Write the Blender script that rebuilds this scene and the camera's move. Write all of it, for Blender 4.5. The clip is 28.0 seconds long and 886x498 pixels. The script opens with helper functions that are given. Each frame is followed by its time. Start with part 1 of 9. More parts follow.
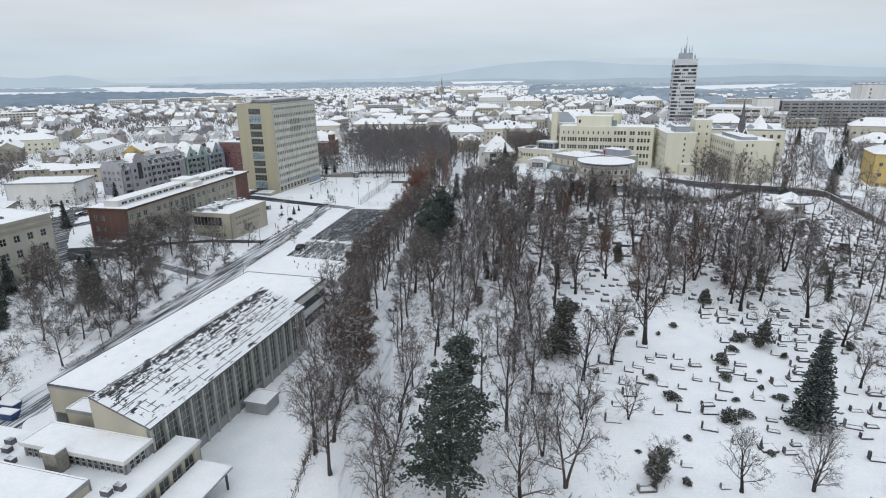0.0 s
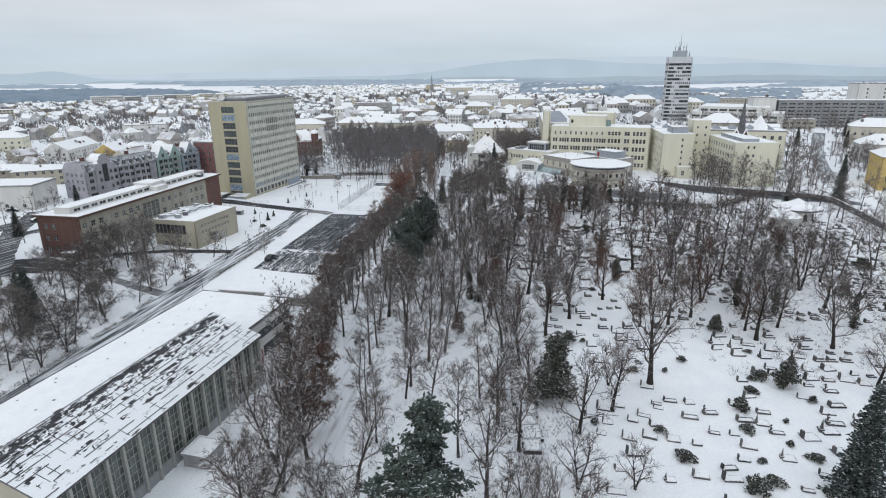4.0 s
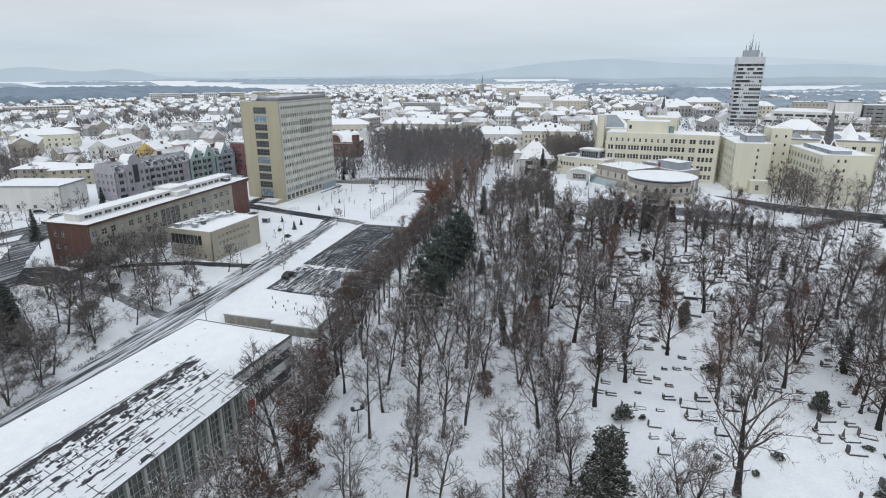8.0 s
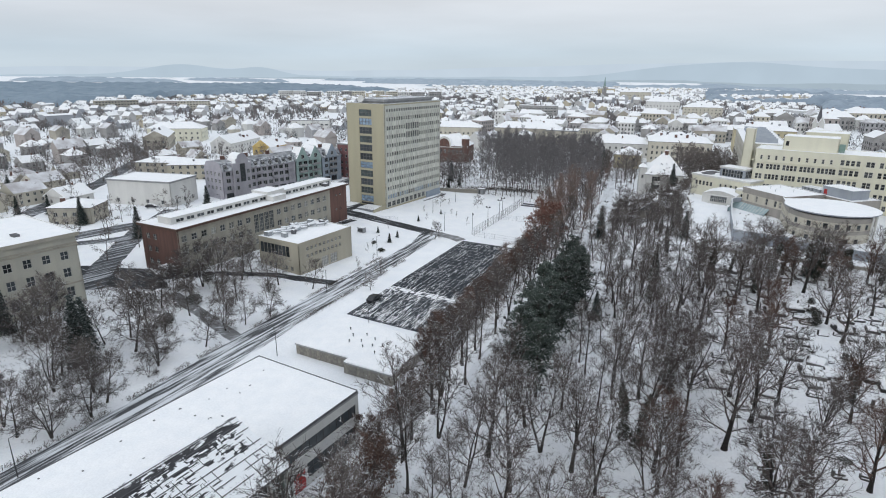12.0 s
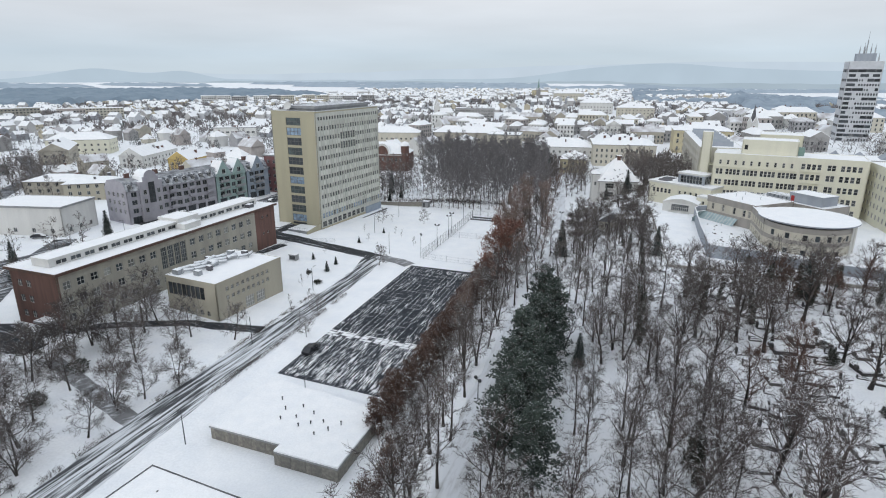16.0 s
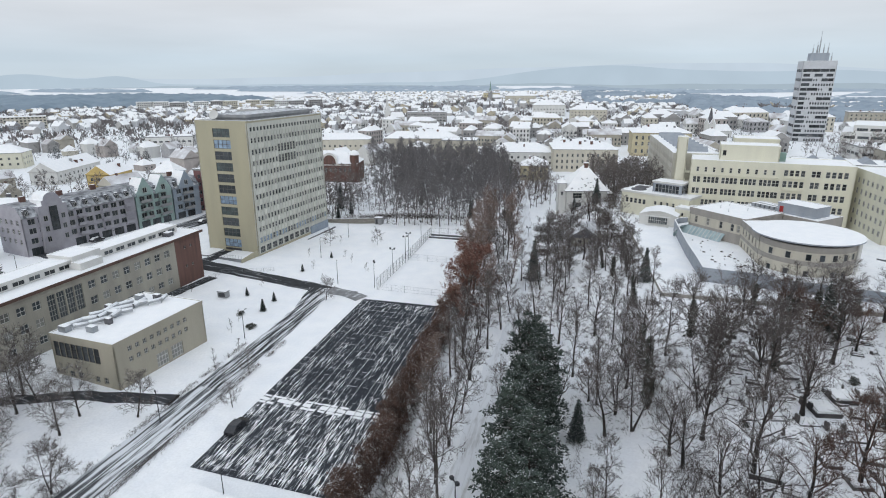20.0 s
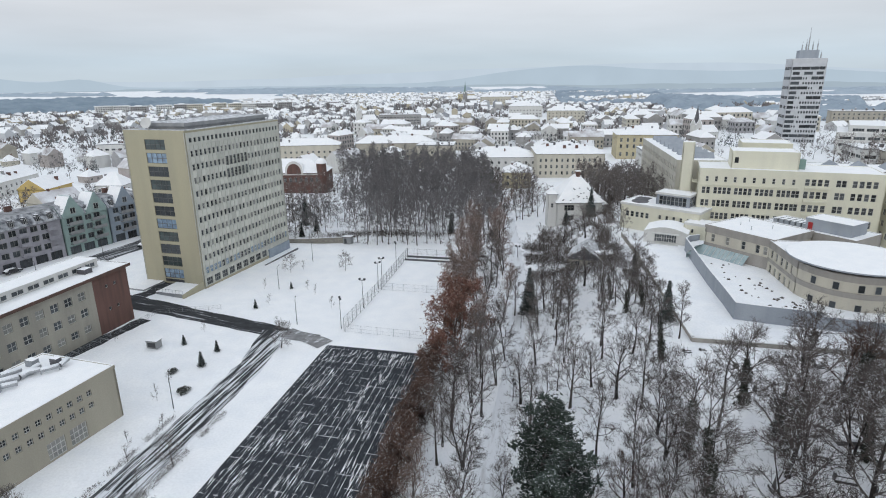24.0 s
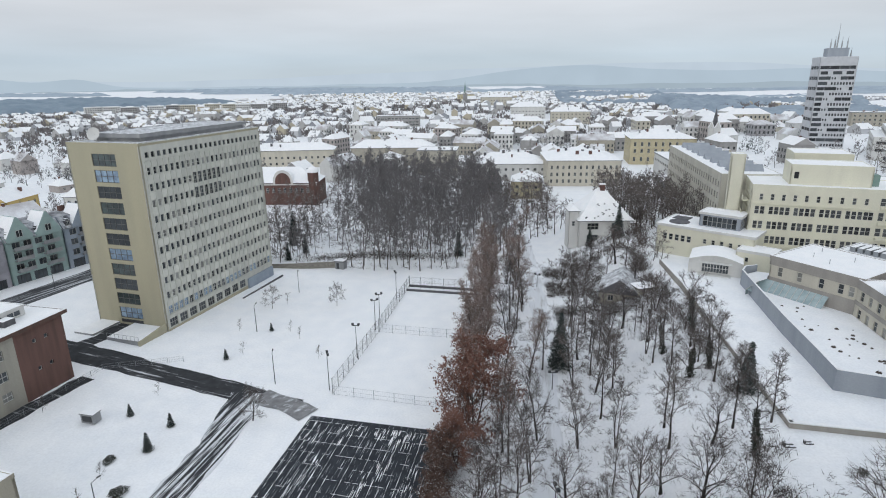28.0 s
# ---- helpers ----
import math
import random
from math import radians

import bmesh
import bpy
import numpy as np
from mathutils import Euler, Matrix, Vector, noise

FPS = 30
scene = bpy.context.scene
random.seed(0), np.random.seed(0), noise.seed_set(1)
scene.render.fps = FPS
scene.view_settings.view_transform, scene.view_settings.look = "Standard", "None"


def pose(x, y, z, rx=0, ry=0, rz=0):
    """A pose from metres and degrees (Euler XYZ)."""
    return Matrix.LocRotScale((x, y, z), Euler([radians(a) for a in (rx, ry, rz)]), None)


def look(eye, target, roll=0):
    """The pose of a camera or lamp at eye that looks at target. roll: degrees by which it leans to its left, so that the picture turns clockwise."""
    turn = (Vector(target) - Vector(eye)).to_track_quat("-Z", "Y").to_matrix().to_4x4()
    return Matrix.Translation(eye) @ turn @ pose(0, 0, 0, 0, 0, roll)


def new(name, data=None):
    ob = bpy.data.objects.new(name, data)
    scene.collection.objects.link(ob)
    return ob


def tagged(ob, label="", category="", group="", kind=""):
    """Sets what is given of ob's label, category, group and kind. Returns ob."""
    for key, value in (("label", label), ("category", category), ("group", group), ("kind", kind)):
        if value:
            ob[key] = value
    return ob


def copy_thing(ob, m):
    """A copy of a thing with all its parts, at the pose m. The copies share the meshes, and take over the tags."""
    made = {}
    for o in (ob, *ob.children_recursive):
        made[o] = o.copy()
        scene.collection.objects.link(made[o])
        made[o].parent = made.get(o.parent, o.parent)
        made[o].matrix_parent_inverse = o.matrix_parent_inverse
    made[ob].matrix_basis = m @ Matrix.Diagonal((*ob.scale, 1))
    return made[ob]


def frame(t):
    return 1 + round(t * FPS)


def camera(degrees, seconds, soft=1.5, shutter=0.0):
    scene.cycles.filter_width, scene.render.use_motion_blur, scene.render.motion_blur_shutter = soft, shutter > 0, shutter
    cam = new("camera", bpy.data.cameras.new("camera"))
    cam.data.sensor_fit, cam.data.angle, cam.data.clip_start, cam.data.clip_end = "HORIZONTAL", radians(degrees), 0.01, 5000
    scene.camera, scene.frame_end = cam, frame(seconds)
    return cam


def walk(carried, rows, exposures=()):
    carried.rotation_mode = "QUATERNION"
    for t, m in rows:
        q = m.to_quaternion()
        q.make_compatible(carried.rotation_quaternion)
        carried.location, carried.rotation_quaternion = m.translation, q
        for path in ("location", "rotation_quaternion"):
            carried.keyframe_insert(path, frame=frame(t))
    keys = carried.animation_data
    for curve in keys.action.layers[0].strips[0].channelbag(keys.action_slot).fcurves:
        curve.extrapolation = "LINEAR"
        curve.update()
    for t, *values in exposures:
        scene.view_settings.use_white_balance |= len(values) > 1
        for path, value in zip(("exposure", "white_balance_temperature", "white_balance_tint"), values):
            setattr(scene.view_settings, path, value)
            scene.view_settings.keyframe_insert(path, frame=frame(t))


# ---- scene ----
cam = camera(75.38, 28.0, soft=1.05)
ROWS = [
    (0, 1.14, 0.12, 52.96, 72.92, 0.8, 0.11),
    (0.5, 1.12, 0.99, 52.86, 72.87, 0.78, 0.08),
    (1, 1.23, 2.41, 52.75, 72.82, 0.76, 0.02),
    (1.5, 1.44, 3.97, 52.76, 72.75, 0.76, -0.16),
    (2, 1.77, 5.92, 52.79, 72.71, 0.76, -0.4),
    (2.5, 2.16, 7.9, 52.73, 72.7, 0.69, -0.6),
    (3, 2.68, 9.93, 52.6, 72.7, 0.63, -0.78),
    (3.5, 3.17, 12.08, 52.55, 72.71, 0.58, -0.76),
    (5.5, 5.88, 21.38, 52.38, 72.68, 0.4, 1.72),
    (6, 6.29, 23.73, 52.38, 72.68, 0.25, 3.52),
    (6.5, 6.6, 26.25, 52.33, 72.69, 0.25, 3.95),
    (7, 6.79, 28.88, 52.37, 72.69, 0.24, 4.13),
    (7.5, 6.91, 31.59, 52.39, 72.71, 0.24, 4.24),
    (8, 6.91, 34.26, 52.47, 72.71, 0.25, 4.35),
    (8.5, 6.85, 37, 52.47, 72.72, 0.26, 4.44),
    (9, 6.57, 39.77, 52.43, 72.74, 0.19, 5.07),
    (9.5, 6.68, 42.46, 52.43, 72.76, 0.09, 6.58),
    (10, 6.4, 45, 52.53, 72.79, -0.07, 8.28),
    (10.5, 6.38, 47.57, 52.54, 72.77, -0.33, 12.94),
    (11, 6.01, 50.25, 52.61, 72.78, -0.39, 14.33),
    (11.5, 5.45, 52.94, 52.72, 72.79, -0.43, 15.03),
    (12, 4.73, 55.69, 52.81, 72.78, -0.47, 15.66),
    (12.5, 3.94, 58.48, 52.87, 72.82, -0.43, 14.79),
    (14.5, -0.36, 68.91, 53.04, 72.84, -0.48, 13.92),
    (15, -1.31, 71.69, 53.11, 72.87, -0.29, 12.16),
    (15.5, -2.27, 74.06, 52.93, 72.96, -0.27, 11.39),
    (16, -3.26, 76.94, 52.81, 73.04, -0.1, 9.11),
    (16.5, -4.05, 79.52, 52.73, 73.1, 0.01, 8.09),
    (17, -4.93, 82.49, 52.66, 73.17, 0.02, 7.21),
    (17.5, -5.44, 85.18, 52.61, 73.19, 0.07, 6.86),
    (18, -6.04, 88.32, 52.63, 73.2, 0.12, 6.42),
    (18.5, -6.42, 90.99, 52.6, 73.25, 0.16, 6.04),
    (19, -6.82, 93.93, 52.59, 73.27, 0.16, 5.75),
    (19.5, -7.12, 96.48, 52.59, 73.31, 0.18, 5.69),
    (20, -7.21, 99.5, 52.58, 73.32, 0.33, 4.28),
    (20.5, -7.72, 102.19, 52.59, 73.33, 0.38, 3.34),
    (21, -8.01, 105.37, 52.62, 73.32, 0.45, 2.86),
    (21.5, -8.22, 108.24, 52.56, 73.32, 0.49, 2.66),
    (23.5, -9.17, 120.64, 52.15, 73.37, 0.66, 1.7),
    (24, -9.6, 124.01, 52.18, 73.41, 0.68, 1.68),
    (24.5, -10, 126.87, 52.24, 73.4, 0.7, 1.66),
    (25, -10.32, 130.15, 52.33, 73.4, 0.71, 1.61),
    (25.5, -10.51, 133.02, 52.43, 73.4, 0.72, 1.53),
    (26, -10.86, 136.31, 52.52, 73.41, 0.73, 1.53),
    (26.5, -11.21, 139.26, 52.54, 73.4, 0.73, 1.52),
    (27, -11.78, 142.67, 52.58, 73.4, 0.72, 1.53),
    (27.5, -12.36, 145.7, 52.57, 73.39, 0.69, 1.55),
    (28, -12.87, 149.12, 52.5, 73.38, 0.72, 1.44),
]
walk(cam, [(t, pose(x, y, z, rx, ry, rz)) for t, x, y, z, rx, ry, rz in ROWS], exposures=((0.0, -0.05), (20.0, -0.03), (28.0, -0.12)))

# ---- overcast winter sky, one weak wide sun ----
SUN_EL, SUN_AZ = 22.0, 200.0
world = bpy.data.worlds.new("overcast")
scene.world = world
world.use_nodes = True
wn, wl = world.node_tree.nodes, world.node_tree.links
wn.clear()
w_out = wn.new("ShaderNodeOutputWorld")
w_add = wn.new("ShaderNodeAddShader")
w_sky = wn.new("ShaderNodeTexSky")
w_sky.sky_type, w_sky.sun_disc = "NISHITA", False
w_sky.sun_elevation, w_sky.sun_rotation = radians(SUN_EL), radians(SUN_AZ)
w_b1, w_b2 = wn.new("ShaderNodeBackground"), wn.new("ShaderNodeBackground")
w_b1.inputs["Strength"].default_value = 0.008
w_tc, w_sep = wn.new("ShaderNodeTexCoord"), wn.new("ShaderNodeSeparateXYZ")
w_map, w_noise = wn.new("ShaderNodeMapping"), wn.new("ShaderNodeTexNoise")
w_map.inputs["Scale"].default_value = (1.0, 1.0, 7.0)
w_noise.inputs["Scale"].default_value, w_noise.inputs["Detail"].default_value = 2.2, 5.0
w_ramp = wn.new("ShaderNodeValToRGB")
stops = ((0.0, (0.60, 0.68, 0.76)), (0.03, (0.58, 0.67, 0.77)), (0.075, (0.66, 0.695, 0.765)), (0.13, (0.745, 0.745, 0.785)), (0.33, (0.815, 0.80, 0.825)), (0.5, (0.82, 0.865, 0.94)), (1.0, (0.89, 0.94, 1.03)))
w_el = w_ramp.color_ramp.elements
for i, (at, c) in enumerate(stops):
    e = w_el[i] if i < 2 else w_el.new(at)
    e.position, e.color = at, (c[0] * 0.975, c[1], c[2] * 1.0, 1)
w_mix = wn.new("ShaderNodeMixRGB")
w_mix.blend_type = "MULTIPLY"
w_mix.inputs[0].default_value = 1.0
w_cr = wn.new("ShaderNodeMapRange")
w_cr.inputs["From Min"].default_value, w_cr.inputs["From Max"].default_value = 0.3, 0.7
w_cr.inputs["To Min"].default_value, w_cr.inputs["To Max"].default_value = 0.90, 1.07
w_b2.inputs["Strength"].default_value = 1.0
for a, b in ((w_sky.outputs[0], w_b1.inputs["Color"]), (w_tc.outputs["Generated"], w_sep.inputs[0]), (w_tc.outputs["Generated"], w_map.inputs[0]),
             (w_map.outputs[0], w_noise.inputs["Vector"]), (w_sep.outputs["Z"], w_ramp.inputs[0]), (w_ramp.outputs[0], w_mix.inputs[1]),
             (w_noise.outputs[0], w_cr.inputs[0]), (w_cr.outputs[0], w_mix.inputs[2]), (w_mix.outputs[0], w_b2.inputs["Color"]),
             (w_b1.outputs[0], w_add.inputs[0]), (w_b2.outputs[0], w_add.inputs[1]), (w_add.outputs[0], w_out.inputs[0])):
    wl.new(a, b)
sun = new("sun", bpy.data.lights.new("sun", "SUN"))
sun.data.energy, sun.data.angle, sun.data.color = 0.55, radians(25), (1.0, 0.97, 0.92)
sun.matrix_world = look((0, 0, 0), (-math.sin(radians(SUN_AZ)) * math.cos(radians(SUN_EL)), -math.cos(radians(SUN_AZ)) * math.cos(radians(SUN_EL)), -math.sin(radians(SUN_EL))))


# ---- materials ----
def mat(name, c1, c2=None, rough=0.85, scale=0.6, fine=9.0, bump=0.15, metal=0.0, streak=False, snow=0.0, vary=0.0, emit=None, spec=0.3):
    """Two colours mixed by a coarse noise, darkened and lightened by a fine one, with a bump; snow: share lying on upward faces; vary: change from piece to piece."""
    m = bpy.data.materials.new(name)
    m.use_nodes = True
    n, l = m.node_tree.nodes, m.node_tree.links
    b = n["Principled BSDF"]
    b.inputs["Roughness"].default_value, b.inputs["Metallic"].default_value = rough, metal
    b.inputs["Specular IOR Level"].default_value = spec
    c2 = c2 or tuple(x * 0.8 for x in c1)
    tc = n.new("ShaderNodeTexCoord")
    coarse, grain = n.new("ShaderNodeTexNoise"), n.new("ShaderNodeTexNoise")
    coarse.inputs["Scale"].default_value, coarse.inputs["Detail"].default_value = scale, 4
    grain.inputs["Scale"].default_value, grain.inputs["Detail"].default_value = fine, 3
    geo = n.new("ShaderNodeNewGeometry")
    if streak:
        mp = n.new("ShaderNodeMapping")
        mp.inputs["Scale"].default_value = (1, 1, 0.12)
        l.new(geo.outputs["Position"], mp.inputs[0])
        l.new(mp.outputs[0], coarse.inputs["Vector"])
    else:
        l.new(geo.outputs["Position"], coarse.inputs["Vector"])
    l.new(geo.outputs["Position"], grain.inputs["Vector"])
    r = n.new("ShaderNodeMapRange")
    r.inputs["From Min"].default_value, r.inputs["From Max"].default_value = 0.35, 0.65
    l.new(coarse.outputs[0], r.inputs[0])
    mx = n.new("ShaderNodeMixRGB")
    mx.inputs[1].default_value, mx.inputs[2].default_value = (*c1, 1), (*c2, 1)
    l.new(r.outputs[0], mx.inputs[0])
    g = n.new("ShaderNodeMapRange")
    g.inputs["To Min"].default_value, g.inputs["To Max"].default_value = 0.86, 1.1
    l.new(grain.outputs[0], g.inputs[0])
    ml = n.new("ShaderNodeMixRGB")
    ml.blend_type = "MULTIPLY"
    ml.inputs[0].default_value = 1
    l.new(mx.outputs[0], ml.inputs[1])
    l.new(g.outputs[0], ml.inputs[2])
    last = ml.outputs[0]
    if vary:
        oi, vr = n.new("ShaderNodeObjectInfo"), n.new("ShaderNodeMapRange")
        vr.inputs["To Min"].default_value, vr.inputs["To Max"].default_value = 1 - vary, 1 + vary
        l.new(oi.outputs["Random"], vr.inputs[0])
        mv = n.new("ShaderNodeMixRGB")
        mv.blend_type = "MULTIPLY"
        mv.inputs[0].default_value = 1
        l.new(last, mv.inputs[1])
        l.new(vr.outputs[0], mv.inputs[2])
        last = mv.outputs[0]
    if snow:
        sp, sa = n.new("ShaderNodeSeparateXYZ"), n.new("ShaderNodeMath")
        l.new(geo.outputs["Normal"], sp.inputs[0])
        sa.operation = "MULTIPLY_ADD"
        sa.inputs[1].default_value, sa.inputs[2].default_value = 0.9, 0
        l.new(grain.outputs[0], sa.inputs[0])
        ad = n.new("ShaderNodeMath")
        ad.operation = "ADD"
        l.new(sp.outputs["Z"], ad.inputs[0])
        l.new(sa.outputs[0], ad.inputs[1])
        sr = n.new("ShaderNodeMapRange")
        sr.inputs["From Min"].default_value, sr.inputs["From Max"].default_value = 1.45 - snow, 1.65 - snow
        l.new(ad.outputs[0], sr.inputs[0])
        ms = n.new("ShaderNodeMixRGB")
        ms.inputs[2].default_value = (0.87, 0.89, 0.92, 1)
        l.new(sr.outputs[0], ms.inputs[0])
        l.new(last, ms.inputs[1])
        last = ms.outputs[0]
    l.new(last, b.inputs["Base Color"])
    if bump:
        bp = n.new("ShaderNodeBump")
        bp.inputs["Strength"].default_value, bp.inputs["Distance"].default_value = bump, 0.05
        l.new(grain.outputs[0], bp.inputs["Height"])
        l.new(bp.outputs[0], b.inputs["Normal"])
    if emit:
        b.inputs["Emission Color"].default_value, b.inputs["Emission Strength"].default_value = (*emit, 1), 1.0
    return m


SNOW = mat("snow", (0.87, 0.89, 0.92), (0.93, 0.94, 0.955), 0.75, 0.25, 3.0, 0.25)
ROOFSNOW = mat("roof_snow", (0.89, 0.905, 0.925), (0.94, 0.945, 0.955), 0.75, 0.5, 5.0, 0.2)
PATCHY = mat("patchy_snow", (0.82, 0.84, 0.87), (0.30, 0.31, 0.33), 0.8, 0.9, 6.0, 0.3)
CREAM = mat("cream_render", (0.43, 0.40, 0.29), (0.39, 0.365, 0.27), 0.9, 0.35, 6.0, 0.1, streak=True)
CONCRETE = mat("pale_concrete_panel", (0.62, 0.62, 0.56), (0.53, 0.535, 0.49), 0.85, 0.7, 5.0, 0.15, streak=True, vary=0.1)
DARKGREY = mat("dark_roofing", (0.09, 0.09, 0.10), (0.15, 0.15, 0.16), 0.8, 0.8, 8.0)
GREY = mat("grey_concrete", (0.33, 0.335, 0.34), (0.26, 0.27, 0.28), 0.9, 0.5, 6.0, streak=True)
WALLGREY = mat("grey_painted_wall", (0.34, 0.37, 0.41), (0.29, 0.32, 0.36), 0.8, 0.4, 5.0, streak=True)
BRICK = mat("red_brick", (0.170, 0.098, 0.083), (0.120, 0.074, 0.064), 0.9, 0.8, 14.0, 0.3, streak=True)
OLIVE = mat("olive_render", (0.385, 0.368, 0.315), (0.305, 0.293, 0.255), 0.9, 0.4, 5.0, streak=True)
SANDY = mat("sandy_render", (0.44, 0.412, 0.335), (0.38, 0.355, 0.29), 0.9, 0.3, 6.0, streak=True)
YELLOW = mat("pale_yellow_render", (0.70, 0.685, 0.56), (0.64, 0.625, 0.52), 0.9, 0.3, 5.0, streak=True)
OCHRE = mat("ochre_render", (0.56, 0.42, 0.17), (0.47, 0.355, 0.15), 0.9, 0.4, 5.0)
WHITE = mat("white_render", (0.66, 0.66, 0.64), (0.58, 0.58, 0.57), 0.9, 0.4, 5.0, streak=True)
LILAC = mat("lilac_render", (0.40, 0.39, 0.43), (0.33, 0.325, 0.36), 0.9, 0.4, 5.0)
MINT = mat("mint_render", (0.34, 0.45, 0.43), (0.29, 0.38, 0.37), 0.9, 0.4, 5.0)
BLUEG = mat("blue_grey_render", (0.34, 0.39, 0.45), (0.28, 0.33, 0.39), 0.9, 0.4, 5.0)
BEIGE = mat("beige_render", (0.42, 0.395, 0.335), (0.35, 0.33, 0.285), 0.9, 0.4, 5.0)
STONE = mat("rubble_stone", (0.30, 0.285, 0.25), (0.20, 0.19, 0.17), 0.95, 2.2, 7.0, 0.5)
FRAME = mat("white_window_frame", (0.62, 0.62, 0.60), (0.52, 0.52, 0.50), 0.5, 2, 9, 0)
FRAMEG = mat("weathered_window_frame", (0.42, 0.42, 0.39), (0.33, 0.33, 0.31), 0.6, 2, 9, 0)
GLASS = mat("dark_window_glass", (0.040, 0.047, 0.054), (0.062, 0.070, 0.077), 0.16, 0.5, 3, 0, vary=0.6, spec=0.4)
CURTAIN = mat("curtained_window_glass", (0.30, 0.30, 0.28), (0.20, 0.205, 0.20), 0.2, 0.5, 3, 0, vary=0.4, spec=0.4)
TEALG = mat("pale_teal_glass", (0.38, 0.47, 0.49), (0.27, 0.36, 0.38), 0.1, 0.8, 3, 0, spec=0.6)
# Panes with the sky's blue reflection put into their base colour.
SKYGLASS = mat("blue_sky_lit_glass", (0.30, 0.42, 0.55), (0.16, 0.22, 0.30), 0.08, 0.8, 3, 0, spec=0.6)
METAL = mat("galvanised_metal", (0.38, 0.40, 0.42), (0.30, 0.32, 0.34), 0.4, 1, 8, 0.05, metal=0.6)
DARKMETAL = mat("dark_metal", (0.05, 0.055, 0.06), (0.08, 0.08, 0.085), 0.5, 1, 8, 0.05, metal=0.3)
BARK = mat("grey_brown_bark", (0.075, 0.066, 0.060), (0.045, 0.040, 0.037), 0.95, 3, 14, 0.4, snow=0.3, vary=0.3)
OLDBARK = mat("dark_wet_bark", (0.040, 0.035, 0.033), (0.026, 0.023, 0.022), 0.95, 3, 14, 0.4, snow=0.22, vary=0.3)
SNOWTWIG = mat("snow_dusted_twigs", (0.118, 0.096, 0.088), (0.080, 0.068, 0.064), 0.95, 1.2, 5, 0, snow=0.27, vary=0.3)
TWIG = mat("twigs", (0.140, 0.121, 0.113), (0.098, 0.087, 0.083), 0.95, 1.2, 5, 0, snow=0.18, vary=0.3)
REDTWIG = mat("reddish_twigs", (0.140, 0.090, 0.072), (0.095, 0.063, 0.053), 0.95, 1.2, 5, 0, snow=0.10, vary=0.25)
BROWNLEAF = mat("withered_brown_leaves", (0.235, 0.118, 0.088), (0.165, 0.086, 0.066), 0.9, 0.8, 5, 0, snow=0.06, vary=0.2)
TANTWIG = mat("tan_twigs", (0.245, 0.190, 0.166), (0.180, 0.140, 0.124), 0.95, 1.2, 5, 0, snow=0.12, vary=0.25)
RUSTTWIG = mat("light_rusty_leaves", (0.290, 0.205, 0.172), (0.215, 0.155, 0.132), 0.9, 0.8, 5, 0, snow=0.16, vary=0.2)
BROWNTWIG = mat("dull_brown_leaves", (0.150, 0.092, 0.071), (0.105, 0.068, 0.055), 0.9, 0.8, 5, 0, snow=0.08, vary=0.2)
PINE = mat("pine_needles", (0.056, 0.074, 0.060), (0.037, 0.050, 0.044), 0.9, 0.9, 6, 0, snow=0.035, vary=0.2)
SPRUCE = mat("spruce_needles", (0.048, 0.064, 0.058), (0.034, 0.047, 0.044), 0.9, 0.9, 6, 0, snow=0.05, vary=0.2)
IVY = mat("dark_ivy", (0.038, 0.046, 0.036), (0.052, 0.052, 0.042), 0.85, 1.2, 6, 0, snow=0.08, vary=0.2)
HEDGE = mat("bare_hedge", (0.115, 0.096, 0.084), (0.078, 0.064, 0.058), 0.95, 1, 5, 0, snow=0.16, vary=0.2)
TOMB = mat("tombstone_granite", (0.050, 0.048, 0.050), (0.13, 0.122, 0.116), 0.6, 0.25, 7, 0.1, snow=0.12, vary=0.5)
REDP = mat("red_paint", (0.40, 0.03, 0.03), (0.30, 0.03, 0.03), 0.5, 1, 8, 0)
GREEN = mat("copper_green_metal", (0.16, 0.27, 0.24), (0.22, 0.30, 0.28), 0.6, 1, 8, 0)


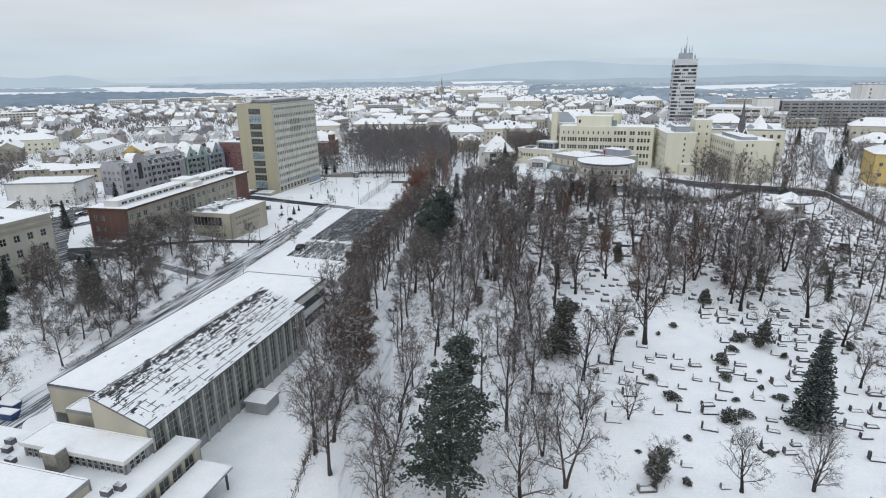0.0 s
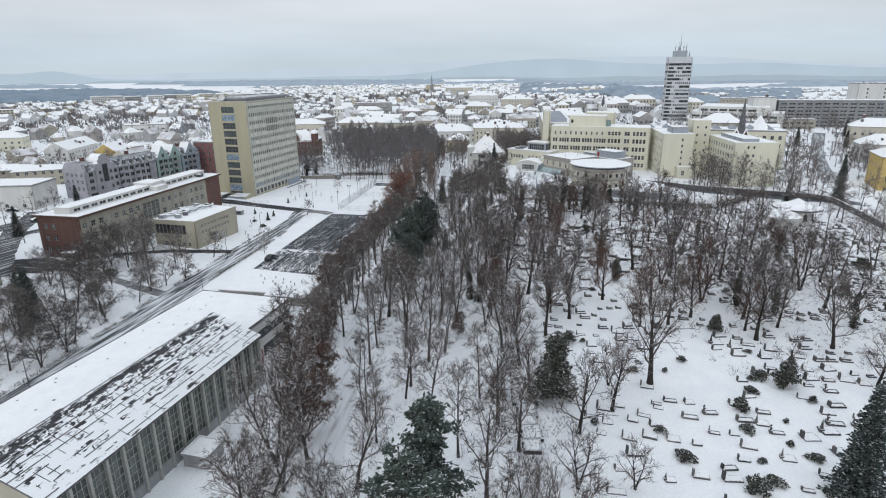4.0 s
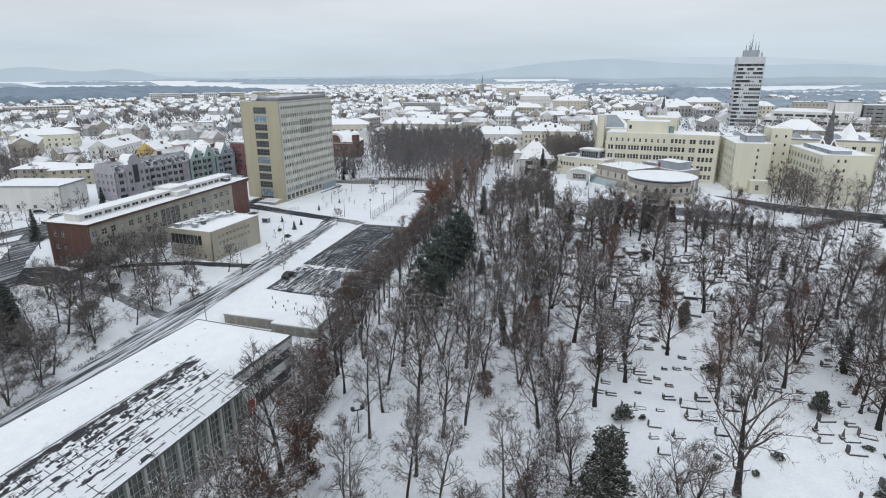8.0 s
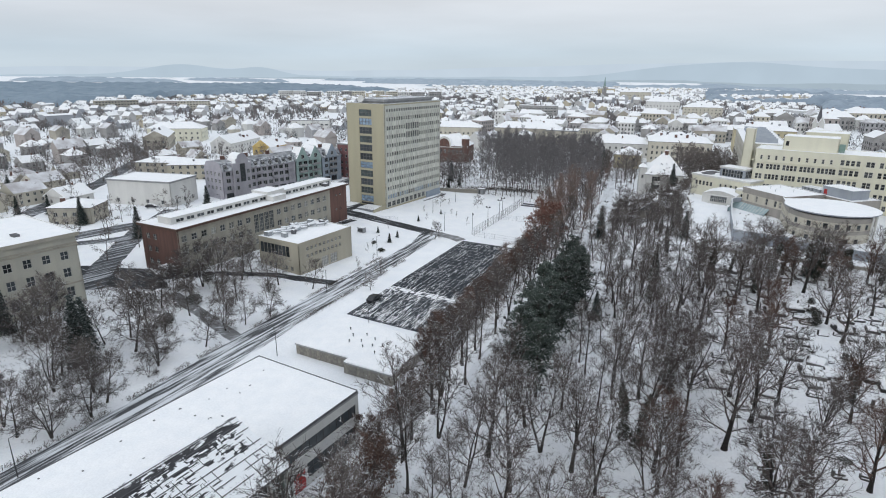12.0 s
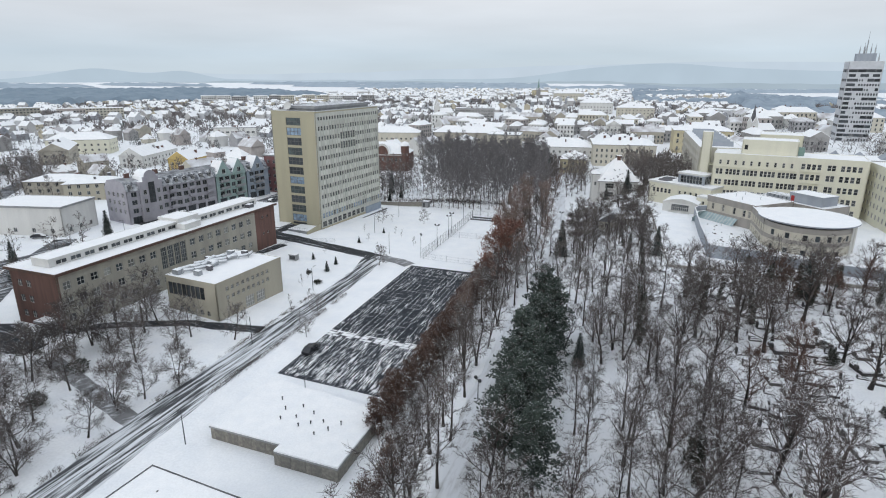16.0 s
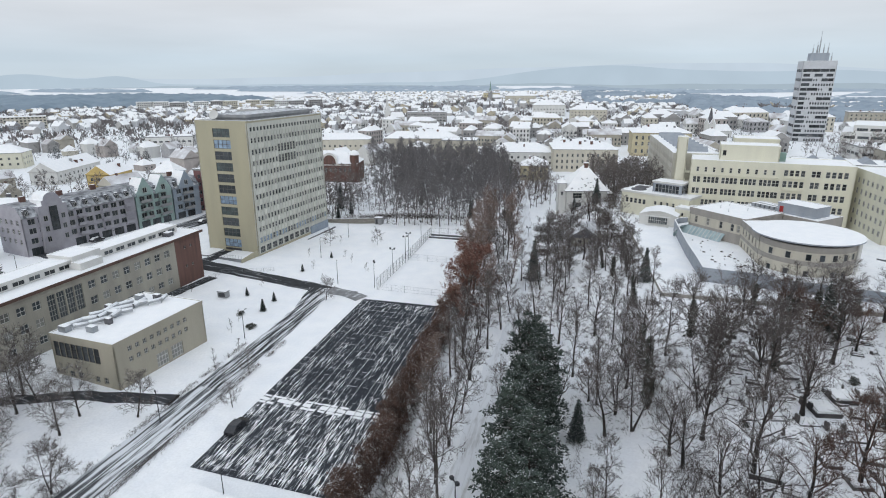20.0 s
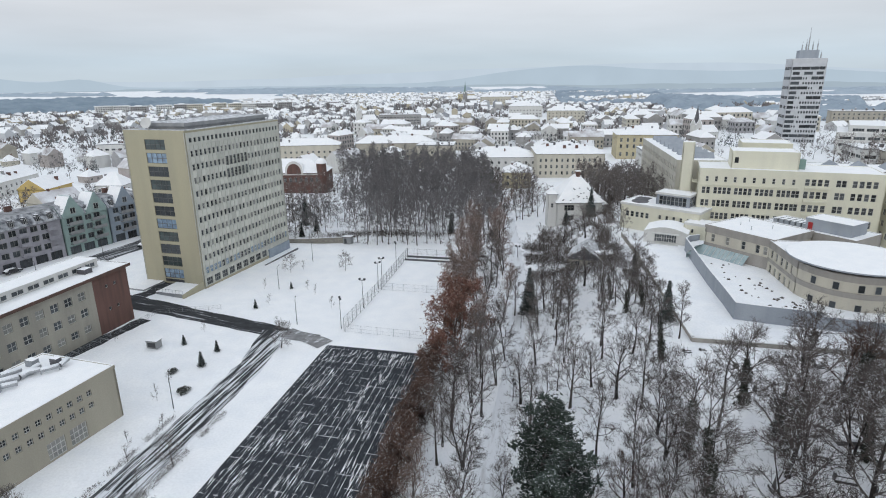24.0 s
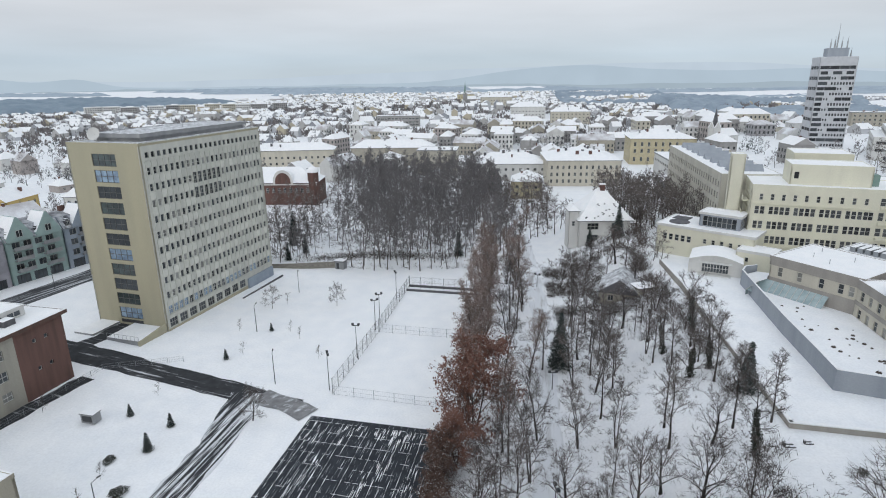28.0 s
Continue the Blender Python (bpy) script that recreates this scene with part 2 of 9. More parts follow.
# ---- mesh helpers ----
class Geo:
    """Vertices and faces with material slots, gathered and linked as one mesh."""

    def __init__(self):
        self.v, self.f, self.m = [], [], []

    def quad(self, a, b, c, d, m=0):
        i = len(self.v)
        self.v += [a, b, c, d]
        self.f.append((i, i + 1, i + 2, i + 3))
        self.m.append(m)

    def tri(self, a, b, c, m=0):
        i = len(self.v)
        self.v += [a, b, c]
        self.f.append((i, i + 1, i + 2))
        self.m.append(m)

    def box(self, x0, x1, y0, y1, z0, z1, m=0, top=None):
        i = len(self.v)
        self.v += [(x0, y0, z0), (x1, y0, z0), (x1, y1, z0), (x0, y1, z0), (x0, y0, z1), (x1, y0, z1), (x1, y1, z1), (x0, y1, z1)]
        for q in ((3, 2, 1, 0), (4, 5, 6, 7), (0, 1, 5, 4), (1, 2, 6, 5), (2, 3, 7, 6), (3, 0, 4, 7)):
            self.f.append(tuple(i + k for k in q))
            self.m.append(m)
        if top is not None:
            self.m[-5] = top

    def prism(self, pts, z0, z1, m=0, top=None):
        """An upright prism over a counter-clockwise outline."""
        i, n = len(self.v), len(pts)
        self.v += [(x, y, z0) for x, y in pts] + [(x, y, z1) for x, y in pts]
        self.f += [tuple(range(i + n - 1, i - 1, -1)), tuple(range(i + n, i + 2 * n))]
        self.m += [m, m if top is None else top]
        for k in range(n):
            self.f.append((i + k, i + (k + 1) % n, i + n + (k + 1) % n, i + n + k))
            self.m.append(m)

    def tube(self, p, q, r, s, n=6, m=0, cap=False):
        p, q = Vector(p), Vector(q)
        d = q - p
        if d.length < 1e-6:
            return
        a = d.orthogonal().normalized()
        b = d.cross(a).normalized()
        i = len(self.v)
        for c, rad in ((p, r), (q, s)):
            for k in range(n):
                t = 2 * math.pi * k / n
                self.v.append(tuple(c + a * (math.cos(t) * rad) + b * (math.sin(t) * rad)))
        for k in range(n):
            self.f.append((i + k, i + (k + 1) % n, i + n + (k + 1) % n, i + n + k))
            self.m.append(m)
        if cap:
            self.f.append(tuple(i + n + k for k in range(n)))
            self.m.append(m)

    def pipe(self, pts, radii, n=6, m=0):
        """One tapering bent tube through the points."""
        i = len(self.v)
        ref = Vector((1, 0.3, 0))
        for k, (p, r) in enumerate(zip(pts, radii)):
            d = (pts[min(k + 1, len(pts) - 1)] - pts[max(k - 1, 0)]).normalized()
            a = (ref - d * ref.dot(d)).normalized()
            b = d.cross(a)
            for j in range(n):
                t = 2 * math.pi * j / n
                self.v.append(tuple(p + a * (math.cos(t) * r) + b * (math.sin(t) * r)))
        for k in range(len(pts) - 1):
            for j in range(n):
                o, e = i + k * n, i + (k + 1) * n
                self.f.append((o + j, o + (j + 1) % n, e + (j + 1) % n, e + j))
                self.m.append(m)
        self.f.append(tuple(i + (len(pts) - 1) * n + j for j in range(n)))
        self.m.append(m)

    def mesh(self, name, mats, smooth=False):
        me = bpy.data.meshes.new(name)
        me.from_pydata(self.v, [], self.f)
        for mt in mats:
            me.materials.append(mt)
        if len(mats) > 1:
            me.polygons.foreach_set("material_index", self.m)
        if smooth:
            me.polygons.foreach_set("use_smooth", [True] * len(me.polygons))
        me.update()
        return me


def put(name, me, parent=None, m=None, label=""):
    ob = new(name, me)
    if parent is not None:
        ob.parent = parent
    if m is not None:
        ob.matrix_local = m
    return tagged(ob, label) if label else ob


def part(name, g, mats, parent, label="", m=None, smooth=False):
    return put(name, g.mesh(name, mats if isinstance(mats, (list, tuple)) else [mats], smooth), parent, m, label)


def thing(name, label, category, x, y, z, rz=0.0, group="", kind=""):
    ob = new(name)
    ob.empty_display_size = 0.5
    ob.matrix_world = pose(x, y, z, 0, 0, rz)
    return tagged(ob, label, category, group, kind)


def sm(a, b, x):
    t = min(1.0, max(0.0, (x - a) / (b - a)))
    return t * t * (3 - 2 * t)


def height(x, y):
    """The lie of the land: a walk that climbs towards the south behind a steep bank, a terrace towards the college, a plateau with the graveyard and the hospital."""
    back = 1 - sm(330, 420, y)
    walk_z = 8.8 * (1 - sm(95, 222, y)) * sm(-20.0, -15.2, x)
    grave_z = 9.4 - sm(120, 180, y)
    e = sm(222, 262, y)
    h = (walk_z + (grave_z - walk_z) * sm(2 + 12 * e, 26 + 14 * e, x)) * back + 2.0 * sm(42, 100, -x) * back
    d = math.hypot(x, y)
    h += 12 * sm(100, 170, x) * sm(310, 400, y) * (1 - sm(640, 800, y)) + 15 * math.exp(-((x - 10) / 150) ** 2 - ((y - 1040) / 130) ** 2)
    h += -8 * sm(1000, 2200, d) + 14 * sm(1200, 2400, d) * sm(0.2, 1.0, abs(x) / max(d, 1)) - 26 * sm(500, 900, x) * sm(500, 1100, y)
    return h


def ground_z(x, y):
    return height(x, y)


# ---- walls with openings and windows ----
window_cache = {}


def window_mesh(w, h, nv, nh, fm, gm):
    key = (round(w, 2), round(h, 2), nv, nh, fm.name, gm.name)
    if key not in window_cache:
        g = Geo()
        t = 0.07 if w < 2.5 else 0.1
        xs, zs = [0.0], [0.0]
        for k in range(nv):
            xs += [w * k / nv + t * (1 if k == 0 else 0.5), w * (k + 1) / nv - t * (1 if k == nv - 1 else 0.5)]
        for k in range(nh):
            zs += [h * k / nh + t * (1 if k == 0 else 0.5), h * (k + 1) / nh - t * (1 if k == nh - 1 else 0.5)]
        xs.append(w), zs.append(h)
        at = {}

        def vert(x, y, z):
            if (x, y, z) not in at:
                at[(x, y, z)] = len(g.v)
                g.v.append((x, y, z))
            return at[(x, y, z)]

        def face(*q, m=0):
            g.f.append(tuple(vert(*c) for c in q))
            g.m.append(m)
        for i, (a, b) in enumerate(zip(xs, xs[1:])):
            for j, (c, d) in enumerate(zip(zs, zs[1:])):
                if i % 2 and j % 2:
                    e = 0.06
                    face((a, e, c), (b, e, c), (b, e, d), (a, e, d), m=1)
                    face((a, 0, c), (b, 0, c), (b, e, c), (a, e, c))
                    face((a, e, d), (b, e, d), (b, 0, d), (a, 0, d))
                    face((a, 0, d), (a, 0, c), (a, e, c), (a, e, d))
                    face((b, 0, c), (b, 0, d), (b, e, d), (b, e, c))
                else:
                    face((a, 0, c), (b, 0, c), (b, 0, d), (a, 0, d))
        window_cache[key] = g.mesh("window", [fm, gm])
    return window_cache[key]


def wall_geo(length, z0, z1, holes, thick=0.3):
    """A wall along x with its outside at y = 0, and real openings."""
    g = Geo()
    xs = sorted({0.0, length, *(round(v, 3) for a, b, c, d in holes for v in (a, b))})
    zs = sorted({z0, z1, *(round(v, 3) for a, b, c, d in holes for v in (c, d))})

    def is_open(x, z):
        return any(a < x < b and c < z < d for a, b, c, d in holes)
    for xa, xb in zip(xs, xs[1:]):
        run = None
        for za, zb in zip(zs, zs[1:]):
            if is_open((xa + xb) / 2, (za + zb) / 2):
                run = None
                continue
            if run is not None:
                i = run
                g.v[i + 2], g.v[i + 3] = (xb, 0, zb), (xa, 0, zb)
                g.v[i + 6], g.v[i + 7] = (xa, thick, zb), (xb, thick, zb)
            else:
                run = len(g.v)
                g.quad((xa, 0, za), (xb, 0, za), (xb, 0, zb), (xa, 0, zb))
                g.quad((xb, thick, za), (xa, thick, za), (xa, thick, zb), (xb, thick, zb))
    for a, b, c, d in holes:
        g.quad((a, 0, c), (b, 0, c), (b, thick, c), (a, thick, c))
        g.quad((a, thick, d), (b, thick, d), (b, 0, d), (a, 0, d))
        g.quad((a, 0, d), (a, 0, c), (a, thick, c), (a, thick, d))
        g.quad((b, 0, c), (b, 0, d), (b, thick, d), (b, thick, c))
    g.quad((0, 0, z1), (length, 0, z1), (length, thick, z1), (0, thick, z1))
    g.quad((0, thick, z0), (0, thick, z1), (0, 0, z1), (0, 0, z0))
    g.quad((length, 0, z0), (length, 0, z1), (length, thick, z1), (length, thick, z0))
    return g


SIDES = ("front", "right", "back", "left")


def side_pose(side, x, y, w, d):
    return {"front": pose(x, y, 0), "right": pose(x + w, y, 0, 0, 0, 90), "back": pose(x + w, y + d, 0, 0, 0, 180), "left": pose(x, y + d, 0, 0, 0, 270)}[side]


def grid(length, n, ww, rows, m0=None, m1=None, nv=2, nh=2, fm=None, gm=None, xs=None):
    """Windows in even columns and given rows (bottom, height): a list of (a, b, c, d, nv, nh, frame, glass)."""
    m0 = 0.8 if m0 is None else m0
    m1 = m0 if m1 is None else m1
    if xs is None:
        step = (length - m0 - m1) / n
        xs = [m0 + step * (k + 0.5) for k in range(n)]
    return [(x - ww / 2, x + ww / 2, z, z + h, nv, nh, fm or FRAME, gm or GLASS) for z, h in rows for x in xs]


def facade(p, m, length, z0, z1, wins, wm, name="wall", thick=0.3, rng=None, sills=False):
    part(name, wall_geo(length, z0, z1, [w[:4] for w in wins], thick), wm, p, m=m)
    for a, b, c, d, nv, nh, fm, gm in wins:
        put("window", window_mesh(b - a, d - c, nv, nh, fm, gm), p, m @ pose(a, thick * 0.45, c))


def roof_flat(p, x, y, w, d, z, over=0.0, thick=0.35, kerb=0.25, m=None, snow=None, kh=0.35, name="roof"):
    """A flat roof: slab, raised edge and a blanket of snow inside it."""
    g = Geo()
    a, b, c, e = x - over, x + w + over, y - over, y + d + over
    g.box(a, b, c, e, z, z + thick)
    t = z + thick + kh
    g.box(a, b, c, c + kerb, z + thick, t)
    g.box(a, b, e - kerb, e, z + thick, t)
    g.box(a, a + kerb, c + kerb, e - kerb, z + thick, t)
    g.box(b - kerb, b, c + kerb, e - kerb, z + thick, t)
    r = part(name, g, m or GREY, p)
    s = Geo()
    n = 6
    ax, bx, cy, ey = a + kerb + 0.004, b - kerb - 0.004, c + kerb + 0.004, e - kerb - 0.004
    s.box(ax, bx, cy, ey, z + thick + 0.004, z + thick + kh * 0.75)
    s.box(a + 0.05, b - 0.05, c + 0.03, c + kerb - 0.03, t + 0.003, t + 0.07)
    s.box(a + 0.05, b - 0.05, e - kerb + 0.03, e - 0.03, t + 0.003, t + 0.07)
    s.box(a + 0.03, a + kerb - 0.03, c + kerb, e - kerb, t + 0.003, t + 0.07)
    s.box(b - kerb + 0.03, b - 0.03, c + kerb, e - kerb, t + 0.003, t + 0.07)
    part("snow_cover", s, snow or ROOFSNOW, r)
    return r


def block(p, x, y, w, d, z0, z1, wm, front=(), right=(), back=(), left=(), roof=True, **kw):
    for side, wins in zip(SIDES, (front, right, back, left)):
        length = w if side in ("front", "back") else d
        facade(p, side_pose(side, x, y, w, d), length, z0, z1, list(wins), wm)
    if roof:
        roof_flat(p, x, y, w, d, z1, **kw)


def hip_roof(p, x, y, w, d, z, h, over=0.5, ridge=None, mats=None, name="roof", thick=0.18):
    """A hipped roof (ridge shorter than the length) or a gabled one (ridge = full length), with thickness."""
    g = Geo()
    a, b, c, e = x - over, x + w + over, y - over, y + d + over
    W, D = b - a, e - c
    if W >= D:
        rl = W - D if ridge is None else ridge * W
        r0, r1 = ((a + b) / 2 - rl / 2, (c + e) / 2), ((a + b) / 2 + rl / 2, (c + e) / 2)
    else:
        rl = D - W if ridge is None else ridge * D
        r0, r1 = ((a + b) / 2, (c + e) / 2 - rl / 2), ((a + b) / 2, (c + e) / 2 + rl / 2)
    for dz, mi in ((0.0, 1), (thick, 0)):
        lo, hi = z + dz, z + h + dz
        A, B, C, E = (a, c, lo), (b, c, lo), (b, e, lo), (a, e, lo)
        R0, R1 = (*r0, hi), (*r1, hi)
        if W >= D:
            g.quad(A, B, R1, R0, mi), g.quad(C, E, R0, R1, mi)
            ends = ((B, C, R1), (E, A, R0))
        else:
            g.quad(B, C, R1, R0, mi), g.quad(E, A, R0, R1, mi)
            ends = ((A, B, R0), (C, E, R1))
        for u, v, r in ends:
            if ridge is None or ridge < 0.99 or mi == 1:
                g.tri(u, v, r, mi)
            else:
                dn = [(q[0], q[1], q[2] - thick) for q in (u, v, r)]
                g.quad(dn[0], u, r, dn[2], 0), g.quad(v, dn[1], dn[2], r, 0)
    for q, s in (((a, c), (b, c)), ((b, c), (b, e)), ((b, e), (a, e)), ((a, e), (a, c))):
        g.quad((*q, z), (*s, z), (*s, z + thick), (*q, z + thick), 1)
    return part(name, g, mats or [ROOFSNOW, DARKGREY], p)


# ---- ground ----
def axis(lo, hi, near0, near1, step):
    pts = list(np.arange(near0, near1 + 0.1, step))
    s, v = step, near1
    while v < hi:
        s *= 1.22
        v += s
        pts.append(min(v, hi))
    s, v = step, near0
    while v > lo:
        s *= 1.22
        v -= s
        pts.insert(0, max(v, lo))
    return [float(q) for q in pts]


def build_ground():
    xs, ys = axis(-4600, 4600, -150, 150, 2.5), axis(-1500, 4700, -10, 340, 2.5)
    g = Geo()
    for y in ys:
        for x in xs:
            g.v.append((x, y, ground_z(x, y) - 0.02 + 0.12 * noise.noise((x * 0.13, y * 0.13, 0)) * (1 if abs(x) < 300 and y < 500 else 0)
                        * (0.15 if -75 < x < -8 and 130 < y < 300 else 1)))
    n = len(xs)
    for j in range(len(ys) - 1):
        for i in range(n - 1):
            g.f.append((j * n + i, j * n + i + 1, (j + 1) * n + i + 1, (j + 1) * n + i))
    m = SNOW
    ob = part("ground", g, m, None, smooth=True)
    tagged(ob, "rolling ground under fresh snow, trodden in places", "ground", kind="structure")


build_ground()


def ribbon(name, pts, widths, z, m, label, category, parent=None, thick=0.05, edge=0.0, seed=1):
    """A strip along a line of points, lying on the ground, with slightly uneven edges."""
    rng = random.Random(seed)
    line = []
    for (p, q), (w0, w1) in zip(zip(pts, pts[1:]), zip(widths, widths[1:])):
        p, q = Vector((*p, 0)), Vector((*q, 0))
        k = max(1, int((q - p).length / 2.5))
        for i in range(k):
            line.append((p.lerp(q, i / k), w0 + (w1 - w0) * i / k))
    line.append((Vector((*pts[-1], 0)), widths[-1]))
    g = Geo()
    for i, (c, w) in enumerate(line):
        a, b = line[max(0, i - 1)][0], line[min(len(line) - 1, i + 1)][0]
        d = (b - a).normalized()
        nrm = Vector((-d.y, d.x, 0))
        for s in (-1, 1):
            q = c + nrm * s * (w / 2 + rng.uniform(-edge, edge))
            h = ground_z(q.x, q.y) + z
            g.v += [(q.x, q.y, h - thick), (q.x, q.y, h)]
    for i in range(len(line) - 1):
        o = 4 * i
        g.f += [(o + 1, o + 3, o + 7, o + 5)[::-1], (o, o + 1, o + 5, o + 4)[::-1], (o + 2, o + 6, o + 7, o + 3)[::-1]]
    g.m = [0] * len(g.f)
    ob = part(name, g, m, parent)
    return tagged(ob, label, category, kind="structure") if category else ob


def streaked(name, dark, light, along, sx, sy, lo, hi, seed=0.0):
    """Asphalt with driven snow left in streaks along one direction."""
    m = mat(name, dark, tuple(c * 1.4 for c in dark), 0.85, 0.8, 10, 0.15, spec=0.1)
    n, l = m.node_tree.nodes, m.node_tree.links
    b = n["Principled BSDF"]
    geo, mp, tx = n.new("ShaderNodeNewGeometry"), n.new("ShaderNodeMapping"), n.new("ShaderNodeTexNoise")
    mp.inputs["Rotation"].default_value = (0, 0, radians(along))
    sc = n.new("ShaderNodeVectorMath")
    sc.operation = "MULTIPLY"
    sc.inputs[1].default_value = (sx, sy, 0)
    l.new(geo.outputs["Position"], mp.inputs[0])
    l.new(mp.outputs[0], sc.inputs[0])
    l.new(sc.outputs[0], tx.inputs["Vector"])
    tx.inputs["Scale"].default_value, tx.inputs["Detail"].default_value, tx.inputs["Roughness"].default_value = 1, 5, 0.65
    r = n.new("ShaderNodeMapRange")
    r.inputs["From Min"].default_value, r.inputs["From Max"].default_value = lo, hi
    l.new(tx.outputs[0], r.inputs[0])
    old = b.inputs["Base Color"].links[0].from_socket
    mx = n.new("ShaderNodeMixRGB")
    mx.inputs[2].default_value = (*light, 1)
    l.new(r.outputs[0], mx.inputs[0])
    l.new(old, mx.inputs[1])
    l.new(mx.outputs[0], b.inputs["Base Color"])
    return m


SLUSH = streaked("road_slush", (0.075, 0.078, 0.083), (0.72, 0.74, 0.77), 10, 1.6, 0.06, 0.45, 0.54)
LOTM = streaked("lot_asphalt", (0.036, 0.040, 0.047), (0.70, 0.72, 0.75), 10, 4.6, 0.32, 0.58, 0.72)
LOTM2 = streaked("lot_asphalt_half_covered", (0.036, 0.040, 0.047), (0.74, 0.76, 0.79), 10, 4.2, 0.40, 0.53, 0.66)
DARKSLUSH = streaked("driven_road_slush", (0.040, 0.042, 0.046), (0.74, 0.76, 0.79), 10, 1.9, 0.07, 0.475, 0.56)
CROSSM = streaked("cross_road_slush", (0.042, 0.044, 0.048), (0.72, 0.74, 0.77), -72, 1.2, 0.08, 0.57, 0.70)
WALKM = streaked("trodden_path", (0.42, 0.42, 0.42), (0.80, 0.82, 0.85), 8, 0.9, 0.08, 0.30, 0.5)

WETSTREET = streaked("wet_street", (0.16, 0.163, 0.168), (0.62, 0.64, 0.67), 32, 0.9, 0.07, 0.44, 0.62)
STREETM = streaked("street_slush", (0.06, 0.063, 0.068), (0.60, 0.62, 0.65), 20, 1.2, 0.05, 0.50, 0.64)
PAVEM = streaked("cleared_concrete", (0.20, 0.20, 0.205), (0.66, 0.68, 0.71), 40, 0.9, 0.4, 0.52, 0.66)
ribbon("road", [(-76, 30), (-70, 70), (-66.5, 97), (-63, 120), (-60.8, 145), (-57.5, 170), (-52, 205), (-49.5, 222), (-49.5, 237)], [7] * 5 + [6.5, 5.4, 5.4, 6.0], 0.05, SLUSH,
       "campus road with dark wheel tracks in slushy snow", "road", edge=0.3)
ribbon("road_10", [(-55.2, 186), (-52, 205), (-49.5, 222), (-49.5, 237)], [4.4, 4.4, 4.6, 6.0], 0.085, DARKSLUSH, "dark driven stretch of the campus road by the lot", "road", edge=0.35, seed=15)
ribbon("road_2", [(-128, 262), (-91, 250.5), (-70, 243.5), (-52, 237.6), (-40, 233.5)], [8, 6.5, 5.2, 5.0, 3.0], 0.06, CROSSM, "wet dark driveway past the tower, half cleared", "road", edge=0.3, seed=2)
ribbon("pavement_5", [(-47.5, 236.2), (-42, 233.6), (-37.5, 230.5)], [4.5, 4.2, 4], 0.09, PAVEM, "cleared grey concrete pavement beside the lot", "path", edge=0.3, seed=12)
ribbon("road_3", [(-89.6, 250.5), (-87.2, 256.1), (-85.4, 263.0)], [4, 3.6, 3.6], 0.07, CROSSM, "cleared apron before the tower entrance", "road", edge=0.4, seed=3)
ribbon("pavement", [(-90.5, 160.5), (-66, 147.5), (-61, 145.6)], [3.0, 3.0, 3.0], 0.04, PAVEM, "trodden grey footpath across the snowy lawn", "path", edge=0.2, seed=4)
ribbon("pavement_2", [(-104, 166), (-92, 175), (-77, 180.5), (-59, 181.5)], [3, 3, 3, 3], 0.05, CROSSM, "dark wet footpath round the small hall", "path", edge=0.3, seed=5)
ribbon("pavement_3", [(-102, 168), (-80, 240)], [3, 3], 0.03, CROSSM, "dark footpath along the brick hall", "path", edge=0.3, seed=6)
ribbon("pavement_4", [(-9, 40), (-9.6, 70), (-10.6, 105), (-11.0, 139), (-9.8, 152), (-8.0, 172), (-5.0, 196), (-0.9, 213), (2.0, 237), (5.2, 259), (8.4, 325), (10, 380)], [4.2] * 12, 0.03, WALKM, "tree-lined walk of trodden snow", "path", edge=0.3, seed=7)
ribbon("road_9", [(-168, 168), (-141, 191), (-123, 214), (-113, 238)], [5] * 4, 0.05, STREETM, "narrow side street behind the lecture hall", "road", edge=0.3, seed=14)
ribbon("road_7", [(-165, 140), (-130, 161), (-109, 166), (-96, 163)], [15, 17, 14, 4], 0.06, CROSSM, "wet dark yard beside the institute", "road", edge=0.4, seed=11)
ribbon("road_4", [(-190, 120), (-150, 200), (-128, 250), (-112, 300), (-108, 345)], [9] * 5, 0.05, STREETM, "town street with dark wet tracks", "road", edge=0.2, seed=8)
ribbon("road_8", [(-340, 410), (-290, 366), (-258, 335), (-240, 302), (-222, 272), (-206, 236), (-190, 200)], [8] * 7, 0.05, STREETM, "curving town street between gardens, wet and dark", "road", edge=0.3, seed=13)
ribbon("road_5", [(-150, 262), (-128, 252), (-112, 247)], [8] * 3, 0.07, CROSSM, "side street junction with slush", "road", edge=0.2, seed=9)


